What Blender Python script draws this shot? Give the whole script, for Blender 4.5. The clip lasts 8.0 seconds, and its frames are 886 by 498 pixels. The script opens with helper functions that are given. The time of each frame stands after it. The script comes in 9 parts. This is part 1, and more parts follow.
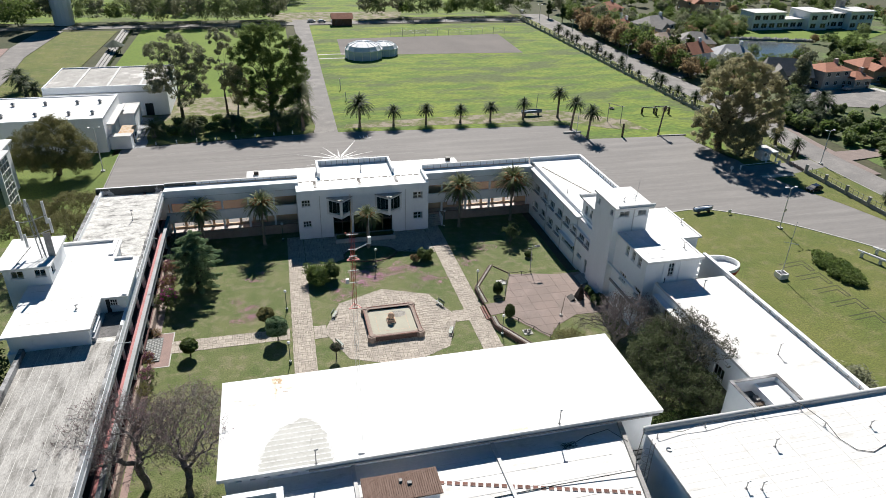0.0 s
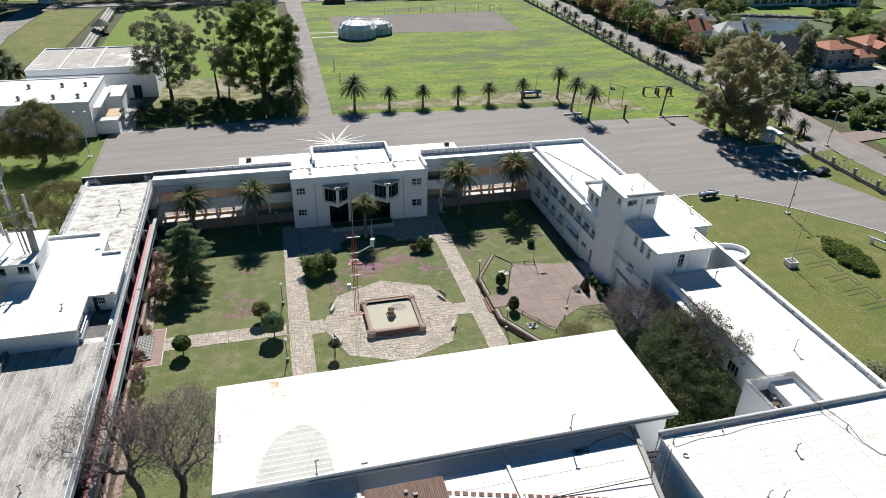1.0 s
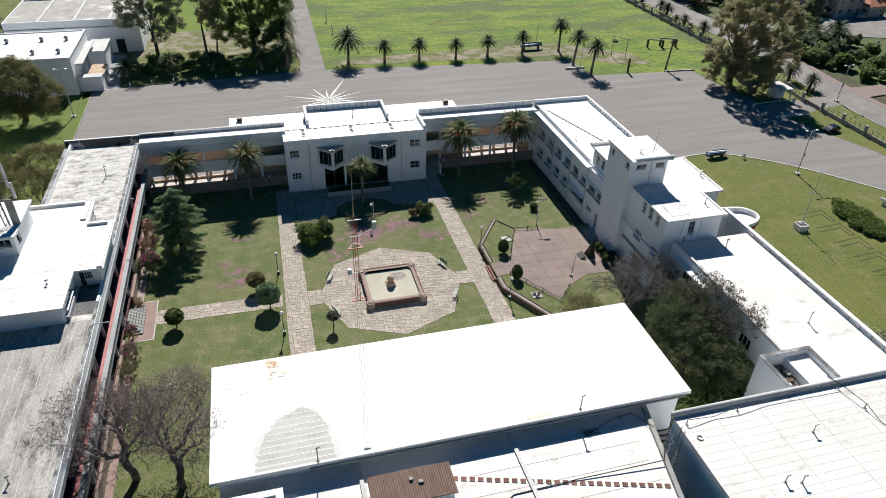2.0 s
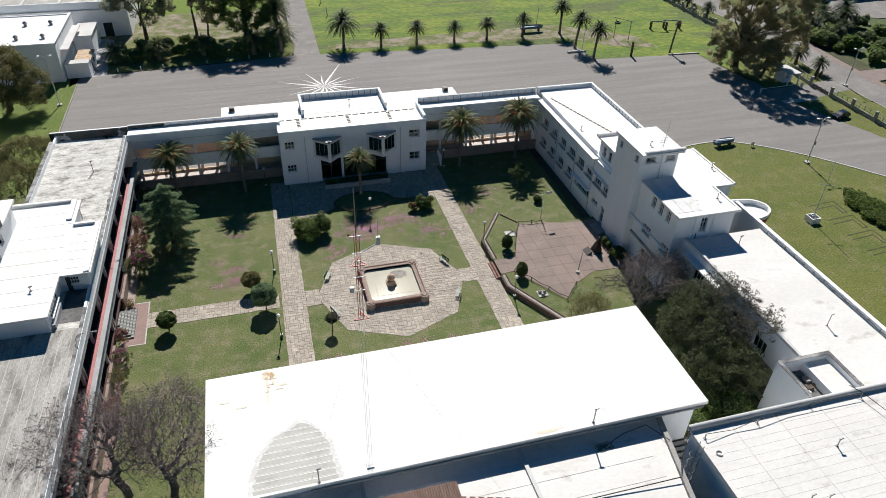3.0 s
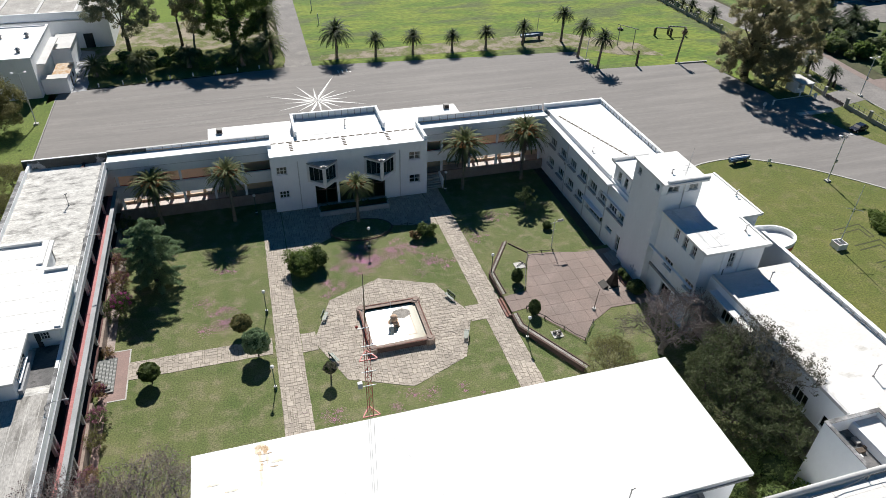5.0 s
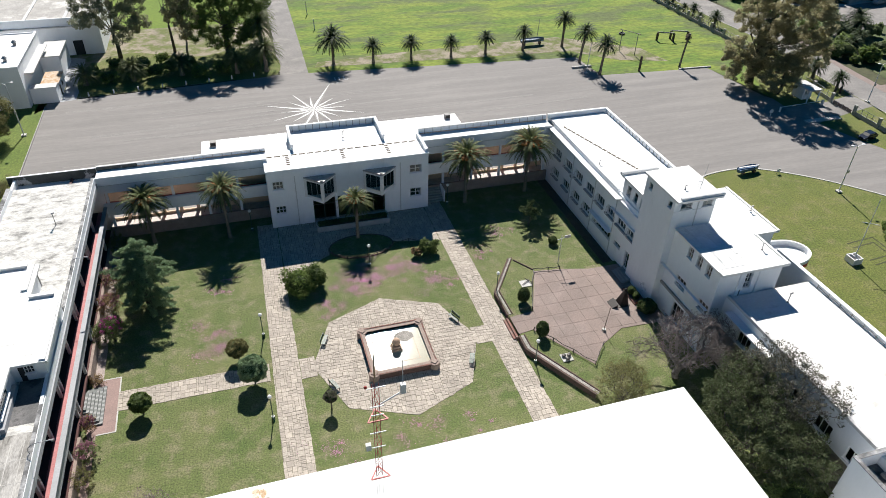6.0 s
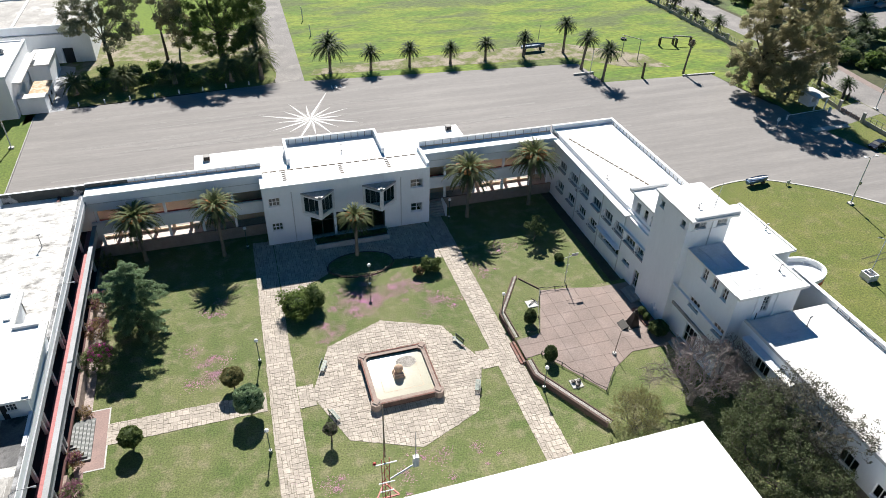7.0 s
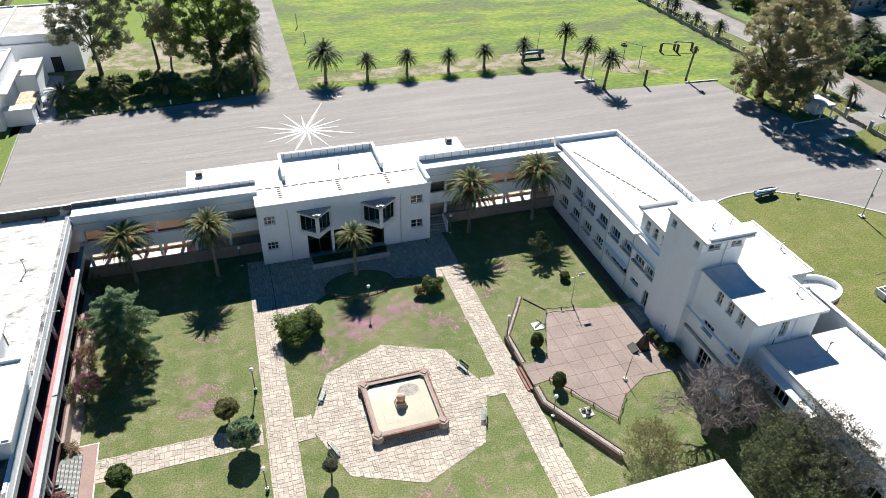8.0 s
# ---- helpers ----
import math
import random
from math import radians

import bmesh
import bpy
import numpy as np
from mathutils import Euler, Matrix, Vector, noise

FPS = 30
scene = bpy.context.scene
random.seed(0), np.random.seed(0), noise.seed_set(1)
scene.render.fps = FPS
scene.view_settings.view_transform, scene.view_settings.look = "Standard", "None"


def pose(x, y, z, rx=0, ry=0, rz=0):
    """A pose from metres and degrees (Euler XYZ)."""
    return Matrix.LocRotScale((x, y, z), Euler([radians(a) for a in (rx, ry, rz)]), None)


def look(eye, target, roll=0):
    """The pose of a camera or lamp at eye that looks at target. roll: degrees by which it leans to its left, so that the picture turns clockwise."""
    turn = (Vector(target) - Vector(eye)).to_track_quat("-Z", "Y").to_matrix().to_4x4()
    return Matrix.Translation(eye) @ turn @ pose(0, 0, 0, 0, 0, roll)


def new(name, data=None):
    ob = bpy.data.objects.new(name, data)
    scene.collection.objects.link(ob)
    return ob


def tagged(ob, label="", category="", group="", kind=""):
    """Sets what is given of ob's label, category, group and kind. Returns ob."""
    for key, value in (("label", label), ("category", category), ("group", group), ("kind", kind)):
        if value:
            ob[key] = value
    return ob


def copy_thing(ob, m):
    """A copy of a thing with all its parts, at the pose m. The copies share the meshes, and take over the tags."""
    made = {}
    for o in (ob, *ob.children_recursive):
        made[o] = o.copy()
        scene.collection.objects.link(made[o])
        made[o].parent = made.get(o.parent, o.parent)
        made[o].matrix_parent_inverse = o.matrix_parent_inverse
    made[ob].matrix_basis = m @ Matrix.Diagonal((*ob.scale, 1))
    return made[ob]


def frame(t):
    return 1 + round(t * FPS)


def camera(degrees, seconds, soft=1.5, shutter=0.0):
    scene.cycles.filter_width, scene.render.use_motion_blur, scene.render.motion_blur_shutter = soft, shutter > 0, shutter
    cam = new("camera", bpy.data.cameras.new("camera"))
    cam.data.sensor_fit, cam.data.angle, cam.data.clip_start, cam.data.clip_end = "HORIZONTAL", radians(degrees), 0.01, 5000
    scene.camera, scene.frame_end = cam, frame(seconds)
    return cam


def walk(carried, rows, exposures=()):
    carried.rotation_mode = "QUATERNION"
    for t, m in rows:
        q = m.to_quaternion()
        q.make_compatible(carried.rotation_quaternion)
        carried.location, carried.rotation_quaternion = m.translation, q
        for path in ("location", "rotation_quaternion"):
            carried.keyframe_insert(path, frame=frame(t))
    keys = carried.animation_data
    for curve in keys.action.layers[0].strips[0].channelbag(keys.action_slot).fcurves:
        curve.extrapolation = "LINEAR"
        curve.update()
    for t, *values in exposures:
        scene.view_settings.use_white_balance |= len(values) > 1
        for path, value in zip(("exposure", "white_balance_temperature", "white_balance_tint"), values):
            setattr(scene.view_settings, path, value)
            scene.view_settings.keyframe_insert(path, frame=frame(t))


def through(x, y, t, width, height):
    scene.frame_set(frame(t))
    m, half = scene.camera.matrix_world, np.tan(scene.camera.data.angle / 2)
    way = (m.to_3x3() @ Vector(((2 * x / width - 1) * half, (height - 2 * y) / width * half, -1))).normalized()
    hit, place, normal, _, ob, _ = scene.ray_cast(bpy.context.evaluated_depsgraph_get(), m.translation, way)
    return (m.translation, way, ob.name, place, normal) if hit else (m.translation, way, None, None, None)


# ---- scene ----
cam = camera(66.4, 8.0, 0.62)
PATH = [
    (0, (0.284, 0.259, 56.87), (0.725, 1.962, 55.919), 1.6),
    (0.5, (0.24, 2.3, 56.836), (0.688, 3.997, 55.877), 1.6),
    (1, (0.231, 4.417, 56.715), (0.683, 6.085, 55.708), 1.6),
    (1.5, (0.306, 6.552, 56.716), (0.758, 8.18, 55.646), 1.7),
    (2, (0.411, 8.638, 56.717), (0.862, 10.227, 55.59), 1.7),
    (3.5, (0.715, 14.98, 56.733), (1.175, 16.527, 55.552), 1.7),
    (4, (0.827, 17.102, 56.733), (1.293, 18.647, 55.551), 1.7),
    (4.5, (1.008, 19.206, 56.734), (1.48, 20.749, 55.552), 1.7),
    (6, (1.326, 25.497, 56.661), (1.817, 27.034, 55.479), 1.7),
    (6.5, (1.444, 27.58, 56.632), (1.941, 29.115, 55.451), 1.7),
    (7, (1.657, 29.655, 56.691), (2.159, 31.188, 55.51), 1.7),
    (7.5, (1.815, 31.755, 56.695), (2.324, 33.286, 55.514), 1.7),
    (8, (1.971, 33.79, 56.744), (2.488, 35.32, 55.564), 1.7),
]
EXPOSURES = [(0, 0.50), (1, 0.52), (2, 0.36), (3.5, 0.25), (4.5, 0.32), (6, 0.64), (7, 0.89), (8, 1.02)]
walk(cam, [(t, look(eye, target, roll)) for t, eye, target, roll in PATH], EXPOSURES)

# ---- light ----
SUN_EL, SUN_AZ = radians(43.4), radians(10.7)
sun_way = Vector((math.cos(SUN_EL) * math.sin(SUN_AZ), math.cos(SUN_EL) * math.cos(SUN_AZ), math.sin(SUN_EL)))
world = bpy.data.worlds.new("sky")
scene.world = world
world.use_nodes = True
wn = world.node_tree
sky = wn.nodes.new("ShaderNodeTexSky")
sky.sky_type = "NISHITA"
sky.sun_disc = False
sky.sun_elevation, sky.sun_rotation = SUN_EL, SUN_AZ
sky.air_density, sky.dust_density, sky.ozone_density = 1.2, 0.2, 5.0
wn.nodes["Background"].inputs["Strength"].default_value = 0.031
tint = wn.nodes.new("ShaderNodeHueSaturation")
tint.inputs["Saturation"].default_value = 1.5
wn.links.new(sky.outputs["Color"], tint.inputs["Color"])
wn.links.new(tint.outputs["Color"], wn.nodes["Background"].inputs["Color"])
sun = new("sun", bpy.data.lights.new("sun", "SUN"))
sun.data.energy, sun.data.angle, sun.data.color = 5.5, radians(0.53), (1.0, 0.96, 0.905)
sun.matrix_basis = look(sun_way * 200, (0, 0, 0))


# ---- materials ----
def material(name, one, two, scale=0.5, fine=6.0, rough=0.85, bump=0.3, metal=0.0, spread=(0.35, 0.65), grain=0.25, random_tint=0.0, third=None, third_at=(0.6, 0.75), third_scale=0.15, stretch=(1, 1, 1), island=0.0):
    """Two colours mixed by a broad noise, a third in patches, and a fine grain with relief."""
    m = bpy.data.materials.new(name)
    m.use_nodes = True
    nt = m.node_tree
    N, L = nt.nodes.new, nt.links.new
    b = nt.nodes["Principled BSDF"]
    b.inputs["Roughness"].default_value, b.inputs["Metallic"].default_value = rough, metal
    tc, mp = N("ShaderNodeTexCoord"), N("ShaderNodeMapping")
    mp.inputs["Scale"].default_value = stretch
    L(tc.outputs["Object"], mp.inputs["Vector"])

    def cloud(s, detail, lo, hi):
        n, r = N("ShaderNodeTexNoise"), N("ShaderNodeMapRange")
        n.inputs["Scale"].default_value, n.inputs["Detail"].default_value, n.inputs["Roughness"].default_value = s, detail, 0.62
        r.inputs["From Min"].default_value, r.inputs["From Max"].default_value = lo, hi
        L(mp.outputs["Vector"], n.inputs["Vector"])
        L(n.outputs["Fac"], r.inputs["Value"])
        return r.outputs["Result"]

    def mixed(kind, fac, a, c):
        x = N("ShaderNodeMix")
        x.data_type, x.blend_type = "RGBA", kind
        for key, v in ((0, fac), (6, a), (7, c)):
            if isinstance(v, (int, float)):
                x.inputs[key].default_value = v
            elif isinstance(v, tuple):
                x.inputs[key].default_value = (*v, 1)
            else:
                L(v, x.inputs[key])
        return x.outputs[2]

    colour = mixed("MIX", cloud(scale, 5, *spread), one, two)
    if third:
        colour = mixed("MIX", cloud(third_scale, 6, *third_at), colour, third)
    g = cloud(fine, 4, 0.25, 0.75)
    k = N("ShaderNodeMapRange")
    k.inputs["To Min"].default_value, k.inputs["To Max"].default_value = 1 - grain, 1 + grain
    L(g, k.inputs["Value"])
    colour = mixed("MULTIPLY", 1.0, colour, k.outputs["Result"])
    for amount, node, out in ((random_tint, "ShaderNodeObjectInfo", "Random"), (island, "ShaderNodeNewGeometry", "Random Per Island")):
        if amount:
            o, q = N(node), N("ShaderNodeMapRange")
            q.inputs["To Min"].default_value, q.inputs["To Max"].default_value = 1 - amount, 1 + amount
            L(o.outputs[out], q.inputs["Value"])
            colour = mixed("MULTIPLY", 1.0, colour, q.outputs["Result"])
    L(colour, b.inputs["Base Color"])
    if bump:
        u = N("ShaderNodeBump")
        u.inputs["Strength"].default_value, u.inputs["Distance"].default_value = bump, 0.05
        L(g, u.inputs["Height"])
        L(u.outputs["Normal"], b.inputs["Normal"])
    return m


def leafy(name, one, two, fine=3.0, through=0.58):
    """Leaves: tinted leaf by leaf, a little light passes through."""
    one, two = ((c[0], c[1], c[2] * 1.25 + 0.008) for c in (one, two))
    m = material(name, one, two, 0.45, fine, 0.6, 0.0, island=0.22, grain=0.2)
    nt = m.node_tree
    b, out = nt.nodes["Principled BSDF"], nt.nodes["Material Output"]
    b.inputs["Specular IOR Level"].default_value = 0.12
    t, x = nt.nodes.new("ShaderNodeBsdfTranslucent"), nt.nodes.new("ShaderNodeMixShader")
    src = b.inputs["Base Color"].links[0].from_socket
    nt.links.new(src, t.inputs["Color"])
    x.inputs[0].default_value = through
    nt.links.new(b.outputs[0], x.inputs[1])
    nt.links.new(t.outputs[0], x.inputs[2])
    nt.links.new(x.outputs[0], out.inputs["Surface"])
    return m


def glassy(name, tint, rough=0.03):
    m = bpy.data.materials.new(name)
    m.use_nodes = True
    b = m.node_tree.nodes["Principled BSDF"]
    b.inputs["Base Color"].default_value = (*tint, 1)
    b.inputs["Roughness"].default_value, b.inputs["Transmission Weight"].default_value, b.inputs["IOR"].default_value = rough, 1.0, 1.45
    return m


WHITE = material("white_plaster", (0.80, 0.82, 0.84), (0.75, 0.77, 0.79), 0.2, 2.5, 0.9, 0.04, grain=0.025, third=(0.62, 0.63, 0.63), third_scale=0.4, third_at=(0.60, 0.86), stretch=(1, 1, 0.45))
ROOF = material("white_roof_coating", (0.74, 0.74, 0.73), (0.68, 0.68, 0.66), 0.12, 3, 0.75, 0.05, grain=0.05, third=(0.50, 0.49, 0.45), third_scale=0.3, third_at=(0.64, 0.85))
ROOF_WORN = material("weathered_roof_coating", (0.60, 0.59, 0.555), (0.46, 0.45, 0.425), 0.5, 4, 0.9, 0.1, grain=0.40, third=(0.12, 0.117, 0.11), third_scale=0.62, third_at=(0.49, 0.70), stretch=(0.75, 1.35, 1))
ROOF_OLD = material("old_grey_roof_tiles", (0.42, 0.405, 0.38), (0.31, 0.30, 0.28), 0.45, 5, 0.9, 0.1, grain=0.38, third=(0.16, 0.152, 0.138), third_scale=0.5, third_at=(0.47, 0.70), stretch=(1.7, 0.5, 1))
ROOF_GREY = material("greyed_white_roof", (0.69, 0.68, 0.655), (0.62, 0.61, 0.585), 0.22, 4, 0.8, 0.05, grain=0.08, third=(0.40, 0.385, 0.345), third_scale=0.45, third_at=(0.59, 0.74), stretch=(0.6, 1.2, 1))
ROOF_DULL = material("grey_roof_coating", (0.58, 0.58, 0.57), (0.48, 0.48, 0.47), 0.2, 3, 0.85, 0.05, grain=0.08, third=(0.33, 0.32, 0.30), third_scale=0.6, third_at=(0.6, 0.8))
SEAM = material("roof_seam", (0.54, 0.53, 0.50), (0.62, 0.61, 0.58), 0.5, 6, 0.9, 0.0, grain=0.1)
PALE_SEAM = material("pale_roof_seam", (0.58, 0.57, 0.54), (0.42, 0.41, 0.385), 0.5, 6, 0.9, 0.0, grain=0.15)
MEMBRANE = material("patched_roof_membrane", (0.72, 0.72, 0.71), (0.62, 0.63, 0.63), 0.5, 5, 0.7, 0.05, grain=0.08, random_tint=0.10, third=(0.50, 0.50, 0.49), third_scale=0.9, third_at=(0.56, 0.74))
GYM_ROOF = material("stained_hall_roof", (0.40, 0.385, 0.36), (0.29, 0.28, 0.262), 0.35, 4, 0.9, 0.1, grain=0.25, third=(0.60, 0.58, 0.55), third_scale=0.16, third_at=(0.54, 0.66))
MOULD = material("stained_parapet", (0.34, 0.34, 0.34), (0.12, 0.12, 0.12), 0.6, 4, 0.95, 0.2, grain=0.3, spread=(0.42, 0.56))
BLACK_STAIN = material("black_mould_stain", (0.085, 0.09, 0.085), (0.045, 0.048, 0.045), 0.5, 4, 0.95, 0.2, grain=0.3, third=(0.42, 0.42, 0.42), third_scale=0.35, third_at=(0.60, 0.64))
PALE_CONCRETE = material("pale_concrete", (0.37, 0.38, 0.40), (0.30, 0.31, 0.32), 0.5, 6, 0.9, 0.1, grain=0.12)
CONCRETE = material("concrete", (0.36, 0.35, 0.33), (0.26, 0.25, 0.24), 0.6, 6, 0.9, 0.2)
PINK = material("pink_paint", (0.55, 0.22, 0.18), (0.46, 0.17, 0.14), 0.8, 6, 0.8, 0.05, grain=0.1)
CREAM = material("cream_paint", (0.62, 0.47, 0.33), (0.55, 0.41, 0.28), 0.5, 6, 0.85, 0.05, grain=0.08)
RED_FLOOR = material("red_floor", (0.36, 0.10, 0.075), (0.27, 0.075, 0.06), 0.7, 6, 0.7, 0.05)
PALE_FLOOR = material("pale_terrazzo", (0.52, 0.46, 0.42), (0.42, 0.37, 0.33), 0.7, 6, 0.7, 0.05)
FRAME = material("white_window_frame", (0.72, 0.72, 0.72), (0.62, 0.62, 0.62), 2, 12, 0.5, 0.0, grain=0.05)
DARK_PANE = material("dark_window_glass", (0.030, 0.036, 0.042), (0.045, 0.05, 0.055), 0.8, 6, 0.08, 0.0, grain=0.1)
# near-black that stands in for the shade inside rooms and openings
DARK = material("shade_black", (0.03, 0.03, 0.032), (0.02, 0.02, 0.02), 1, 6, 0.9, 0.0)
GLASS = glassy("window_glass", (0.75, 0.82, 0.85))
METAL = material("grey_metal", (0.42, 0.42, 0.42), (0.30, 0.30, 0.30), 2, 20, 0.5, 0.0, metal=0.6)
PALE_METAL = material("galvanised_metal", (0.60, 0.61, 0.62), (0.50, 0.51, 0.52), 2, 20, 0.55, 0.0, metal=0.3)
BLACK = material("black_rubber", (0.02, 0.02, 0.02), (0.035, 0.035, 0.035), 2, 20, 0.6, 0.0)
FAINT_RUST = material("faint_rust_stain", (0.44, 0.29, 0.16), (0.60, 0.49, 0.36), 2.2, 9, 0.9, 0.05, spread=(0.4, 0.6), grain=0.3)
PALE_STAIN = material("pale_yellow_stain", (0.70, 0.60, 0.42), (0.72, 0.69, 0.62), 1.6, 7, 0.9, 0.02, grain=0.15)
RUST = material("rust_stain", (0.40, 0.25, 0.13), (0.50, 0.42, 0.33), 1.2, 7, 0.9, 0.1, spread=(0.4, 0.6))
LAWN = material("courtyard_lawn", (0.074, 0.106, 0.026), (0.124, 0.137, 0.050), 0.16, 5.5, 0.95, 0.7, grain=0.62, third=(0.182, 0.163, 0.096), third_scale=0.6, third_at=(0.48, 0.72))
EAST_LAWN = material("east_lawn", (0.080, 0.108, 0.016), (0.124, 0.132, 0.028), 0.10, 4, 0.95, 0.6, grain=0.65, third=(0.160, 0.148, 0.060), third_scale=0.35, third_at=(0.50, 0.72))
FIELD = material("sports_field_grass", (0.084, 0.146, 0.012), (0.150, 0.196, 0.020), 0.13, 1.1, 0.95, 0.7, grain=0.5, spread=(0.42, 0.58), third=(0.082, 0.108, 0.030), third_scale=0.06, third_at=(0.50, 0.60), stretch=(0.6, 1.5, 1))
PITCH = material("mown_pitch_grass", (0.094, 0.152, 0.008), (0.122, 0.178, 0.012), 0.05, 1.2, 0.95, 0.4, grain=0.3)
WEST_LAWN = material("green_west_lawn", (0.080, 0.125, 0.016), (0.115, 0.150, 0.026), 0.10, 3, 0.95, 0.6, grain=0.5)
GARDEN = material("shaded_garden_ground", (0.050, 0.078, 0.022), (0.085, 0.094, 0.038), 0.12, 1.5, 0.95, 0.5, grain=0.5, third=(0.095, 0.150, 0.030), third_scale=0.05, third_at=(0.52, 0.60))
ROUGH = material("rough_grass", (0.040, 0.050, 0.016), (0.065, 0.062, 0.028), 0.05, 1.0, 0.95, 0.5, grain=0.4, third=(0.10, 0.085, 0.055), third_scale=0.09, third_at=(0.6, 0.78))
SAND = material("sandy_earth", (0.252, 0.216, 0.162), (0.180, 0.156, 0.108), 0.15, 2, 0.95, 0.4, grain=0.25, third=(0.100, 0.118, 0.026), third_scale=0.30, third_at=(0.44, 0.58))
GRAVEL = material("grey_gravel", (0.162, 0.144, 0.132), (0.126, 0.114, 0.105), 0.06, 2, 0.95, 0.3, grain=0.2)
ASPHALT = material("worn_asphalt", (0.205, 0.193, 0.183), (0.176, 0.166, 0.158), 0.16, 3.5, 0.9, 0.08, grain=0.13, third=(0.240, 0.226, 0.213), third_scale=0.22, third_at=(0.48, 0.74), stretch=(0.18, 1.9, 1))
ROAD = material("grey_road", (0.215, 0.202, 0.192), (0.165, 0.157, 0.150), 0.15, 3, 0.92, 0.2, grain=0.25, third=(0.27, 0.255, 0.235), third_scale=0.2, third_at=(0.5, 0.7))
TYRE_MARK = material("pale_tyre_tracks", (0.232, 0.220, 0.208), (0.200, 0.190, 0.181), 0.6, 5, 0.92, 0.05, grain=0.2)
KERB = material("pale_kerb", (0.496, 0.488, 0.464), (0.384, 0.376, 0.352), 0.6, 5, 0.9, 0.1)
PAINT = material("white_ground_paint", (0.78, 0.78, 0.76), (0.66, 0.66, 0.64), 0.6, 6, 0.8, 0.05, grain=0.1)
FADED_PAINT = material("faded_ground_paint", (0.27, 0.258, 0.245), (0.22, 0.21, 0.20), 0.6, 6, 0.85, 0.05, grain=0.15)
STONE = material("slate_paving_stone", (0.415, 0.365, 0.310), (0.335, 0.297, 0.252), 0.35, 5, 0.9, 0.3, grain=0.2, random_tint=0.15, island=0.15)
JOINT = material("paving_joint", (0.200, 0.176, 0.138), (0.155, 0.144, 0.105), 0.8, 7, 0.95, 0.3)
TERRACE = material("brown_terrace_slabs", (0.235, 0.182, 0.160), (0.185, 0.147, 0.131), 0.22, 5, 0.9, 0.15, grain=0.25, random_tint=0.05, third=(0.290, 0.235, 0.212), third_scale=0.12, third_at=(0.52, 0.72))
COURT = material("reddish_court_paving", (0.290, 0.200, 0.178), (0.225, 0.160, 0.145), 0.4, 6, 0.9, 0.15, grain=0.2)
STEP_TILE = material("grey_step_tile", (0.175, 0.185, 0.178), (0.135, 0.142, 0.138), 0.6, 6, 0.85, 0.15, grain=0.2)
STEP_PALE = material("pale_step_tile", (0.33, 0.335, 0.325), (0.25, 0.255, 0.25), 0.6, 6, 0.85, 0.1, grain=0.2)
TERRACE_JOINT = material("terrace_joint", (0.185, 0.145, 0.128), (0.150, 0.120, 0.106), 0.8, 7, 0.95, 0.2)
# blotched floor, base darkened to hold the terrace's shadow
DARK_FLOOR = material("shade_and_stain_floor", (0.16, 0.155, 0.155), (0.10, 0.10, 0.10), 0.7, 5, 0.9, 0.1, third=(0.05, 0.05, 0.05), third_scale=0.6, third_at=(0.5, 0.6))
# reddish tone darkened to carry the deep shade of the west gallery
SHADE_MAROON = material("shade_maroon", (0.085, 0.030, 0.026), (0.06, 0.024, 0.022), 0.7, 6, 0.85, 0.05)
WORN_PATCH = material("bare_roof_sheet", (0.52, 0.515, 0.48), (0.45, 0.445, 0.41), 0.35, 5, 0.9, 0.05, grain=0.1, third=(0.36, 0.35, 0.32), third_scale=0.8, third_at=(0.52, 0.74), stretch=(0.7, 1.4, 1))
WORN_EDGE = material("thin_roof_coating", (0.63, 0.625, 0.605), (0.57, 0.565, 0.545), 0.5, 5, 0.9, 0.05, grain=0.1, third=(0.72, 0.72, 0.70), third_scale=0.9, third_at=(0.45, 0.62))
GALLERY_PINK = material("pink_gallery_floor", (0.40, 0.150, 0.150), (0.33, 0.125, 0.125), 0.7, 6, 0.7, 0.05)
BRICK = material("red_brick", (0.19, 0.085, 0.065), (0.14, 0.075, 0.06), 1.5, 7, 0.9, 0.3, random_tint=0.25, island=0.25, third=(0.20, 0.17, 0.15), third_scale=1.2, third_at=(0.5, 0.7))
DARK_BRICK = material("dark_brick", (0.105, 0.062, 0.05), (0.075, 0.05, 0.042), 1.5, 7, 0.9, 0.3, island=0.25)
PEBBLE_STONE = material("pinkish_rendered_stone", (0.30, 0.235, 0.20), (0.24, 0.185, 0.155), 1.5, 9, 0.9, 0.3, grain=0.2)
PEBBLE = material("grey_pebbles", (0.34, 0.32, 0.29), (0.20, 0.185, 0.165), 2.5, 9, 0.9, 0.8, grain=0.4)
SOIL = material("dark_soil", (0.075, 0.055, 0.038), (0.10, 0.075, 0.05), 0.8, 7, 0.95, 0.4)
PALE_BARK = material("pale_grey_bark", (0.27, 0.245, 0.22), (0.17, 0.15, 0.135), 1.5, 9, 0.95, 0.3)
GREY_BARK = material("weathered_bark", (0.25, 0.225, 0.21), (0.13, 0.115, 0.107), 1.5, 9, 0.95, 0.3)
# brown render with the yard trees' shade put into its dark colour
SHADE_BROWN_RENDER = material("shade_brown_render", (0.21, 0.18, 0.155), (0.15, 0.128, 0.112), 0.4, 5, 0.9, 0.1, grain=0.12, third=(0.30, 0.28, 0.26), third_scale=0.5, third_at=(0.58, 0.78))
BARK = material("grey_bark", (0.10, 0.085, 0.07), (0.065, 0.055, 0.047), 1.5, 9, 0.95, 0.4)
PALM_BARK = material("palm_bark", (0.21, 0.175, 0.14), (0.14, 0.115, 0.09), 2.5, 9, 0.95, 0.6)
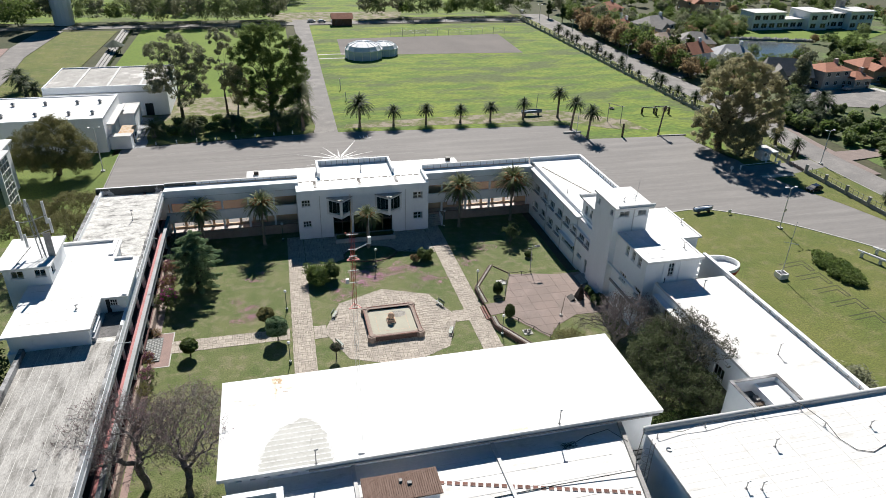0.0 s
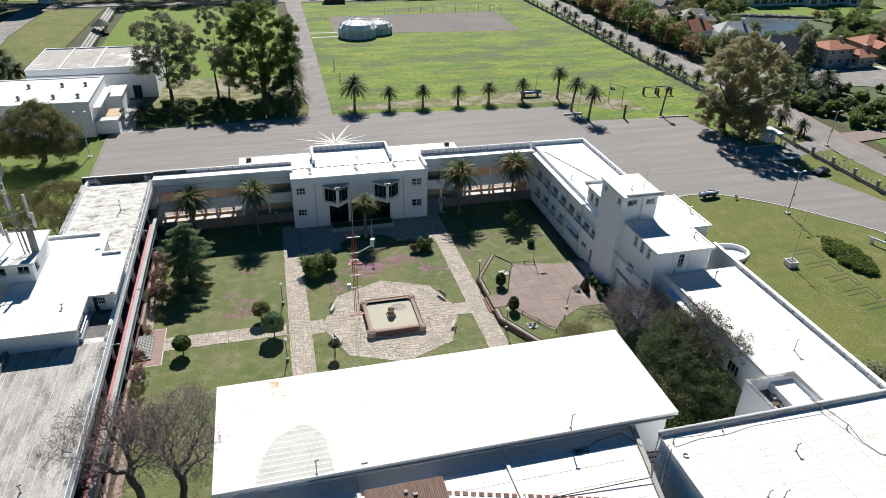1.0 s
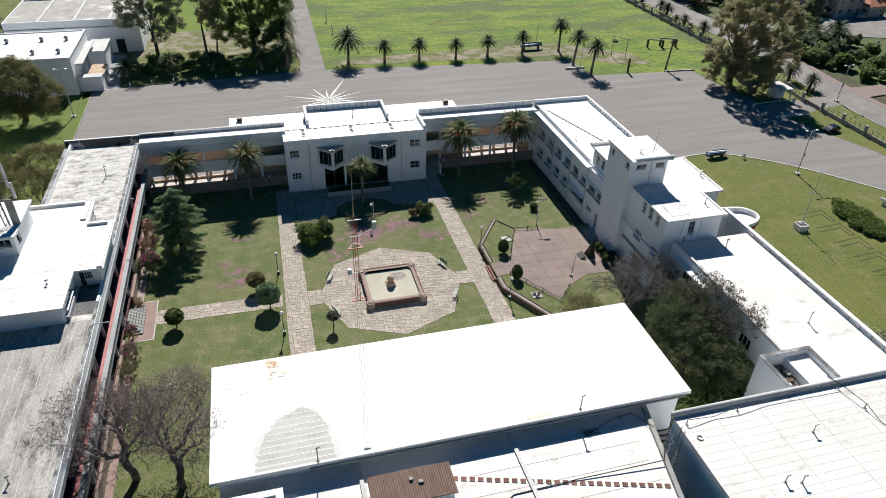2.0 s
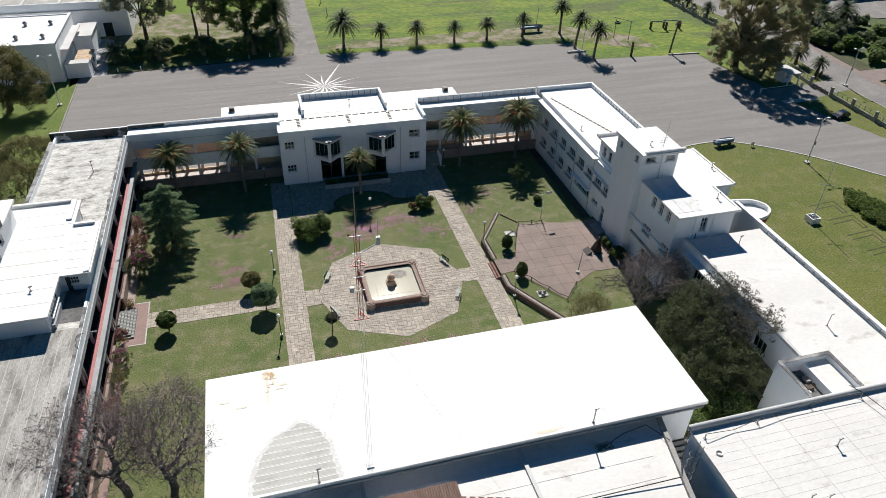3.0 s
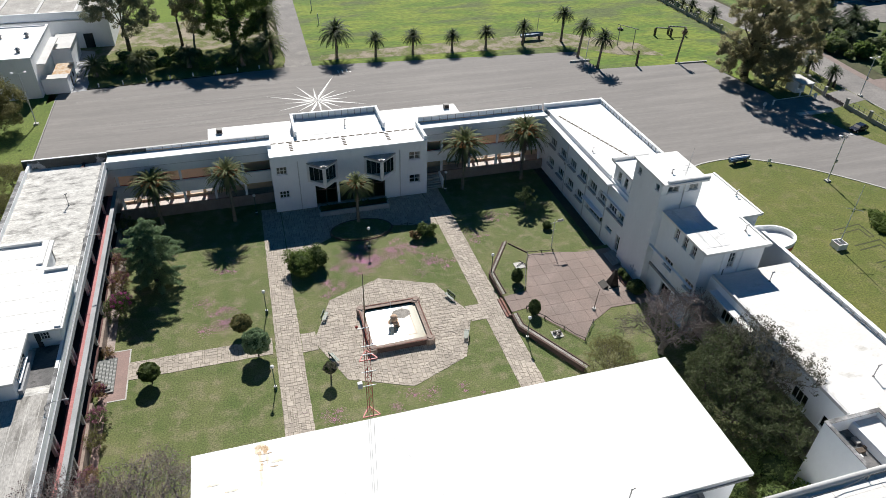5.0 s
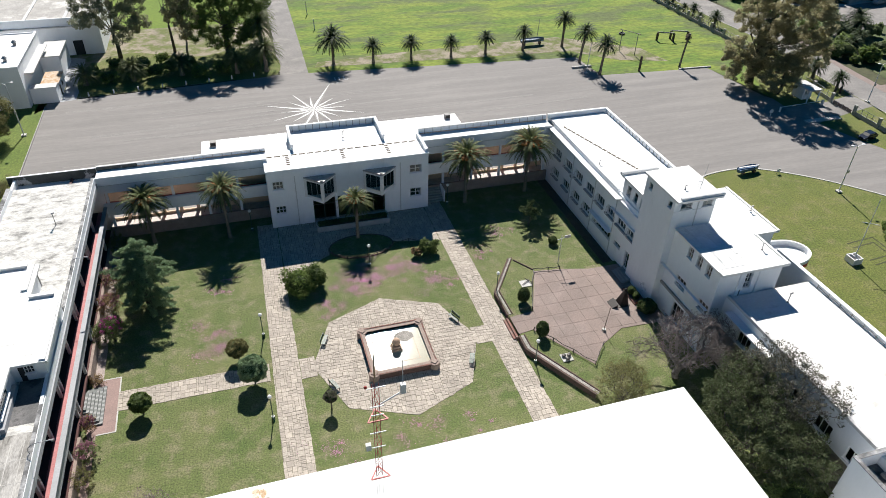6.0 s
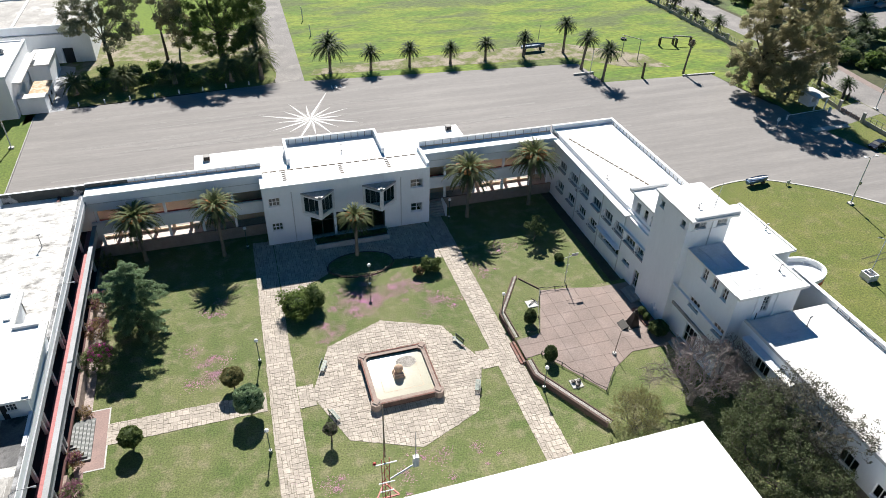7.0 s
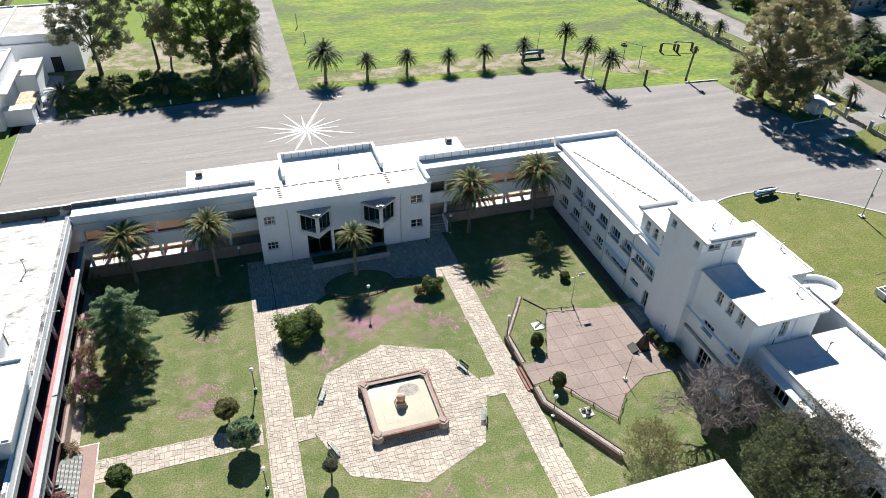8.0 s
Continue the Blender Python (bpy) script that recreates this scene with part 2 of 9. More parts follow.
PALM_LEAF = leafy("palm_leaf", (0.082, 0.108, 0.026), (0.135, 0.150, 0.042), through=0.3)
PALM_DARK = leafy("dark_palm_leaf", (0.040, 0.062, 0.017), (0.064, 0.088, 0.024), through=0.2)
PALM_DRY = leafy("dry_palm_leaf", (0.24, 0.19, 0.12), (0.16, 0.13, 0.085))
ORANGE = material("orange_fruit_stalk", (0.42, 0.17, 0.045), (0.30, 0.13, 0.04), 2, 8, 0.7, 0.0)
LEAF = leafy("green_leaf", (0.092, 0.135, 0.030), (0.150, 0.190, 0.048))
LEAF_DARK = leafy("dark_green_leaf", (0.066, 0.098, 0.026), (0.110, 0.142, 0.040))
LEAF_GREY = leafy("grey_green_leaf", (0.30, 0.31, 0.155), (0.21, 0.22, 0.105), through=0.55)
LEAF_ACACIA = leafy("acacia_leaf", (0.150, 0.152, 0.044), (0.215, 0.205, 0.066), through=0.5)
LEAF_GARDEN = leafy("garden_leaf", (0.150, 0.195, 0.060), (0.215, 0.260, 0.085), through=0.62)
LEAF_YARD = leafy("yard_evergreen_leaf", (0.078, 0.102, 0.034), (0.128, 0.150, 0.054), through=0.5)
COLUMN_PAINT = material("beige_column_paint", (0.52, 0.50, 0.475), (0.44, 0.425, 0.40), 0.6, 6, 0.85, 0.05, grain=0.1)
PINK_PATH = material("pinkish_worn_path", (0.36, 0.30, 0.275), (0.27, 0.225, 0.20), 0.9, 6, 0.95, 0.2, grain=0.3, third=(0.14, 0.12, 0.09), third_scale=0.5, third_at=(0.52, 0.68))
RED_VERGE = material("red_brick_verge", (0.235, 0.185, 0.165), (0.195, 0.155, 0.14), 0.5, 4, 0.95, 0.2, grain=0.25)
LEAF_BRIGHT = leafy("bright_green_leaf", (0.115, 0.175, 0.030), (0.165, 0.215, 0.045))
LEAF_OLIVE = leafy("olive_yellow_leaf", (0.23, 0.215, 0.07), (0.17, 0.17, 0.055))
LEAF_EUCALYPT = leafy("eucalyptus_leaf", (0.47, 0.435, 0.215), (0.335, 0.315, 0.150), through=0.72)
LEAF_CEDAR = leafy("cedar_needles", (0.165, 0.245, 0.100), (0.250, 0.335, 0.145), through=0.5)
LEAF_LIME = leafy("light_green_leaf", (0.165, 0.230, 0.055), (0.215, 0.270, 0.075), through=0.6)
LEAF_BROWN = leafy("brown_leaf", (0.27, 0.195, 0.155), (0.18, 0.138, 0.105))
LEAF_DUSTY = leafy("dusty_olive_leaf", (0.135, 0.130, 0.075), (0.095, 0.098, 0.052))
LEAF_RUST = leafy("autumn_leaf", (0.32, 0.215, 0.090), (0.225, 0.185, 0.075), through=0.6)
FLOWER = leafy("magenta_flower", (0.46, 0.10, 0.24), (0.36, 0.07, 0.17))
DULL_FLOWER = leafy("faded_pink_flower", (0.34, 0.17, 0.17), (0.26, 0.12, 0.13))
PETAL = leafy("pink_blossom", (0.80, 0.42, 0.52), (0.70, 0.34, 0.44))
TILE = material("terracotta_roof_tile", (0.36, 0.15, 0.085), (0.28, 0.11, 0.065), 0.8, 5, 0.85, 0.3, grain=0.2)
TILE_GREY = material("grey_roof_tile", (0.25, 0.235, 0.22), (0.19, 0.18, 0.17), 0.8, 5, 0.85, 0.3, grain=0.2)
TILE_TAN = material("tan_roof_tile", (0.36, 0.28, 0.22), (0.28, 0.215, 0.17), 0.8, 5, 0.85, 0.3, grain=0.2)
TILE_BROWN = material("brown_corrugated_roof", (0.135, 0.085, 0.065), (0.185, 0.125, 0.10), 1.0, 6, 0.9, 0.3, grain=0.3, stretch=(3, 0.6, 1))
RUST_GATE = material("brownish_gate_metal", (0.20, 0.165, 0.15), (0.15, 0.125, 0.115), 1.0, 6, 0.7, 0.05, metal=0.2)
OCHRE = material("ochre_house_wall", (0.45, 0.33, 0.22), (0.38, 0.27, 0.18), 0.5, 6, 0.9, 0.1)
WATER_POND = material("pond_water", (0.10, 0.115, 0.12), (0.08, 0.09, 0.10), 0.1, 1, 0.12, 0.05, grain=0.05)
POOL = material("pale_pool_floor", (0.40, 0.385, 0.30), (0.37, 0.35, 0.27), 0.4, 5, 0.9, 0.05, grain=0.06, third=(0.40, 0.36, 0.26), third_scale=0.35, third_at=(0.6, 0.66))
POOL.node_tree.nodes["Principled BSDF"].inputs["Coat Weight"].default_value = 1.0
POOL.node_tree.nodes["Principled BSDF"].inputs["Coat Roughness"].default_value = 0.06
SANDSTONE = material("sandstone", (0.52, 0.38, 0.28), (0.42, 0.29, 0.21), 1.5, 8, 0.9, 0.3)
GREEN_PAINT = material("green_paint", (0.03, 0.075, 0.05), (0.025, 0.055, 0.04), 2, 9, 0.5, 0.0)
GREEN_ROOF = material("weathered_green_roof", (0.075, 0.095, 0.07), (0.055, 0.07, 0.055), 1, 6, 0.95, 0.1)
BLUE_PAINT = material("blue_paint", (0.09, 0.16, 0.26), (0.07, 0.12, 0.20), 2, 9, 0.5, 0.0)
RED_PAINT = material("red_paint", (0.45, 0.05, 0.035), (0.36, 0.04, 0.03), 2, 9, 0.5, 0.0)
BRONZE = material("dark_bronze", (0.045, 0.04, 0.035), (0.03, 0.027, 0.025), 2, 9, 0.45, 0.1, metal=0.4)
WOOD = material("dark_weathered_wood", (0.12, 0.09, 0.065), (0.085, 0.065, 0.05), 1.5, 9, 0.9, 0.3)
LAMP_GLOBE = material("white_lamp_globe", (0.80, 0.80, 0.78), (0.74, 0.74, 0.72), 2, 9, 0.35, 0.0, grain=0.02)
TENT = material("white_tent_fabric", (0.82, 0.83, 0.83), (0.74, 0.76, 0.77), 0.3, 3, 0.7, 0.1, grain=0.06)
TENT_BLUE = material("blue_tent_fabric", (0.46, 0.55, 0.70), (0.38, 0.48, 0.64), 0.5, 3, 0.7, 0.1, grain=0.08)
CAR_PAINT = material("dark_blue_car_paint", (0.012, 0.016, 0.03), (0.015, 0.02, 0.035), 2, 9, 0.25, 0.0)


# ---- building helpers ----
def box(bm, x0, x1, y0, y1, z0, z1):
    v = [bm.verts.new(p) for p in ((x0, y0, z0), (x1, y0, z0), (x1, y1, z0), (x0, y1, z0), (x0, y0, z1), (x1, y0, z1), (x1, y1, z1), (x0, y1, z1))]
    for q in ((3, 2, 1, 0), (4, 5, 6, 7), (0, 1, 5, 4), (1, 2, 6, 5), (2, 3, 7, 6), (3, 0, 4, 7)):
        bm.faces.new([v[i] for i in q])


def boxes(*rows):
    bm = bmesh.new()
    for r in rows:
        box(bm, *r)
    return bm


def prism(points, z0, z1, bm=None):
    """An upright prism over a plan outline given counter-clockwise."""
    bm = bm or bmesh.new()
    lo = [bm.verts.new((x, y, z0)) for x, y in points]
    hi = [bm.verts.new((x, y, z1)) for x, y in points]
    n = len(points)
    bm.faces.new(hi)
    bm.faces.new(lo[::-1])
    for i in range(n):
        bm.faces.new((lo[i], lo[(i + 1) % n], hi[(i + 1) % n], hi[i]))
    return bm


def sheet(points, z, bm=None):
    bm = bm or bmesh.new()
    bm.faces.new([bm.verts.new((x, y, z)) for x, y in points])
    return bm


def tube(bm, pts, radii, sides=6, cap=True):
    """A tapered tube along a line of points."""
    rings = []
    for i, p in enumerate(pts):
        p = Vector(p)
        a, b = Vector(pts[max(i - 1, 0)]), Vector(pts[min(i + 1, len(pts) - 1)])
        d = (b - a).normalized()
        s = d.cross(Vector((0.31, 0.95, 0.02)) if abs(d.z) > 0.8 else Vector((0, 0, 1))).normalized()
        u = d.cross(s)
        rings.append([bm.verts.new(p + (s * math.cos(k * math.tau / sides) + u * math.sin(k * math.tau / sides)) * radii[i]) for k in range(sides)])
    for a, b in zip(rings, rings[1:]):
        for k in range(sides):
            bm.faces.new((a[k], a[(k + 1) % sides], b[(k + 1) % sides], b[k]))
    if cap:
        bm.faces.new(rings[0][::-1])
        bm.faces.new(rings[-1])
    return bm


def ball(bm, centre, r, squash=1.0, u=10, v=6):
    m = Matrix.Translation(centre) @ Matrix.Diagonal((r, r, r * squash, 1))
    bmesh.ops.create_uvsphere(bm, u_segments=u, v_segments=v, radius=1, matrix=m)
    return bm


def mesh_of(name, bm, mat, smooth=False):
    me = bpy.data.meshes.new(name)
    bmesh.ops.recalc_face_normals(bm, faces=bm.faces) if len(bm.faces) < 4000 else None
    bm.to_mesh(me)
    bm.free()
    me.materials.append(mat)
    if smooth:
        me.polygons.foreach_set("use_smooth", [True] * len(me.polygons))
    return me


def pieces(*rows):
    """Boxes that become one part each."""
    return rows


def part(name, bm, mat, parent=None, label="", smooth=False, kind=""):
    if isinstance(bm, tuple):
        for r in bm:
            ob = part(name, boxes(r), mat, parent, label, smooth, kind)
        return ob
    me = bm if isinstance(bm, bpy.types.Mesh) else mesh_of(name, bm, mat, smooth)
    ob = new(name, me)
    if parent:
        ob.parent = parent
    return tagged(ob, label, kind=kind)


def thing(name, label, category, group="", kind="", at=None):
    ob = new(name)
    ob.empty_display_size = 0.5
    if at:
        ob.location = at
    return tagged(ob, label, category, group, kind)


def structure(name, bm, mat, label, category):
    return tagged(part(name, bm, mat), label, category, kind="structure")


def pierced(axis, u0, u1, w0, w1, z0, z1, holes=(), bm=None):
    """A wall along x or y, from w0 to w1 thick, with openings (u, u, z, z) through it, as one connected mesh."""
    bm = bm or bmesh.new()
    us = sorted({u0, u1, *[u for h in holes for u in h[:2] if u0 < u < u1]})
    zs = sorted({z0, z1, *[z for h in holes for z in h[2:] if z0 < z < z1]})
    seen = {}

    def vert(i, j, k):
        if (i, j, k) not in seen:
            u, w, z = us[i], (w0, w1)[k], zs[j]
            seen[i, j, k] = bm.verts.new((u, w, z) if axis == "x" else (w, u, z))
        return seen[i, j, k]

    def solid(i, j):
        if not (0 <= i < len(us) - 1 and 0 <= j < len(zs) - 1):
            return False
        u, z = (us[i] + us[i + 1]) / 2, (zs[j] + zs[j + 1]) / 2
        return not any(h[0] < u < h[1] and h[2] < z < h[3] for h in holes)

    for i in range(len(us) - 1):
        for j in range(len(zs) - 1):
            if not solid(i, j):
                continue
            for k in (0, 1):
                bm.faces.new([vert(i, j, k), vert(i + 1, j, k), vert(i + 1, j + 1, k), vert(i, j + 1, k)])
            for di, dj, (p, q) in ((-1, 0, ((i, j), (i, j + 1))), (1, 0, ((i + 1, j), (i + 1, j + 1))), (0, -1, ((i, j), (i + 1, j))), (0, 1, ((i, j + 1), (i + 1, j + 1)))):
                if not solid(i + di, j + dj):
                    bm.faces.new([vert(*p, 0), vert(*q, 0), vert(*q, 1), vert(*p, 1)])
    return bm


def window(parent, axis, u0, u1, z0, z1, w, inward, cols=2, rows=2, bar=0.07, sill=True, name="window", pane=None):
    """A window in an opening: the frame, a sill and its panes. w: the wall's outer face; inward: +1 or -1."""
    def slab(a, b, lo, hi, near, far):
        p, q = sorted((w + inward * near, w + inward * far))
        return (a, b, p, q, lo, hi) if axis == "x" else (p, q, a, b, lo, hi)
    p, q = sorted((w + inward * 0.12, w + inward * 0.19))
    holes = [(u0 + (u1 - u0) * i / cols + bar * (1 if i == 0 else 0.5), u0 + (u1 - u0) * (i + 1) / cols - bar * (1 if i == cols - 1 else 0.5), z0 + (z1 - z0) * j / rows + bar * (1 if j == 0 else 0.4), z0 + (z1 - z0) * (j + 1) / rows - bar * (1 if j == rows - 1 else 0.4)) for i in range(cols) for j in range(rows)]
    f = part(name, pierced(axis, u0, u1, p, q, z0, z1, holes), FRAME, parent)
    for i in range(cols):
        a, b = u0 + (u1 - u0) * i / cols + bar / 2, u0 + (u1 - u0) * (i + 1) / cols - bar / 2
        part("pane", boxes(slab(a, b, z0 + bar / 2, z1 - bar / 2, 0.15, 0.16)), pane or GLASS, f).visible_shadow = False
    if sill:
        part("sill", boxes(slab(u0 - 0.08, u1 + 0.08, z0 - 0.09, z0 - 0.004, -0.09, 0.12)), WHITE, f)
    return f


def smooth_line(points, steps=5):
    """A rounder line through the given points."""
    out = []
    for i in range(len(points) - 1):
        p0, p1, p2, p3 = (Vector(points[max(0, min(len(points) - 1, k))]) for k in (i - 1, i, i + 1, i + 2))
        for q in range(steps):
            u = q / steps
            out.append(tuple(0.5 * (2 * p1 + (p2 - p0) * u + (2 * p0 - 5 * p1 + 4 * p2 - p3) * u ** 2 + (3 * p1 - p0 - 3 * p2 + p3) * u ** 3)))
    return out + [tuple(points[-1])]


def kerb_line(points, w, z0, z1, bm=None):
    bm = bm or bmesh.new()
    for (x0, y0), (x1, y1) in zip(points, points[1:]):
        d = Vector((x1 - x0, y1 - y0)).normalized()
        nx, ny = -d.y * w / 2, d.x * w / 2
        prism([(x0 - nx, y0 - ny), (x1 - nx, y1 - ny), (x1 + nx, y1 + ny), (x0 + nx, y0 + ny)], z0, z1, bm)
    return bm


# ---- ground ----
structure("ground", sheet([(-1500, -600), (1500, -600), (1500, 3000), (-1500, 3000)], -0.30), ROUGH, "rough grass and earth reaching the horizon", "ground")
structure("courtyard_lawn", sheet([(-60, 20), (49, 20), (49, 117), (-60, 117)], 0.0), LAWN, "patchy green lawn of the courtyard", "lawn")
structure("parade_ground", sheet([(-35.2, 116.5), (60, 116.5), (61, 70), (63, 60), (118, 60), (118, 118), (106, 134), (103.5, 151), (77.4, 152.6), (76.8, 164.0), (9.2, 169.0), (-4, 167.5), (-35.7, 165.0)], -0.04), ASPHALT, "wide worn grey asphalt parade ground", "parade ground")
structure("field_road", prism([(9.2, 168.0), (15.2, 168.6), (16.9, 254), (18.2, 330), (11.2, 330), (11.3, 254)], -0.20, -0.05), ROAD, "narrow grey asphalt road between the playing fields", "road")
structure("sports_field", sheet([(15.0, 164.0), (76.8, 164.0), (77.4, 152.6), (103.5, 151), (107, 134), (119, 118), (119.5, 168), (118.8, 201), (118, 312), (18, 316), (16.8, 254)], -0.08), FIELD, "bright green sports field with worn patches", "field")
structure("far_field", sheet([(-260, 333), (120, 333), (120, 420), (-260, 420)], -0.22), FIELD, "open grass beyond the far road", "field")
structure("garden_lawns", sheet([(140, 60), (340, 60), (340, 330), (135.5, 330), (135.2, 214), (141.8, 157), (139.6, 120)], -0.24), GARDEN, "green gardens between the houses", "lawn")
structure("mown_pitch", sheet([(-51, 196), (6.5, 196), (7.5, 312), (-51, 312)], -0.07), PITCH, "smooth bright green mown pitch", "pitch")
structure("gravel_court", sheet([(25.6, 256), (95, 251.4), (96.5, 288), (48.9, 286), (27, 285)], -0.05), GRAVEL, "grey gravel court beside the tent", "court")
structure("sand_strip", sheet([(17, 171.5), (77, 168.0), (86, 160), (97, 157), (95, 166), (78, 178), (40, 176.5), (18, 174.5)], -0.055), SAND, "worn sandy strip under the palms", "earth")
LAWN_EDGE = smooth_line([(61.2, 88), (62.5, 94), (65, 100), (68.5, 104.6), (73, 107.6), (77.6, 108.5), (81.5, 108.4), (84.8, 107.3), (89.1, 104.5), (93.3, 101.0), (97.3, 96.8), (100.6, 92.8), (103.3, 89.4), (105.9, 85.8), (109.2, 81.0), (112.6, 74.0), (114.2, 60.0)])
structure("east_lawn", sheet([(114.0, 20), *LAWN_EDGE[::-1], (61.2, 20)], 0.02), EAST_LAWN, "green lawn with worn yellow patches", "lawn")
structure("garden_strip", sheet([(107, 134), (106.6, 126), (108.6, 118.2), (110.8, 111.7), (113.6, 104.6), (116.0, 96.7), (118, 85), (118.6, 60), (126.3, 60), (125.2, 122), (125.4, 138), (127.0, 150), (128.6, 165), (124.5, 214), (123.4, 335), (118, 335), (118.8, 201), (119.5, 168)], -0.02), EAST_LAWN, "grass verge along the boundary wall", "verge")
structure("street", prism([(126.3, 60), (134.6, 60), (133.4, 118), (133.4, 130), (134.0, 140), (135.6, 153), (137.5, 165), (134.8, 213), (135, 335), (123.4, 335), (124.5, 214), (128.6, 165), (127.0, 150), (125.4, 138), (125.2, 122)], -0.25, -0.06), ROAD, "grey residential street", "street")
structure("brick_verge", sheet([(133.4, 118), (135.4, 118), (135.4, 127), (148, 128.5), (148, 133.5), (135.6, 133), (136.0, 140), (137.4, 153), (139.2, 165), (137.5, 165), (135.6, 153), (134.0, 140), (133.4, 130)], -0.05), RED_VERGE, "reddish brick verge and driveway beside the street", "verge")
structure("street_kerb", kerb_line([(126.2, 60), (125.1, 122), (125.1, 124.2)], 0.18, -0.2, 0.05), KERB, "pale kerb of the street", "kerb")
structure("street_kerb", kerb_line([(125.2, 130.3), (125.3, 138), (126.9, 150), (128.5, 165), (124.4, 214)], 0.18, -0.2, 0.05), KERB, "pale kerb of the street", "kerb")
structure("west_paving", sheet([(-45.5, 92), (-31.2, 92), (-30.2, 117), (-45.5, 117)], -0.045), PALE_CONCRETE, "pale paved yard behind the west wing", "paving")
structure("west_lawn", sheet([(-70, 117), (-35.4, 117), (-35.8, 165), (-37, 176), (-70, 176)], -0.05), WEST_LAWN, "bright green lawn beside the parade ground", "lawn")
structure("shed_yard", sheet([(-37.3, 160.0), (-33.8, 164.6), (-31, 165.8), (8.8, 169.2), (9.6, 206), (-27.4, 206), (-37.3, 192)], -0.05), SAND, "sandy yard with thin grass beside the sheds", "yard")
structure("tree_bed", sheet(smooth_line([(-29.8, 166.2), (-17, 167.2), (-4, 168.2), (8.6, 169.6), (8.7, 183), (2.0, 187), (-7.0, 184.0), (-15.0, 187.0), (-23.0, 189.5), (-29.0, 184.0), (-31.4, 175.0), (-29.8, 166.2)])[:-1], -0.036), EAST_LAWN, "rough green ground under the trees", "bed")
structure("shed_path", sheet([(-33.4, 164.7), (-30.6, 165.2), (-30.4, 176.0), (-31.4, 188.0), (-36.0, 190.0), (-35.0, 178.0), (-33.2, 173.5)], -0.038), PALE_CONCRETE, "pale concrete path beside the sheds", "path")


structure("lawn_kerb", kerb_line(LAWN_EDGE[4:], 0.30, -0.2, 0.10), KERB, "pale concrete kerb round the lawn", "kerb")
structure("parade_kerb", kerb_line([(-35.4, 118), (-35.8, 163)], 0.16, -0.2, 0.04), CONCRETE, "pale concrete kerb of the parade ground", "kerb")
structure("field_kerb", kerb_line([(96.5, 151.6), (104.6, 151.2)], 0.35, -0.2, 0.22), KERB, "low pale concrete kerb at the field", "kerb")

# pale tracks worn into the asphalt
rng = random.Random(44)
bm = bmesh.new()
for i in range(34):
    y, x0 = rng.uniform(127, 162), rng.uniform(-34, 30)
    ln, bend = rng.uniform(18, 50), rng.uniform(-2.5, 2.5)
    line = [(x0 + ln * k / 8, y + bend * (k / 8) ** 2 + 0.03 * (x0 + ln * k / 8) - 0.6) for k in range(9)]
    kerb_line(line, rng.uniform(0.3, 0.9), -0.045, -0.0372 + 0.0003 * i, bm)
tagged(part("tyre_tracks", bm, TYRE_MARK), "faint pale tyre tracks on the asphalt", "tyre tracks", kind="stuff")

# compass star painted on the asphalt
star = thing("compass_star", "white painted compass star on the parade ground", "ground marking")
for k in range(16):
    a = radians(22.5 + k * 22.5)
    long = 13.4 if k == 0 else (10.4, 6.4, 8.8, 6.4)[k % 4]
    half = 0.50 if k % 4 == 0 else 0.38
    c = Vector((13.8, 149.8))
    d, s = Vector((math.sin(a), math.cos(a))), Vector((math.cos(a), -math.sin(a)))
    tip, root = c + d * long, c + d * 0.05
    part("ray", prism([tuple(p) for p in (tip, c + d * 2.3 - s * half, root)], -0.03, -0.011), PAINT, star)
    part("ray_shade", prism([tuple(p) for p in (root, c + d * 2.3 + s * half, tip)], -0.03, -0.013), FADED_PAINT, star, "grey half of the ray")
bm = boxes((20.1, 20.35, 163.2, 164.8, -0.02, -0.012), (21.0, 21.25, 163.2, 164.8, -0.02, -0.012), (22.0, 23.0, 163.2, 163.45, -0.02, -0.012), (22.0, 22.25, 163.45, 164.8, -0.02, -0.012))
tagged(part("compass_letter", bm, PAINT), "white painted letter beside the compass star", "ground marking")

# ---- central block ----
cb = thing("administration_block", "white plastered two-storey block with two triangular bay windows", "building")
CB = (2.35, 25.8, 110.45, 116.3, 9.3)
holes = [(3.05, 4.6, 6.3, 7.6), (3.1, 4.6, 2.3, 3.55), (22.9, 24.75, 6.3, 7.65), (22.95, 24.75, 2.25, 3.65), (8.45, 11.7, 0.0, 4.0), (12.05, 19.1, 0.0, 4.0)]
part("wall", pierced("x", CB[0], CB[1], CB[2], CB[2] + 0.35, 0, CB[4] - 0.02, holes), WHITE, cb)
part("wall", pierced("y", CB[2] + 0.35, CB[3], CB[0], CB[0] + 0.35, 0, CB[4] - 0.02), WHITE, cb)
part("wall", pierced("y", CB[2] + 0.35, CB[3], CB[1] - 0.35, CB[1], 0, CB[4] - 0.02), WHITE, cb)
# rear wall coloured near-black so the rooms look unlit
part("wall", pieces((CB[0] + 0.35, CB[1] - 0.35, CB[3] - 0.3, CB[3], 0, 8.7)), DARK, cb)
part("roof", pieces((CB[0] + 0.25, CB[1] - 0.25, CB[2] + 0.25, CB[3] + 0.2, 8.7, CB[4] - 0.12)), ROOF, cb)
part("coping", pieces((CB[0] - 0.04, CB[1] + 0.04, CB[2] - 0.04, CB[2] + 0.4, CB[4] - 0.02, CB[4] + 0.05), (CB[0] - 0.04, CB[0] + 0.4, CB[2] + 0.4, CB[3], CB[4] - 0.02, CB[4] + 0.05)), WHITE, cb)
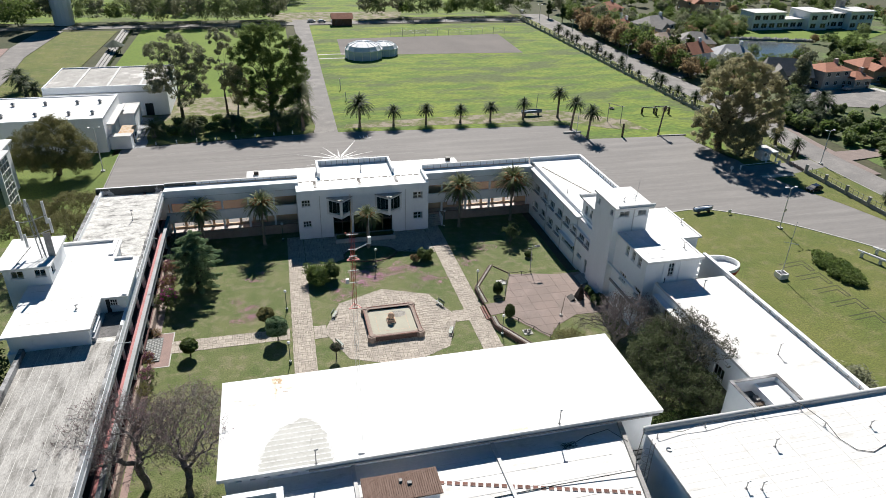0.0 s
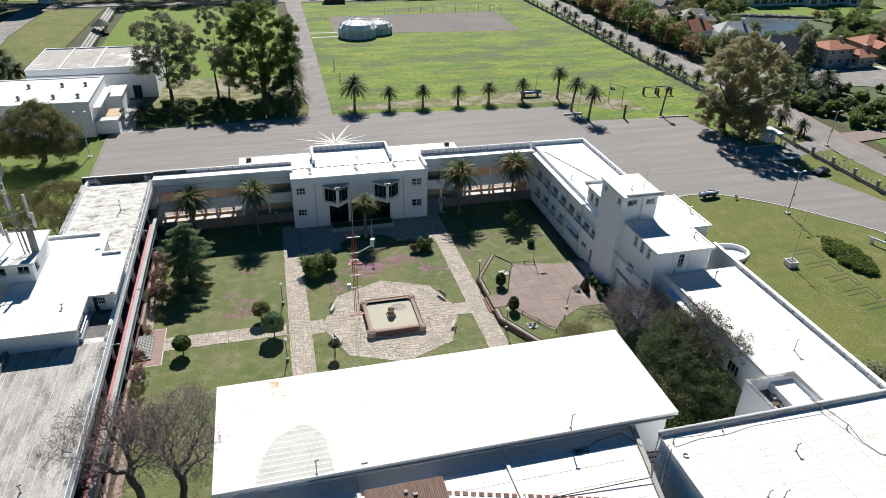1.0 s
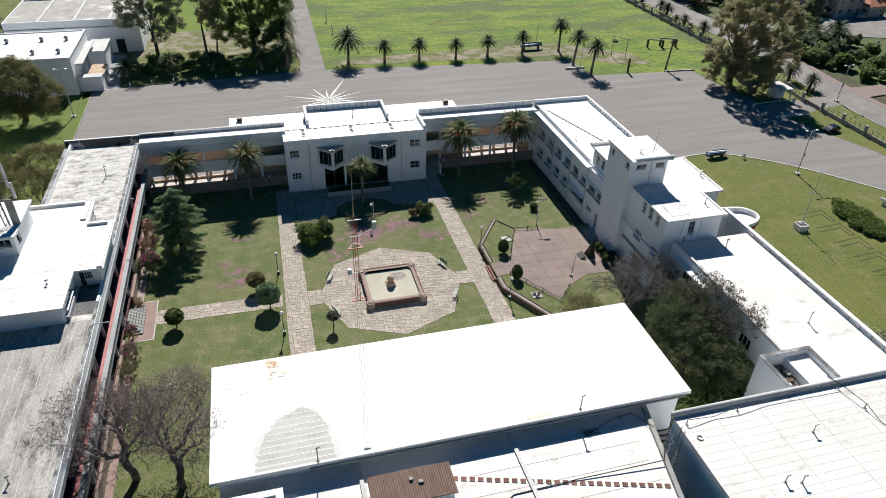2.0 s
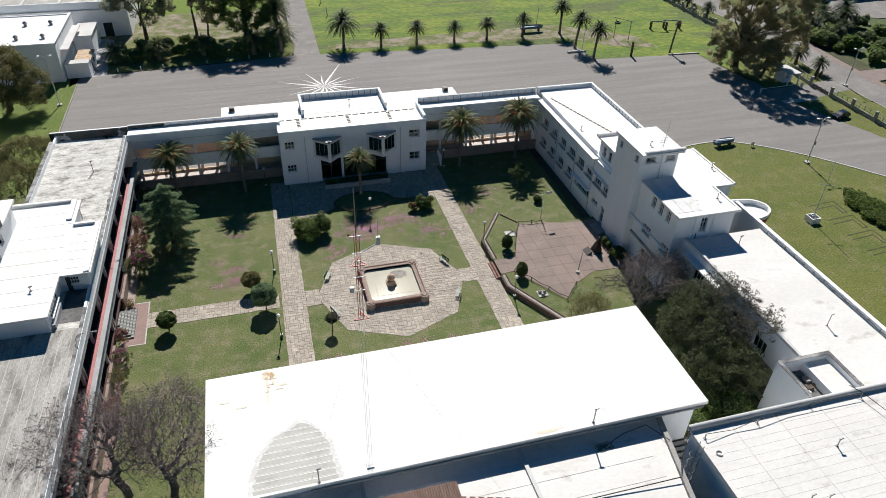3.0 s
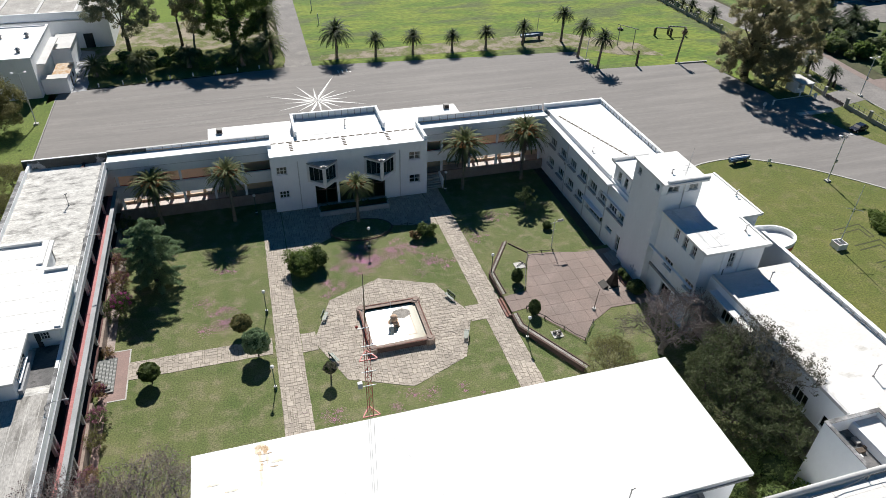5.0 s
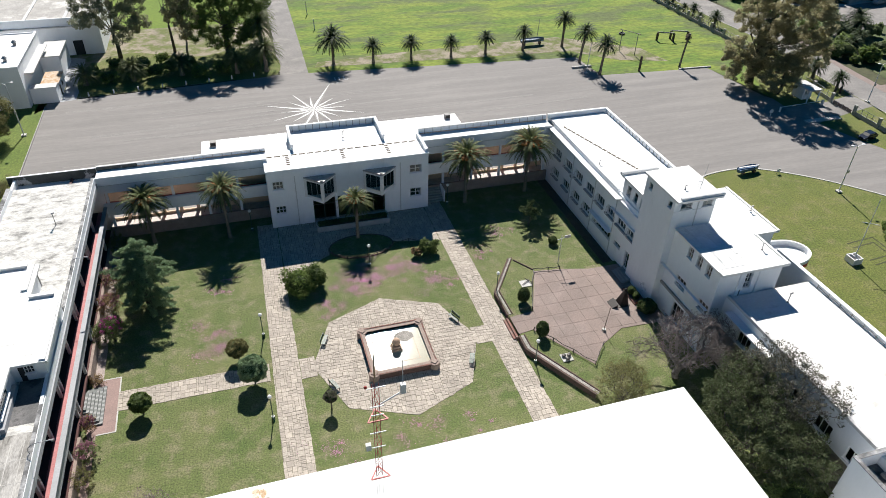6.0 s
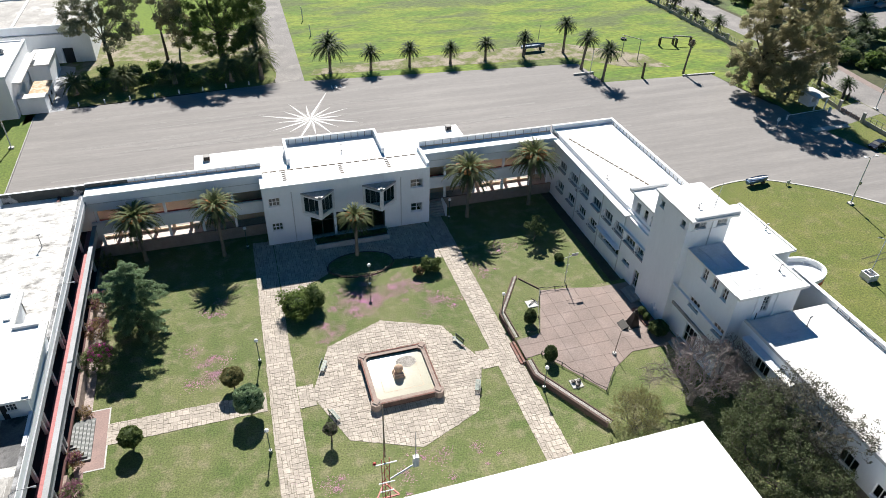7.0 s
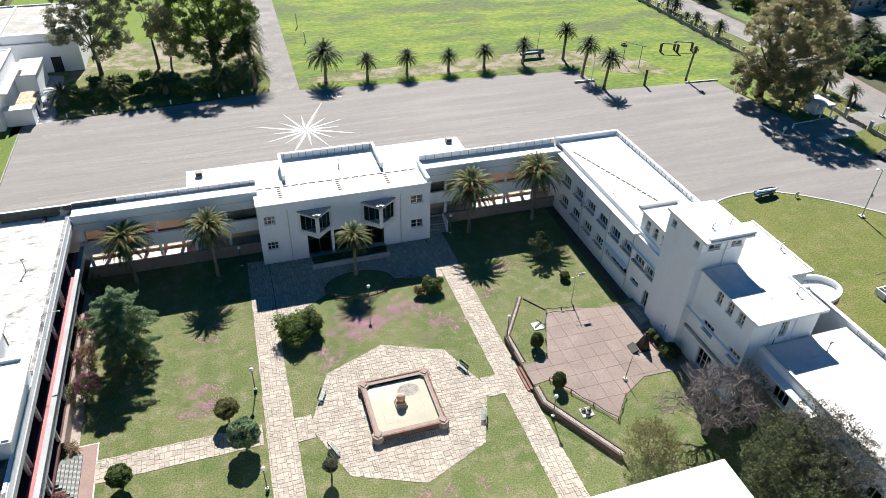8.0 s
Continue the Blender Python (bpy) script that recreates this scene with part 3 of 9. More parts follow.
part("parapet", pieces((CB[1] - 0.38, CB[1] + 0.04, CB[2] + 0.4, CB[3], CB[4] - 0.02, CB[4] + 0.55)), WHITE, cb)
part("floor_slab", boxes((CB[0] + 0.35, CB[1] - 0.35, CB[2] + 0.4, CB[3] - 0.3, 4.2, 4.5)), CONCRETE, cb)
window(cb, "x", 3.05, 4.6, 6.3, 7.6, CB[2], 1, 3, 2, 0.12)
window(cb, "x", 3.1, 4.6, 2.3, 3.55, CB[2], 1, 3, 2, 0.12)
window(cb, "x", 22.9, 24.75, 6.3, 7.65, CB[2], 1, 2, 2, 0.12)
window(cb, "x", 22.95, 24.75, 2.25, 3.65, CB[2], 1, 2, 2, 0.12)
for x in (6.2, 21.5):
    part("drainpipe", tube(bmesh.new(), [(x, CB[2] - 0.09, 0.2), (x, CB[2] - 0.09, 8.3)], [0.07, 0.07]), PALE_METAL, cb)
for x0, x1, xa in ((7.4, 12.0, 9.75), (15.95, 20.85, 18.3)):
    ya, zt, zb = 108.35, 7.85, 3.95
    wy = CB[2] - 0.003
    bay = part("bay_window", prism([(x0, wy), (xa, ya), (x1, wy)], zt - 0.22, zt), METAL, cb, "grey metal-topped triangular bay window")
    bm = bmesh.new()
    top = [bm.verts.new(p) for p in ((x0 + 0.1, wy, zb + 0.75), (xa, ya + 0.1, zb + 0.75), (x1 - 0.1, wy, zb + 0.75))]
    low_ring = [bm.verts.new(p) for p in ((x0 + 0.25, wy, zb + 0.3), (xa, ya + 0.2, zb + 0.3), (x1 - 0.25, wy, zb + 0.3))]
    tip = bm.verts.new((xa, wy, zb - 0.35))
    bm.faces.new(top)
    for k in range(3):
        bm.faces.new((top[k], top[(k + 1) % 3], low_ring[(k + 1) % 3], low_ring[k]))
        bm.faces.new((low_ring[k], low_ring[(k + 1) % 3], tip))
    part("apron", bm, WHITE, bay)
    left, apex, right = (x0 + 0.22, wy - 0.05), (xa, ya + 0.22), (x1 - 0.22, wy - 0.05)
    for px, py, r in ((*left, 0.2), (*apex, 0.26), (*right, 0.2)):
        part("post", boxes((px - r, px + r, py - 0.12, py + 0.05, zb + 0.753, zt - 0.223)), FRAME, bay)
    for (ax, ay), (bx, by) in ((left, apex), (apex, right)):
        d = Vector((bx - ax, by - ay)).normalized()
        for z0, z1 in ((zb + 0.755, zb + 1.08), (zt - 0.5, zt - 0.225)):
            part("rail", kerb_line([(ax + d.x * 0.2, ay + d.y * 0.2), (bx - d.x * 0.22, by - d.y * 0.22)], 0.14, z0, z1), FRAME, bay)
        part("pane", kerb_line([(ax + d.x * 0.18, ay + d.y * 0.18), (bx - d.x * 0.2, by - d.y * 0.2)], 0.02, zb + 0.9, zt - 0.4), GLASS, bay).visible_shadow = False
        for f in (0.35, 0.68):
            px, py = ax + (bx - ax) * f, ay + (by - ay) * f
            part("glazing_bar", boxes((px - 0.03, px + 0.03, py - 0.03, py + 0.03, zb + 1.0, zt - 0.45)), METAL, bay)
    # near-black sheet gives the bay its inner shade
    part("back_panel", boxes((x0 + 0.4, x1 - 0.4, CB[2] - 0.05, CB[2] - 0.01, zb + 0.77, zt - 0.24)), DARK, bay)
    part("downlight", tube(bmesh.new(), [(xa, ya + 0.35, zt + 0.004), (xa, ya + 0.35, zt + 0.15)], [0.26, 0.2], 10), CONCRETE, bay)
for x0, x1 in ((8.45, 11.7), (12.05, 15.4), (15.75, 19.1)):
    d = part("entrance_screen", boxes((x0, x0 + 0.12, 111.2, 111.3, 0.0, 4.0), (x1 - 0.12, x1, 111.2, 111.3, 0.0, 4.0), ((x0 + x1) / 2 - 0.06, (x0 + x1) / 2 + 0.06, 111.2, 111.3, 0.0, 4.0), (x0 + 0.12, x1 - 0.12, 111.205, 111.295, 2.5, 2.62)), WOOD, cb)
    part("pane", boxes((x0 + 0.12, x1 - 0.12, 111.24, 111.255, 0.1, 3.9)), GLASS, d)
planter = thing("planter_box", "long low concrete planter with a dark hedge", "planter")
part("planter_wall", pieces((8.5, 19.1, 107.6, 107.8, 0, 0.8), (8.5, 8.7, 107.8, 109.6, 0, 0.8), (18.9, 19.1, 107.8, 109.6, 0, 0.8), (8.5, 19.1, 109.6, 109.8, 0, 0.8)), PALE_CONCRETE, planter)
part("soil", boxes((8.7, 18.9, 107.8, 109.6, 0.1, 0.65)), SOIL, planter)

# raised hall roof and lower roofs behind
rear = thing("assembly_hall", "white flat-roofed hall with a panelled parapet", "building")
part("wall", pierced("x", 6.6, 20.5, 122.4, 122.7, -0.04, 9.8), WHITE, rear)
part("wall", pieces((6.6, 6.9, 116.3, 122.4, -0.04, 9.8), (20.2, 20.5, 116.3, 122.4, -0.04, 9.8)), WHITE, rear)
part("roof", pieces((6.9, 20.2, 116.503, 122.4, 8.9, 9.2)), ROOF, rear)
part("parapet", pieces((6.55, 20.55, 122.35, 122.75, 9.8, 10.15), (6.55, 6.95, 116.2, 122.35, 9.8, 10.15), (20.15, 20.55, 116.2, 122.35, 9.8, 10.15)), WHITE, rear)
for i in range(13):
    part("parapet_rib", boxes((7.4 + i * 1.04, 7.48 + i * 1.04, 122.28, 122.4, 9.2, 10.1)), CONCRETE, rear)
low = thing("annex", "low white flat-roofed annex behind the gallery", "building")
part("wall", pieces((-6.0, 6.59, 116.6, 124.2, -0.04, 8.0)), WHITE, low)
part("roof", pieces((-6.15, 6.59, 116.6, 124.35, 8.0, 8.18)), ROOF, low)
low2 = thing("annex", "low white flat-roofed annex behind the gallery", "building")
part("wall", pieces((20.51, 34.2, 116.6, 124.6, -0.04, 8.0)), WHITE, low2)
part("roof", pieces((20.51, 34.35, 116.6, 124.75, 8.0, 8.18)), ROOF, low2)
for x, y in ((-4.4, 122.6), (32.6, 123.4)):
    v = thing("roof_vent", "small grey roof vent with a dark opening", "vent", at=(x, y, 8.18))
    part("housing", boxes((-0.45, 0.45, -0.4, 0.4, 0, 0.7)), CONCRETE, v)
    # near-black plate for the shade in the vent opening
    part("grille", boxes((-0.36, 0.36, -0.42, -0.402, 0.12, 0.6)), DARK, v)


# ---- open galleries along the north side ----
def gallery(x0, x1, cols, blank=(), top=10.45):
    g = thing("gallery_wing", "white two-storey open gallery with deep roof fascia", "building")
    part("plinth", pieces((x0, x1, 113.55, 113.85, 0, 1.75)), PEBBLE_STONE, g, "brownish plinth wall")
    part("floor", boxes((x0, x1, 113.85, 116.0, 1.1, 1.4)), PALE_FLOOR, g)
    part("floor", boxes((x0, x1, 113.9, 116.0, 4.3, 4.6)), RED_FLOOR, g, "red upper gallery floor")
    part("balustrade", boxes((x0, x1, 113.65, 113.9, 3.7, 5.5)), WHITE, g)
    part("handrail", boxes((x0, x1, 113.60, 113.95, 5.5, 5.58)), WHITE, g)
    part("roof", pieces((x0, x1, 113.72, 116.0, 9.0, 9.62)), ROOF, g)
    part("fascia", boxes((x0, x1, 113.5, 113.72, 8.55, 9.78), (x0, x1, 113.72, 113.9, 7.25, 9.0)), WHITE, g)
    part("gutter_shadow", boxes((x0, x1, 113.46, 113.5, 8.5, 8.58)), PALE_METAL, g)
    hl, hu, u = [], [], x0 + 0.35
    while u + 1.9 < x1 - 0.2:
        hl.append((u, u + 1.9, 1.75, 3.5))
        hu.append((u, u + 1.9, 6.35, 7.45))
        u += 2.35
    hl = [h for h in hl if not any(a < h[1] and b > h[0] for a, b in blank)]
    hu = [h for h in hu if not any(a < h[1] and b > h[0] for a, b in blank)]
    part("wall", pierced("x", x0, x1, 116.0, 116.3, -0.04, 9.78, sorted(hl + hu)), CREAM, g, "cream gallery back wall with openings")
    part("wall_band", boxes((x0, x1, 115.95, 115.997, 6.22, 6.34)), PINK, g)
    part("parapet", pieces((x0, x1, 116.02, 116.3, 9.78, top)), WHITE, g)
    part("coping", pieces((x0, x1, 115.98, 116.36, top, top + 0.08)), ROOF_DULL, g)
    u = x0 + 0.9
    while u < x1:
        part("parapet_rib", boxes((u, u + 0.07, 115.96, 116.02, 9.62, top - 0.01)), CONCRETE, g)
        u += 1.3
    for c in cols:
        part("column", boxes((c - 0.17, c + 0.17, 113.8, 114.12, 1.4, 3.7)), WHITE, g)
        part("column", boxes((c - 0.17, c + 0.17, 113.92, 114.2, 5.58, 7.25)), WHITE, g)
    return g


gw = gallery(-19.6, 2.85, (-18.9, -14.8, -10.4, -6.0, -1.6), blank=((-1.8, 2.85),), top=10.12)
gallery(25.8, 46.9, (29.2, 33.9, 38.6, 43.2, 46.3), blank=((25.8, 30.5),))
part("parapet_stain", boxes((-30.5, -19.66, 115.90, 115.975, 8.72, 10.04), (-19.6, -14.4, 115.90, 115.975, 9.64, 10.13)), BLACK_STAIN, gw, "black-stained parapet face")
st = thing("gallery_steps", "short flight of concrete steps up to the gallery", "steps")
for i in range(6):
    part("step", boxes((26.0, 28.6, 111.4 + i * 0.36, 113.55, i * 0.235, (i + 1) * 0.235)), CONCRETE, st)
part("side_wall", pieces((28.6, 28.8, 111.2, 113.55, 0, 1.9)), WHITE, st)

# ---- west wing ----
ww = thing("west_wing", "long white wing with a weathered flat roof and open galleries", "building")
WY0, WY1 = 30.0, 116.0
part("wall", pierced("y", 70.2, 91.9, -31.2, -30.9, -0.04, 9.6), WHITE, ww)
part("wall", pierced("y", WY0, 70.2, -29.8, -29.5, -0.04, 9.6), WHITE, ww)
part("wall", pieces((-30.9, -29.8, 70.2, 70.497, -0.04, 9.6)), WHITE, ww)
part("wall", pierced("y", 91.9, WY1, -29.8, -29.5, -0.04, 9.6), WHITE, ww)
part("wall", pieces((-30.9, -29.8, 91.6, 91.897, -0.04, 9.6)), WHITE, ww)
part("wall", pieces((-30.5, -19.62, 116.0, 116.3, -0.04, 10.05)), WHITE, ww)
part("gutter_roof", pieces((-29.5, -19.7, 113.3, 116.0, 8.3, 8.7)), MEMBRANE, ww, "low grey gutter roof behind the wing")
# back wall coloured almost black-red for the gallery's shade
part("wall", pierced("y", WY0, WY1, -23.0, -22.7, 0, 9.0, [(y, y + 1.3, 1.4, 3.6) for y in range(33, 114, 5)] + [(y, y + 1.3, 4.6, 7.0) for y in range(33, 114, 5)]), SHADE_MAROON, ww, "inner gallery wall in maroon darkened for shade")
part("roof", pieces((-30.9, -20.0, 70.6, 91.897, 9.0, 9.6), (-29.3, -20.0, 91.9, 113.3, 9.0, 9.6)), ROOF_WORN, ww, "weathered white roof with dark mottling")
part("roof", pieces((-29.3, -20.0, WY0, 70.597, 9.0, 9.6)), ROOF_OLD, ww, "old grey tiled roof")
part("parapet", pieces((-29.8, -29.3, WY0, 70.1, 9.0, 10.3), (-29.8, -29.3, 92.0, 112.6, 9.0, 10.3)), MOULD, ww, "black-stained parapet")
part("parapet_lining", boxes((-29.3, -29.26, 92.0, 112.5, 9.6, 10.24)), WHITE, ww, "white inner face of the parapet")
part("upstand", boxes((-20.0, -19.66, WY0, 73.2, 9.2, 9.98), (-20.0, -19.66, 86.6, 113.4, 9.2, 9.98)), MOULD, ww, "lichen-stained roof upstand")
part("fascia", boxes((-19.657, -19.6, WY0, 113.4, 9.06, 9.93)), WHITE, ww, "white roof fascia in the shade")
part("canopy", boxes((-20.0, -19.66, WY0, 113.4, 8.5, 9.197)), WHITE, ww)
part("edge_beam", boxes((-19.657, -19.5, WY0, 113.45, 8.42, 9.057)), PALE_CONCRETE, ww, "grey edge beam under the fascia")
# ceiling and inner floors get their shade by colour; outer floor stays pink
part("ceiling", boxes((-22.7, -20.003, WY0, 113.4, 8.6, 8.99)), SHADE_MAROON, ww)
part("floor", boxes((-22.7, -20.45, WY0, 113.4, 4.3, 4.6)), SHADE_MAROON, ww, "inner gallery floor with the shade in its colour")
part("floor", boxes((-20.45, -19.6, WY0, 113.4, 4.3, 4.604)), GALLERY_PINK, ww, "pink outer gallery floor")
part("floor", boxes((-22.7, -19.6, WY0, 113.4, 1.1, 1.4)), SHADE_MAROON, ww)
part("balustrade", boxes((-19.6, -19.35, WY0, 113.6, 3.7, 5.1)), PALE_CONCRETE, ww)
part("balustrade_face", boxes((-19.66, -19.604, WY0, 113.4, 4.61, 5.09)), PINK, ww, "pink inner face of the balustrade")
part("handrail", boxes((-19.66, -19.16, WY0, 113.6, 5.1, 5.2)), PALE_CONCRETE, ww)
part("plinth", pieces((-19.6, -19.3, WY0, 76.5, 0, 1.4), (-19.6, -19.3, 85.0, 113.5, 0, 1.4)), PEBBLE_STONE, ww)
for k in range(14):
    y = 108.7 - k * 5.82
    for dy in ((0,) if k % 2 == 0 else (-0.42, 0.42)):
        part("column", boxes((-20.62, -20.34, y + dy - 0.14, y + dy + 0.14, 4.6, 9.0)), COLUMN_PAINT, ww)
        part("column", boxes((-19.95, -19.66, y + dy - 0.13, y + dy + 0.13, 1.4, 3.7)), COLUMN_PAINT, ww)

bm = bmesh.new()
for i in range(17):
    box(bm, -29.2, -20.1, 31.0 + i * 2.3, 31.025 + i * 2.3, 9.6, 9.608)
for i in range(9):
    box(bm, -28.8 + i * 1.02, -28.755 + i * 1.02, 31.0, 69.8, 9.6, 9.612)
part("roof_joint", bm, PALE_SEAM, ww, "pale joints between the roof tiles", kind="stuff")
hut = thing("rooftop_flat", "white rooftop building with a flat panelled roof", "building")
part("wall", pieces((-30.9, -22.6, 70.5, 70.8, 9.6, 11.8), (-22.9, -22.6, 70.8, 77.0, 9.6, 11.8), (-22.6, -19.75, 77.0, 77.3, 9.6, 11.8), (-20.05, -19.75, 77.3, 86.0, 9.5, 11.8), (-22.6, -20.05, 85.7, 86.0, 9.6, 11.8), (-22.9, -22.6, 86.0, 91.4, 9.6, 11.8), (-30.9, -22.6, 91.1, 91.4, 9.6, 11.8)), WHITE, hut)
part("roof", pieces((-31.3, -22.2, 69.9, 91.9, 11.8, 12.05), (-22.2, -19.2, 76.4, 86.5, 11.8, 12.05)), ROOF, hut)
part("roof_curb", pieces((-31.0, -23.2, 91.4, 91.8, 12.05, 12.4), (-23.2, -22.6, 87.4, 91.8, 12.05, 12.25), (-22.2, -19.9, 85.9, 86.3, 12.05, 12.35), (-19.9, -19.35, 76.6, 86.3, 12.05, 12.2)), ROOF, hut)
for i in range(8):
    part("roof_seam", boxes((-30.5, -22.4, 72.2 + i * 2.4, 72.24 + i * 2.4, 12.05, 12.06)), PALE_SEAM, hut)
for i in range(5):
    part("roof_seam", boxes((-22.1, -19.4, 77.6 + i * 1.6, 77.64 + i * 1.6, 12.05, 12.06)), PALE_SEAM, hut)
# flat near-black slab, the doorway's shade as colour
part("door", boxes((-21.95, -21.5, 76.95, 77.0, 9.6, 11.45)), DARK, hut, "near-black slab for the shade in the open doorway")
window(hut, "x", -21.45, -20.65, 10.55, 11.4, 77.0 - 0.19, 1, 3, 2, 0.05, name="window", pane=DARK_PANE)
window(hut, "y", 71.6, 74.9, 10.55, 11.45, -22.6 + 0.19, -1, 3, 1, 0.05, name="window", pane=DARK_PANE)
part("door", boxes((-29.6, -28.4, 70.44, 70.5, 9.6, 11.3)), WHITE, hut)
part("bench", pieces((-22.597, -22.2, 70.9, 76.2, 9.6, 10.15)), PALE_CONCRETE, hut, "low masonry bench along the wall")
part("side_wall", pieces((-20.0, -19.72, 73.25, 76.997, 9.6, 9.99)), WHITE, hut, "low wall closing the terrace")
# dark sheet over the shadowed area: cast shade in colour, plus stains
part("terrace_floor", pieces((-22.2, -20.003, 71.6, 76.95, 9.6, 9.606)), DARK_FLOOR, hut, "stained terrace floor darkened for the rooftop building's shadow")
for base, reach, top in (((-19.83, 67.9), 1.7, 10.95), ((-19.83, 93.6), 1.5, 10.9)):
    gl = thing("gooseneck_lamp", "thin grey gooseneck lamp arching over the gallery edge", "lamp", "gooseneck lamps", at=(*base, 9.95))
    arc = [(0, 0, 0), (-0.05, 0, 0.35), (0.05, 0.05, 0.65), (0.3, 0.1, 0.85), (0.8, 0.1, top - 9.95), (reach, 0.1, top - 9.95)]
    part("arm", tube(bmesh.new(), arc, [0.035] * 6, 6), METAL, gl)
    part("lamp_head", tube(bmesh.new(), [(reach - 0.05, 0.1, top - 9.93), (reach + 0.32, 0.1, top - 10.0)], [0.06, 0.10], 8), METAL, gl)
wt = thing("rooftop_tower", "square white rooftop tower with small windows", "building")
part("wall", pierced("x", -33.6, -28.5, 81.0, 81.3, 6.0, 14.7, [(-32.8, -31.4, 13.2, 14.2), (-30.2, -28.9, 13.2, 14.2)]), WHITE, wt)
part("wall", pieces((-33.6, -33.3, 81.3, 87.8, 6.0, 14.7), (-33.6, -28.5, 87.8, 88.1, 6.0, 14.7)), WHITE, wt)
part("wall", pierced("y", 81.3, 87.8, -28.8, -28.5, 6.0, 14.7, [(82.0, 83.2, 12.8, 14.2)]), WHITE, wt)
part("roof", pieces((-34.3, -28.0, 80.2, 88.5, 14.7, 15.0)), ROOF, wt)
window(wt, "x", -32.8, -31.4, 13.2, 14.2, 81.0, 1, 2, 1)
window(wt, "x", -30.2, -28.9, 13.2, 14.2, 81.0, 1, 2, 1)
# near-black sheet added for the shade behind the tower windows
part("inside_wall", pieces((-33.2, -28.9, 84.0, 84.1, 12.1, 14.6)), DARK, wt)

# ---- east wing ----
ew = thing("east_wing", "white two-storey wing with a parapeted flat roof", "building")
EX, EY0, EY1 = 46.9, 86.4, 116.0
ups = [(y - 1.1, y + 1.1, 5.85, 7.2) for y in (87.6, 90.2, 93.1, 96.2, 99.5, 103.0, 106.6, 110.3)]
lows = [(y - 1.05, y + 1.05, 2.4, 3.75) for y in (99.6, 103.0, 106.6, 110.3)] + [(92.2, 97.6, 2.3, 3.8), (89.3, 91.0, 2.7, 3.3), (86.6, 88.0, 1.0, 3.6)]
part("wall", pierced("y", EY0, EY1, EX, EX + 0.35, 0, 9.3, sorted(ups + lows)), WHITE, ew)
part("wall", pieces((EX + 0.35, 57.7, 116.0, 116.3, -0.04, 10.45)), WHITE, ew)
part("wall", pierced("y", 86.6, 116.0, 57.4, 57.7, -0.04, 10.45, [(y, y + 1.8, z, z + 1.5) for y in range(88, 114, 4) for z in (2.4, 5.8)]), WHITE, ew)
part("roof", pieces((EX + 0.7, 57.4, EY0, 116.0, 9.4, 9.85)), ROOF, ew)
part("parapet", pieces((EX + 0.35, EX + 0.7, 93.0, 113.6, 9.3, 10.15)), WHITE, ew)
part("edge", boxes((EX + 0.35, EX + 0.7, 86.4, 92.997, 9.3, 9.75)), WHITE, ew)
part("coping", pieces((57.35, 57.76, 93.0, 116.0, 10.45, 10.53), (EX + 0.35, 57.76, 115.98, 116.36, 10.45, 10.53)), WHITE, ew)
part("canopy", boxes((46.3, EX + 0.35, 91.6, 113.5, 9.3, 9.5)), ROOF, ew)
part("string_course", boxes((46.55, EX, 71.0, 93.0, 7.3, 7.42)), WHITE, ew)
for i in range(22):
    part("parapet_rib", boxes((57.33, 57.4, 94.0 + i, 94.07 + i, 9.85, 10.44)), CONCRETE, ew)
for i, (a, b, lo, hi) in enumerate(ups + lows[:4]):
    f = window(ew, "y", a, b, lo, hi, EX, 1, 3, 1, 0.11, sill=False)
    part("sill", boxes((EX - 0.32, EX + 0.1, a - 0.1, b + 0.1, lo - 0.22, lo - 0.004)), PALE_CONCRETE, f, "deep grey sill")
    if i % 3 != 1:
        part("open_sash", pierced("x", EX - 0.56, EX - 0.02, b - 0.62, b - 0.57, lo + 0.03, hi - 0.03, [(EX - 0.48, EX - 0.10, lo + 0.12, hi - 0.12)]), FRAME, f, "white casement standing open")
window(ew, "y", 92.2, 97.6, 2.3, 3.8, EX, 1, 6, 1)
window(ew, "y", 89.3, 91.0, 2.7, 3.3, EX, 1, 2, 1)
window(ew, "y", 86.6, 88.0, 1.0, 3.6, EX, 1, 3, 2, sill=False, name="glazed_door")
part("window_hood", boxes((46.2, EX, 91.9, 97.9, 3.85, 3.95)), WHITE, ew)
part("floor_slab", boxes((EX + 0.35, 57.4, 71, 116.0, 4.2, 4.5)), CONCRETE, ew)
# added near-black sheet, shades the rooms behind the east windows by colour
part("partition", boxes((50.5, 50.7, 71.2, 115.9, 0.1, 9.3)), DARK, ew)

for y in (105.0, 98.0, 92.0):
    part("drainpipe", tube(bmesh.new(), [(EX - 0.09, y, 0.2), (EX - 0.09, y, 9.2)], [0.065, 0.065]), PALE_METAL, ew)
for y, z in ((104.3, 6.0), (95.6, 3.6)):
    unit = part("air_conditioner", boxes((EX - 0.5, EX - 0.003, y, y + 0.75, z - 0.55, z)), FRAME, ew, "white box air conditioner")
    part("grille", boxes((EX - 0.515, EX - 0.503, y + 0.08, y + 0.55, z - 0.48, z - 0.07)), METAL, unit)
upper = thing("stair_hall", "white third-storey block beside the tower", "building")
part("wall", pierced("y", 86.4, 92.3, 47.5, 47.8, 9.3, 12.5, [(87.0, 87.9, 10.3, 11.7), (88.7, 89.6, 10.3, 11.7), (90.4, 91.3, 10.3, 11.7)]), WHITE, upper)
part("wall", pieces((47.8, 51.6, 92.0, 92.3, 9.6, 12.5), (51.4, 51.7, 86.4, 92.3, 9.6, 12.5)), WHITE, upper)
part("roof", pieces((47.0, 52.0, 86.4, 92.5, 12.5, 12.75)), ROOF, upper)
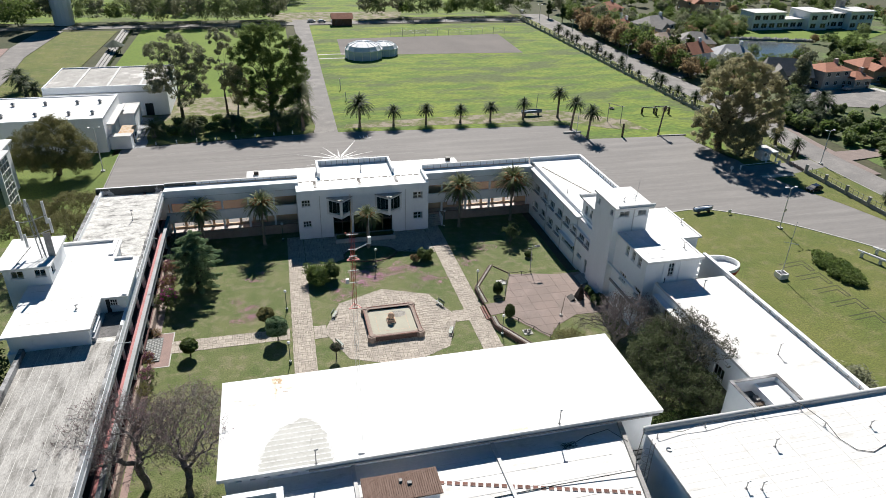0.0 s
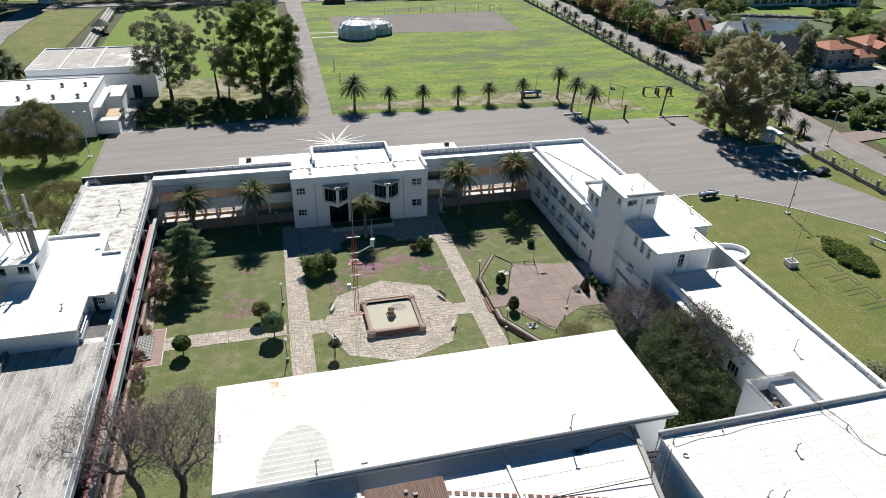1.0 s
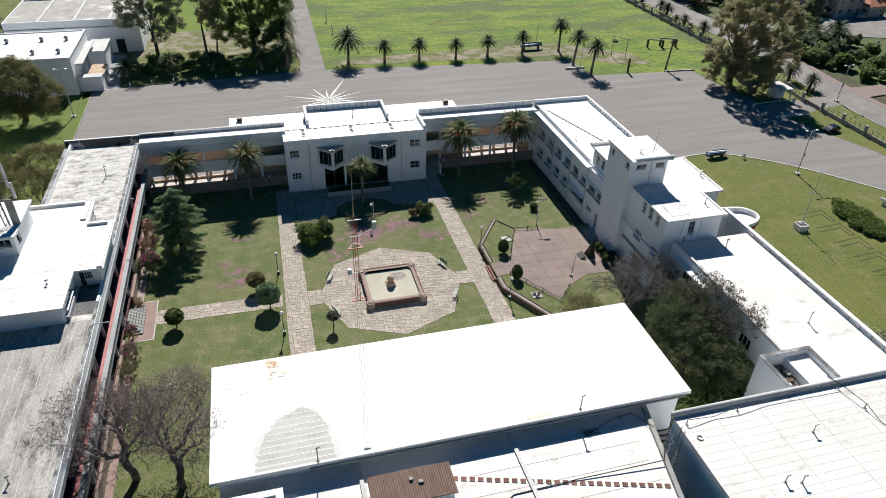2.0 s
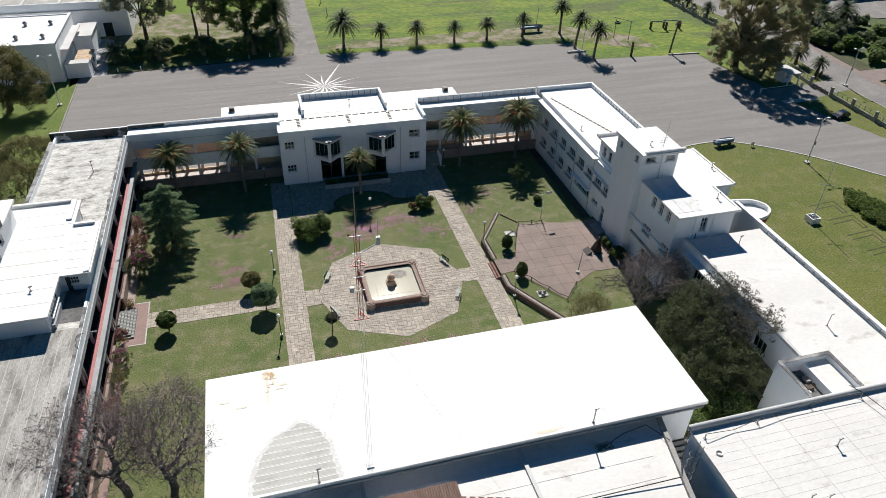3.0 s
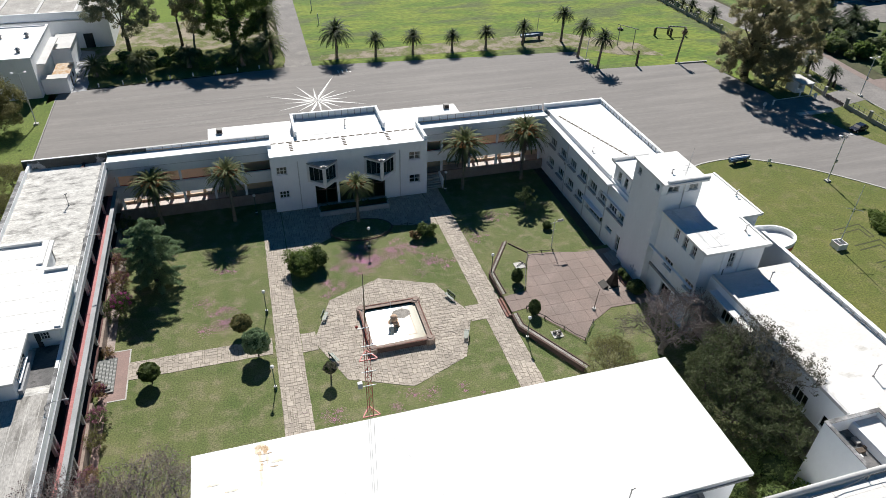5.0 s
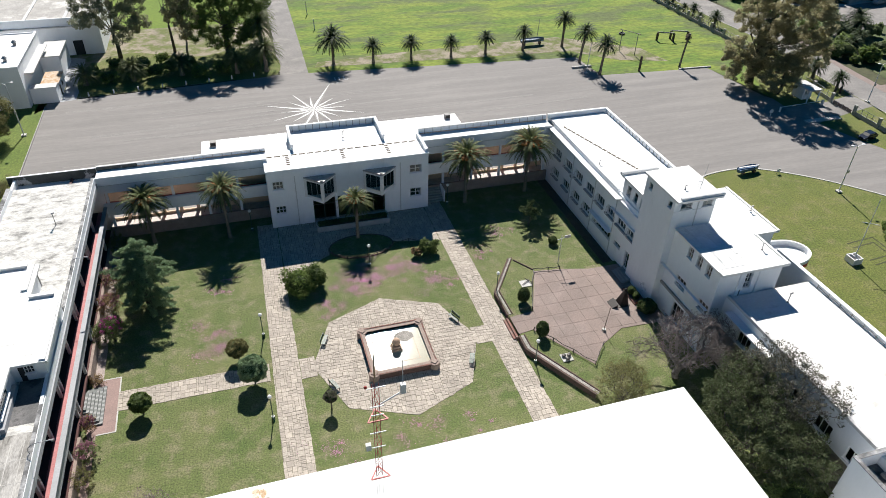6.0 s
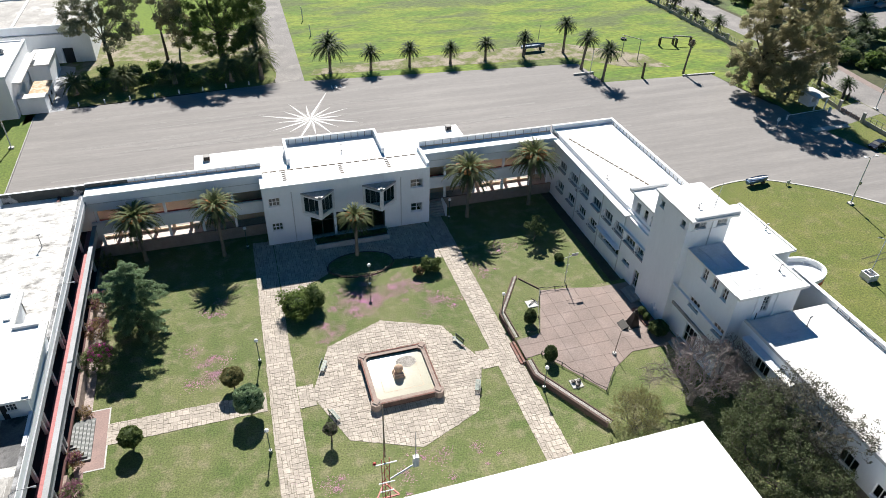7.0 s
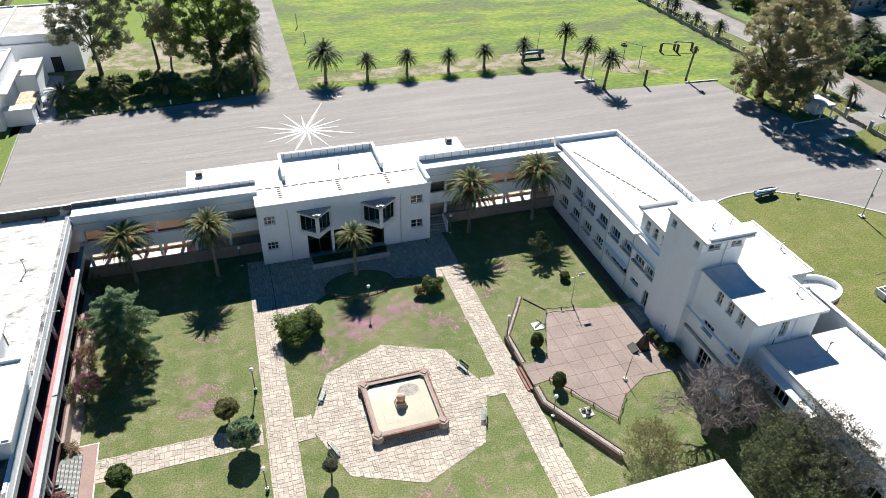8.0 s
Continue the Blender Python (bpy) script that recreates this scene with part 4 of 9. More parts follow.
part("roof_roll", tube(bmesh.new(), [(46.8, 92.35, 12.95), (52.3, 92.35, 12.95)], [0.24, 0.24], 8), ROOF, upper)
for a in (87.0, 88.7, 90.4):
    window(upper, "y", a, a + 0.9, 10.3, 11.7, 47.5, 1, 1, 2)
# near-black sheet in place of the stair hall's inner shade
part("inside_wall", pieces((49.0, 49.1, 86.5, 92.2, 9.9, 12.4)), DARK, upper)

tow = thing("stair_tower", "tall plain white plastered stair tower", "tower")
TX0, TX1, TY0, TY1, TZ = 46.5, 52.0, 80.2, 86.4, 16.2
part("wall", pierced("y", TY0, TY1, TX0, TX0 + 0.35, 0, TZ, [(80.7, 81.5, 14.7, 15.6), (84.9, 85.7, 14.7, 15.6), (82.6, 82.85, 1.9, 2.2), (82.0, 82.25, 1.9, 2.2), (81.4, 81.65, 1.9, 2.2), (82.0, 82.25, 2.4, 2.7), (82.001, 82.251, 1.3, 1.6)]), WHITE, tow)
part("wall", pierced("x", TX0 + 0.35, TX1, TY0, TY0 + 0.35, 0, TZ, [(47.4, 48.9, 14.75, 15.55), (50.3, 51.6, 14.75, 15.55)]), WHITE, tow)
part("wall", pieces((TX1 - 0.3, TX1, TY0 + 0.35, TY1, 9, TZ), (TX0 + 0.35, TX1, TY1 - 0.3, TY1, 0, TZ)), WHITE, tow)
part("roof", pieces((TX0 - 0.25, TX1 + 0.3, TY0 - 0.8, TY1 + 0.3, TZ, TZ + 0.25)), ROOF, tow)
part("roof_curb", tube(bmesh.new(), [(TX0 + 0.3, TY0 - 0.45, TZ + 0.35), (TX1 + 0.5, TY0 - 0.45, TZ + 0.35)], [0.22, 0.22], 8), ROOF, tow)
window(tow, "x", 47.4, 48.9, 14.75, 15.55, TY0, 1, 2, 1)
window(tow, "x", 50.3, 51.6, 14.75, 15.55, TY0, 1, 2, 1)
window(tow, "y", 80.7, 81.5, 14.7, 15.6, TX0, 1, 1, 1)
window(tow, "y", 84.9, 85.7, 14.7, 15.6, TX0, 1, 1, 1)
part("drainpipe", tube(bmesh.new(), [(49.6, TY0 - 0.08, 12.3), (49.6, TY0 - 0.08, 16.1)], [0.07, 0.07]), PALE_METAL, tow)
part("string_course", boxes((TX0 - 0.03, TX1, TY0 - 0.05, TY0, 14.5, 14.6)), WHITE, tow)

aer = thing("roof_aerial", "thin roof aerial with small dipoles on a pole", "aerial", at=(49.9, 80.9, 16.45))
part("pole", tube(bmesh.new(), [(0, 0, 0), (0.3, 0.1, 3.6)], [0.035, 0.02], 5), PALE_METAL, aer)
for z, w in ((0.7, 0.5), (1.0, 0.45), (1.35, 0.35)):
    part("dipole", tube(bmesh.new(), [(-w, 0.1, z), (w, -0.1, z + 0.1)], [0.025, 0.025], 4), PALE_METAL, aer)
part("stay", tube(bmesh.new(), [(0.02, 0, 1.2), (-0.6, -0.4, 0.0)], [0.018, 0.018], 4), PALE_METAL, aer)
jut = thing("upper_flat", "white flat-roofed upper block beside the tower", "building")
JX, JY = 47.5, 71.3
jw = [(73.2 + i * 1.75 - 0.45, 73.2 + i * 1.75 + 0.45, 10.3, 11.9) for i in range(3)]
jl = [(76.0, 77.9, 5.8, 7.2), (71.6, 73.4, 5.8, 7.2), (75.0, 77.2, 1.0, 3.6)]
part("wall", pierced("y", JY, TY0, JX, JX + 0.35, 0, 12.0, sorted(jw + jl)), WHITE, jut)
part("wall", pierced("x", JX + 0.35, 55.6, JY, JY + 0.3, 0, 12.0, [(51.0, 51.9, 9.4, 11.5)]), WHITE, jut)
part("wall", pieces((55.3, 55.6, JY + 0.3, 77.0, 8, 12.0), (55.6, 58.9, 77.0, 77.3, -0.04, 12.0), (58.6, 58.9, 77.3, 86.3, -0.04, 12.0), (TX1, 58.9, 86.3, 86.6, 8, 12.0)), WHITE, jut)
part("pilaster", pieces((50.1, 50.5, JY - 0.15, JY, 8.6, 12.0), (52.6, 53.0, JY - 0.15, JY, 8.6, 12.0)), WHITE, jut)
part("roof", prism([(47.3, 70.8), (56.0, 70.8), (56.0, 76.6), (59.2, 76.6), (59.2, 86.8), (TX1 + 0.005, 86.8), (TX1 + 0.005, TY0 - 0.005), (47.3, TY0 - 0.005)], 12.0, 12.25), ROOF, jut)
part("roof_curb", pieces((55.7, 56.0, 70.8, 76.7, 12.25, 12.36), (58.9, 59.2, 76.6, 86.8, 12.25, 12.36), (47.3, 55.7, 70.8, 71.6, 12.25, 12.33)), ROOF, jut)
for i in range(4):
    part("roof_seam", boxes((47.35, 51.5, 78.0 - i * 1.6, 78.05 - i * 1.6, 12.25, 12.27)), SEAM, jut)
for i, (a, b, c, d) in enumerate(((47.4, 48.6, 71.9, 80.1), (48.65, 50.0, 71.9, 75.6), (48.65, 50.0, 75.65, 80.1), (50.05, 51.2, 71.9, 78.0), (50.05, 51.2, 78.05, 80.1), (51.25, 51.95, 74.0, 80.1))):
    part("roof_sheet", boxes((a, b, c, d, 12.272, 12.278 + 0.004 * (i % 3))), MEMBRANE, jut, "patched grey roofing sheet")
for a, b, lo, hi in jw:
    window(jut, "y", a, b, lo, hi, JX, 1, 2, 2)
for a, b, lo, hi in jl[:2]:
    window(jut, "y", a, b, lo, hi, JX, 1, 3, 1)
window(jut, "y", 75.0, 77.2, 1.0, 3.6, JX, 1, 3, 2, sill=False, name="glazed_door")
window(jut, "x", 51.0, 51.9, 9.4, 11.5, JY, 1, 2, 3, name="glazed_door", sill=False)
# added near-black sheets in place of unlit room depth
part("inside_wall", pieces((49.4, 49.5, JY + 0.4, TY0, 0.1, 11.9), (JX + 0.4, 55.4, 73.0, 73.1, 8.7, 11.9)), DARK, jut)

south = thing("south_range", "long white range with a low flat roof", "building")
part("wall", pierced("y", 44.0, JY, 49.2, 49.5, 4.603, 8.6, [(y, y + 2.0, 5.0, 6.6) for y in (50, 54, 58, 62, 66)]), WHITE, south)
# lower wall takes its darkness from colour, for the shade behind the trees
part("lower_wall", pierced("y", 44.0, JY, 49.2, 49.5, -0.04, 4.6), SHADE_BROWN_RENDER, south, "lower wall coloured dark brown for the tree shade")
part("roof", pieces((49.5, 60.3, 44.0, JY - 0.16, 8.2, 8.6)), ROOF_GREY, south)
part("upstand", boxes((49.2, 49.5, 50.0, JY - 0.2, 8.6, 8.95)), ROOF_DULL, south)
part("ledge", boxes((48.2, 49.2, 62.6, JY - 1.5, 7.6, 7.8)), ROOF, south)
part("parapet", pieces((60.3, 60.65, 30.0, 76.9, -0.04, 9.15)), WHITE, south)
part("coping", pieces((60.22, 60.73, 30.0, 76.9, 9.15, 9.23)), WHITE, south)
for i in range(15):
    part("parapet_rib", boxes((60.23, 60.3, 46.0 + i * 1.7, 46.08 + i * 1.7, 8.6, 9.14)), CONCRETE, south)
for a, b, lo, hi in [(y, y + 2.0, 5.0, 6.6) for y in (50, 54, 58, 62, 66)]:
    window(south, "y", a, b, lo, hi, 49.2, 1, 3, 1)
# near-black sheet, room shade behind the range's windows
part("inside_wall", pieces((51.2, 51.3, 44.2, JY, 0.1, 8.1)), DARK, south)
sag = [(60.2, 45.0 + k * 0.85, 9.02 - 0.22 * abs(math.sin(k * 1.1))) for k in range(30)]
part("parapet_cable", tube(bmesh.new(), sag, [0.03] * 30, 4), BLACK, south, "black cable slung along the parapet")
part("light_well", pieces((46.2, 46.5, 44.0, 49.6, 0, 9.2), (46.5, 52.2, 49.3, 49.6, 0, 9.2), (51.9, 52.2, 44.0, 49.3, 8.6, 9.2)), WHITE, south, "dark-edged open light well")
part("well_rim", pieces((46.15, 46.55, 44.0, 49.65, 9.2, 9.27), (46.55, 52.25, 49.25, 49.65, 9.2, 9.27), (51.85, 52.25, 44.0, 49.25, 9.2, 9.27)), MOULD, south, "dark stained rim")
part("well_floor", boxes((46.5, 51.9, 44.0, 49.3, 7.3, 7.6)), DARK_FLOOR, south, "dark floor of the light well")
for x, y, w, d, h in ((47.2, 48.3, 0.8, 0.5, 0.3), (48.6, 47.6, 0.5, 0.7, 0.25), (50.6, 48.6, 0.9, 0.4, 0.35), (49.8, 46.4, 0.6, 0.5, 0.2), (47.4, 46.0, 0.4, 0.9, 0.2)):
    tagged(part("timber_scrap", boxes((x, x + w, y, y + d, 7.6, 7.6 + h)), CONCRETE), "grey scrap of timber in the light well", "scrap", "scraps in the light well")
rng = random.Random(31)
for k in range(9):
    x, y, a = rng.uniform(46.9, 51.3), rng.uniform(45.8, 48.9), rng.uniform(0.15, 0.4)
    part("rubble", boxes((x - a, x + a, y - a * 0.6, y + a * 0.6, 7.6, 7.6 + a * 0.7)), (CONCRETE, WOOD, ROOF_DULL)[k % 3], south)

# ---- long hall between courtyard and camera ----
hall = thing("dining_hall", "long hall with a bright white flat roof", "building")
HX0, HX1, HY0, HY1, HZ = -7.85, 36.0, 46.25, 59.85, 10.0
part("wall", pieces((HX0 + 0.5, HX1 - 0.6, HY1 - 0.9, HY1 - 0.6, 0, 9.6), (HX0 + 0.5, HX0 + 0.8, HY0 + 1.0, HY1 - 0.9, 0, 9.6), (HX1 - 0.9, HX1 - 0.6, HY0 + 1.0, HY1 - 0.9, 0, 9.6)), WHITE, hall)
vents = [(HX0 + 1.5 + i * 1.25, HX0 + 2.0 + i * 1.25, 8.7, 9.0) for i in range(32)]
part("wall", pierced("x", HX0 + 0.5, HX1 - 0.6, HY0 + 0.7, HY0 + 1.0, 0, 9.6, vents), WHITE, hall)
# near-black sheet paints the shade behind the vent holes
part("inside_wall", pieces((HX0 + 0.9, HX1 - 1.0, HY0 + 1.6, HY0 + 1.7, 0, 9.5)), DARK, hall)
part("roof", pieces((HX0, HX1, HY0, HY1, 9.6, HZ)), ROOF, hall)
worn_y, worn_l, worn_r = (46.5, 48.4, 50.3, 51.7, 52.5), (-4.3, -3.9, -3.2, -2.2, -0.7), (2.4, 2.25, 2.0, 1.5, 0.6)
rng = random.Random(19)
for grow_by, z, mat, name, label in ((0.42, 0.008, WORN_EDGE, "worn_edge", "thin coating round the bare patch"), (0.0, 0.011, WORN_PATCH, "bare_patch", "dull patch where the white coating has worn off")):
    rows = [46.5 + 6.0 * k / 30 for k in range(31)]
    lhs = [(float(np.interp(y, worn_y, worn_l)) - grow_by + rng.uniform(-0.16, 0.16), y) for y in rows]
    rhs = [(float(np.interp(y, worn_y, worn_r)) + grow_by + rng.uniform(-0.16, 0.16), y) for y in rows]
    part(name, sheet([*rhs, (0.2, 52.75 + grow_by), (-0.3, 52.75 + grow_by), *lhs[::-1]], HZ + z), mat, hall, label)
for k in range(9):
    y = 46.85 + k * 0.66
    a, b = float(np.interp(y, worn_y, worn_l)) - 0.2, float(np.interp(y, worn_y, worn_r)) + 0.2
    part("patch_seam", boxes((a, b, y, y + 0.07, HZ + 0.011, HZ + 0.019), (a, b, y + 0.13, y + 0.16, HZ + 0.011, HZ + 0.016)), ROOF, hall)
rng = random.Random(41)


def blot(x, y, rx, ry, z, mat, label):
    """A ragged flat stain."""
    n = 28
    part("rust_stain", sheet([(x + rx * q * math.cos(k * math.tau / n), y + ry * q * math.sin(k * math.tau / n)) for k, q in ((k, 0.9 + 0.5 * noise.noise(Vector((math.cos(k * math.tau / n) * 1.6, math.sin(k * math.tau / n) * 1.6, x * 3 + y)))) for k in range(n))], z), mat, hall, label)


for i, (x, y, rx, ry) in enumerate(((-2.25, 59.05, 0.62, 0.62), (-2.45, 57.9, 0.14, 1.0), (-1.9, 58.2, 0.10, 0.7), (-2.5, 56.2, 0.10, 0.9), (-1.2, 57.6, 0.5, 0.14), (20.6, 46.7, 1.4, 0.2), (-6.2, 56.6, 0.5, 0.12), (-4.8, 55.7, 0.5, 0.1))):
    blot(x, y, rx, ry, HZ + 0.012 + 0.0002 * i, PALE_STAIN, "yellowish stain on the white roof")
for i, (x, y, rx, ry) in enumerate(((-2.55, 59.3, 0.28, 0.26), (-2.0, 59.05, 0.3, 0.4), (-2.5, 58.7, 0.16, 0.24), (-2.35, 57.55, 0.12, 0.13), (-1.35, 57.15, 0.34, 0.05), (-2.5, 57.0, 0.22, 0.06), (-1.9, 58.55, 0.45, 0.05), (-2.2, 57.85, 0.4, 0.045))):
    blot(x, y, rx, ry, HZ + 0.016 + 0.0002 * i, FAINT_RUST, "rust-brown stain on the white roof")
part("gutter", tube(bmesh.new(), [(HX0 + 8, HY0 - 0.1, 9.55), (HX1 - 0.5, HY0 - 0.1, 9.55)], [0.11, 0.11], 6), CONCRETE, hall)

kit = thing("kitchen_range", "low white flat-roofed range beside the long hall", "building")
plan = [(-3.5, 30.0), (28.1, 30.0), (31.5, 46.9), (-3.5, 46.9)]
part("wall", prism(plan, 0, 8.1), WHITE, kit)
part("roof", prism([(-3.6, 29.9), (28.3, 29.9), (31.75, 46.94), (-3.6, 46.94)], 8.1, 8.4), ROOF_GREY, kit)
for x, x1 in ((4.0, 4.1), (17.7, 18.0)):
    part("roof_rib", prism([(x1, 30.0), (x1 + 0.35, 30.0), (x + 0.35, 46.9), (x, 46.9)], 8.4, 8.62), ROOF_DULL, kit)
for i in range(6):
    part("roof_seam", boxes((-3.0, 29.0, 45.2 - i * 2.1, 45.25 - i * 2.1, 8.4, 8.42)), SEAM, kit)
part("curb", prism([(28.0, 30.0), (28.4, 30.0), (31.75, 46.9), (31.3, 46.9)], 8.4, 8.75), CONCRETE, kit)
part("curb", pieces((-7.4, -2.2, 44.6, 45.2, 0.0, 9.2), (-2.8, -2.2, 30.0, 44.6, 0, 9.2)), WHITE, kit)
tr = thing("boiler_shed", "small shed with a brown corrugated roof", "shed")
part("wall", pieces((4.8, 11.3, 41.3, 43.9, 8.4, 9.45)), WHITE, tr)
bm = bmesh.new()
for i in range(34):
    x = 4.6 + i * 0.203
    prism([(x, 41.1), (x + 0.13, 41.1), (x + 0.13, 44.2), (x, 44.2)], 9.52, 9.6, bm)
part("corrugation", bm, TILE_BROWN, tr)
part("roof", pieces((4.55, 11.55, 41.1, 44.2, 9.45, 9.53)), TILE_BROWN, tr)
part("roof_weight", pieces((7.9, 8.2, 43.0, 43.3, 9.6, 9.78), (8.6, 9.0, 42.6, 42.9, 9.6, 9.76)), CONCRETE, tr)
lv = thing("covered_way", "covered way with a dark ribbed roof", "roof")
for i in range(16):
    part("rib", boxes((32.5, 36.4, 37.0 + i * 0.62, 37.35 + i * 0.62, 4.1, 4.25)), CONCRETE, lv)
part("sheet", boxes((32.4, 36.4, 37.0, 47.0, 4.0, 4.1)), DARK, lv)
part("post", pieces((32.4, 32.55, 46.8, 46.95, 0, 4.0), (36.2, 36.35, 46.8, 46.95, 0, 4.0)), CONCRETE, lv)

se = thing("workshop_block", "large block with a ribbed white sheet roof", "building")
part("wall", pieces((32.6, 75.0, 10.0, 43.6, 0, 10.1)), WHITE, se)
part("roof", pieces((32.25, 75.0, 10.0, 43.3, 10.1, 10.4)), ROOF_GREY, se)
part("parapet", pieces((32.25, 75.0, 43.3, 43.75, 10.1, 10.62)), ROOF_DULL, se)
part("parapet_roll", tube(bmesh.new(), [(32.25, 43.52, 10.66), (75.0, 43.52, 10.66)], [0.26, 0.26], 10), ROOF_DULL, se, "grey rounded parapet roll", smooth=True)
for i in range(40):
    part("roof_seam", boxes((32.5, 75.0, 43.0 - i * 0.8, 43.03 - i * 0.8, 10.4, 10.406)), PALE_SEAM, se)
for i in range(7):
    part("roof_seam", boxes((36.0 + i * 4.5, 36.05 + i * 4.5, 20.0, 43.2, 10.4, 10.409)), PALE_SEAM, se)


# ---- plants ----
def leaf_mesh(name, spots, size, mat, seed, up=0.0, ratio=0.55, jitter=0.62):
    """Many small leaves, one quad each, at the given spots (x, y, z, and the way each one faces, if known)."""
    rng = np.random.default_rng(seed)
    spots = np.asarray(spots, float)
    n = len(spots)
    a, b = rng.normal(size=(n, 3)), rng.normal(size=(n, 3))
    if spots.shape[1] == 6:
        face = spots[:, 3:] + rng.normal(size=(n, 3)) * jitter
        face /= np.linalg.norm(face, axis=1)[:, None]
        spots = spots[:, :3]
        a = np.cross(face, a)
        b = np.cross(face, a)
    else:
        b[:, 2] *= 1 - up
        a[:, 2] *= 1 - up
        b -= a * (a * b).sum(1)[:, None] / (a * a).sum(1)[:, None]
    a /= np.linalg.norm(a, axis=1)[:, None]
    b /= np.linalg.norm(b, axis=1)[:, None]
    s = (size * rng.uniform(0.6, 1.3, n))[:, None]
    a, b = a * s, b * s * ratio
    v = np.stack([spots - a, spots - b, spots + a, spots + b], 1).reshape(-1, 3)
    me = bpy.data.meshes.new(name)
    me.vertices.add(4 * n)
    me.vertices.foreach_set("co", v.astype(np.float32).ravel())
    me.loops.add(4 * n)
    me.loops.foreach_set("vertex_index", np.arange(4 * n, dtype=np.int32))
    me.polygons.add(n)
    me.polygons.foreach_set("loop_start", np.arange(0, 4 * n, 4, dtype=np.int32))
    me.materials.append(mat)
    me.update(calc_edges=True)
    me.validate()
    return me


def clumps(seed, count, rx, ry, rz, z, inner=0.35, low=-0.55):
    """Places of leaf clumps inside a ragged ellipsoid."""
    rng = np.random.default_rng(seed)
    out = []
    while len(out) < count:
        d = rng.normal(size=3)
        d /= np.linalg.norm(d)
        if d[2] < low:
            continue
        wob = 0.78 + 0.42 * noise.noise(Vector(d) * 1.7 + Vector((seed, 0, 0)))
        r = rng.uniform(inner, 1.0) ** 0.6 * wob
        out.append((d[0] * rx * r, d[1] * ry * r, z + d[2] * rz * r))
    return np.array(out)


def foliage(centres, radius, per, seed, squash=0.7):
    """Leaf places in clumps, each with the way out of its clump, lifted towards the sky."""
    rng = np.random.default_rng(seed + 7)
    pts = []
    for c in centres:
        rc = radius * rng.uniform(0.65, 1.25)
        d = rng.normal(size=(per, 3))
        d /= np.linalg.norm(d, axis=1)[:, None]
        way = d * 0.7 + np.array((0, 0, 0.6))
        d *= (rng.uniform(0.15, 1, per) ** 0.45 * rc)[:, None]
        d[:, 2] *= squash
        pts.append(np.hstack((np.asarray(c)[:3] + d, way)))
    return np.concatenate(pts)


def limbs(bm, base, centres, r0, seed, fork=0.35, every=1):
    """A trunk and limbs that reach to the clumps."""
    rng = random.Random(seed)
    top = max(c[2] for c in centres)
    f = Vector((rng.uniform(-0.4, 0.4), rng.uniform(-0.4, 0.4), top * fork))
    tube(bm, [base, f * 0.5 + Vector(base) * 0.5 + Vector((rng.uniform(-0.2, 0.2), rng.uniform(-0.2, 0.2), 0)), f], [r0 * 1.25, r0, r0 * 0.8], 8)
    for c in centres[::every]:
        c = Vector(c)
        m = f.lerp(c, 0.5) + Vector((rng.uniform(-0.6, 0.6), rng.uniform(-0.6, 0.6), rng.uniform(0, 0.9)))
        tube(bm, [f, m, c], [r0 * 0.30, r0 * 0.15, r0 * 0.05], 5, False)
    return bm


def tree(name, label, at, height, rx, ry, leaf, seed, count=60, per=120, size=0.3, low=0.3, trunk=0.35, radius=None, fork=0.35, category="tree", bark=None, turn=0.0, inner=0.35, squash=0.7, group=""):
    t = thing(name, label, category, group)
    rz = height * (1 - low) / 2
    cs = clumps(seed, count, rx, ry, rz, height - rz, inner, -0.95)
    part("trunk", limbs(bmesh.new(), (0, 0, -0.1), cs, trunk, seed, fork, max(1, count // 22)), bark or BARK, t, smooth=True)
    part("crown", leaf_mesh("crown", foliage(cs, radius or 0.26 * (rx + rz) / 2, per, seed, squash), size, leaf, seed, up=0.55), leaf, t)
    t.matrix_basis = pose(*at, 0, 0, turn)
    return t


def lobed_tree(name, label, at, lobes, leaf, seed, per=60, size=0.24, trunk=0.6, bark=None, dense=4.0, fork=0.3, category="tree", group="", blob=0.34, jitter=0.62):
    """A tree whose crown is made of several rounded boughs: rows of x, y, z, radius."""
    t = thing(name, label, category, group, at=at)
    rng = np.random.default_rng(seed)
    cs = []
    for x, y, z, r in lobes:
        n = int(dense * r * r)
        d = rng.normal(size=(n, 3))
        d /= np.linalg.norm(d, axis=1)[:, None]
        d[:, 2] = np.where(d[:, 2] < -0.75, -d[:, 2], d[:, 2])
        d *= (r * rng.uniform(0.45, 1.0, n) ** 0.5 * rng.uniform(0.8, 1.12, n))[:, None]
        d[:, 2] *= 0.85
        cs.append(d + np.array((x, y, z)))
    pts = np.concatenate(cs)
    part("trunk", limbs(bmesh.new(), (0, 0, -0.1), [np.array(b[:3]) for b in lobes], trunk, seed, fork), bark or BARK, t, smooth=True)
    rr = sum(b[3] for b in lobes) / len(lobes)
    part("crown", leaf_mesh("crown", foliage(pts, rr * blob, per, seed, 0.8), size, leaf, seed, jitter=jitter), leaf, t)
    return t


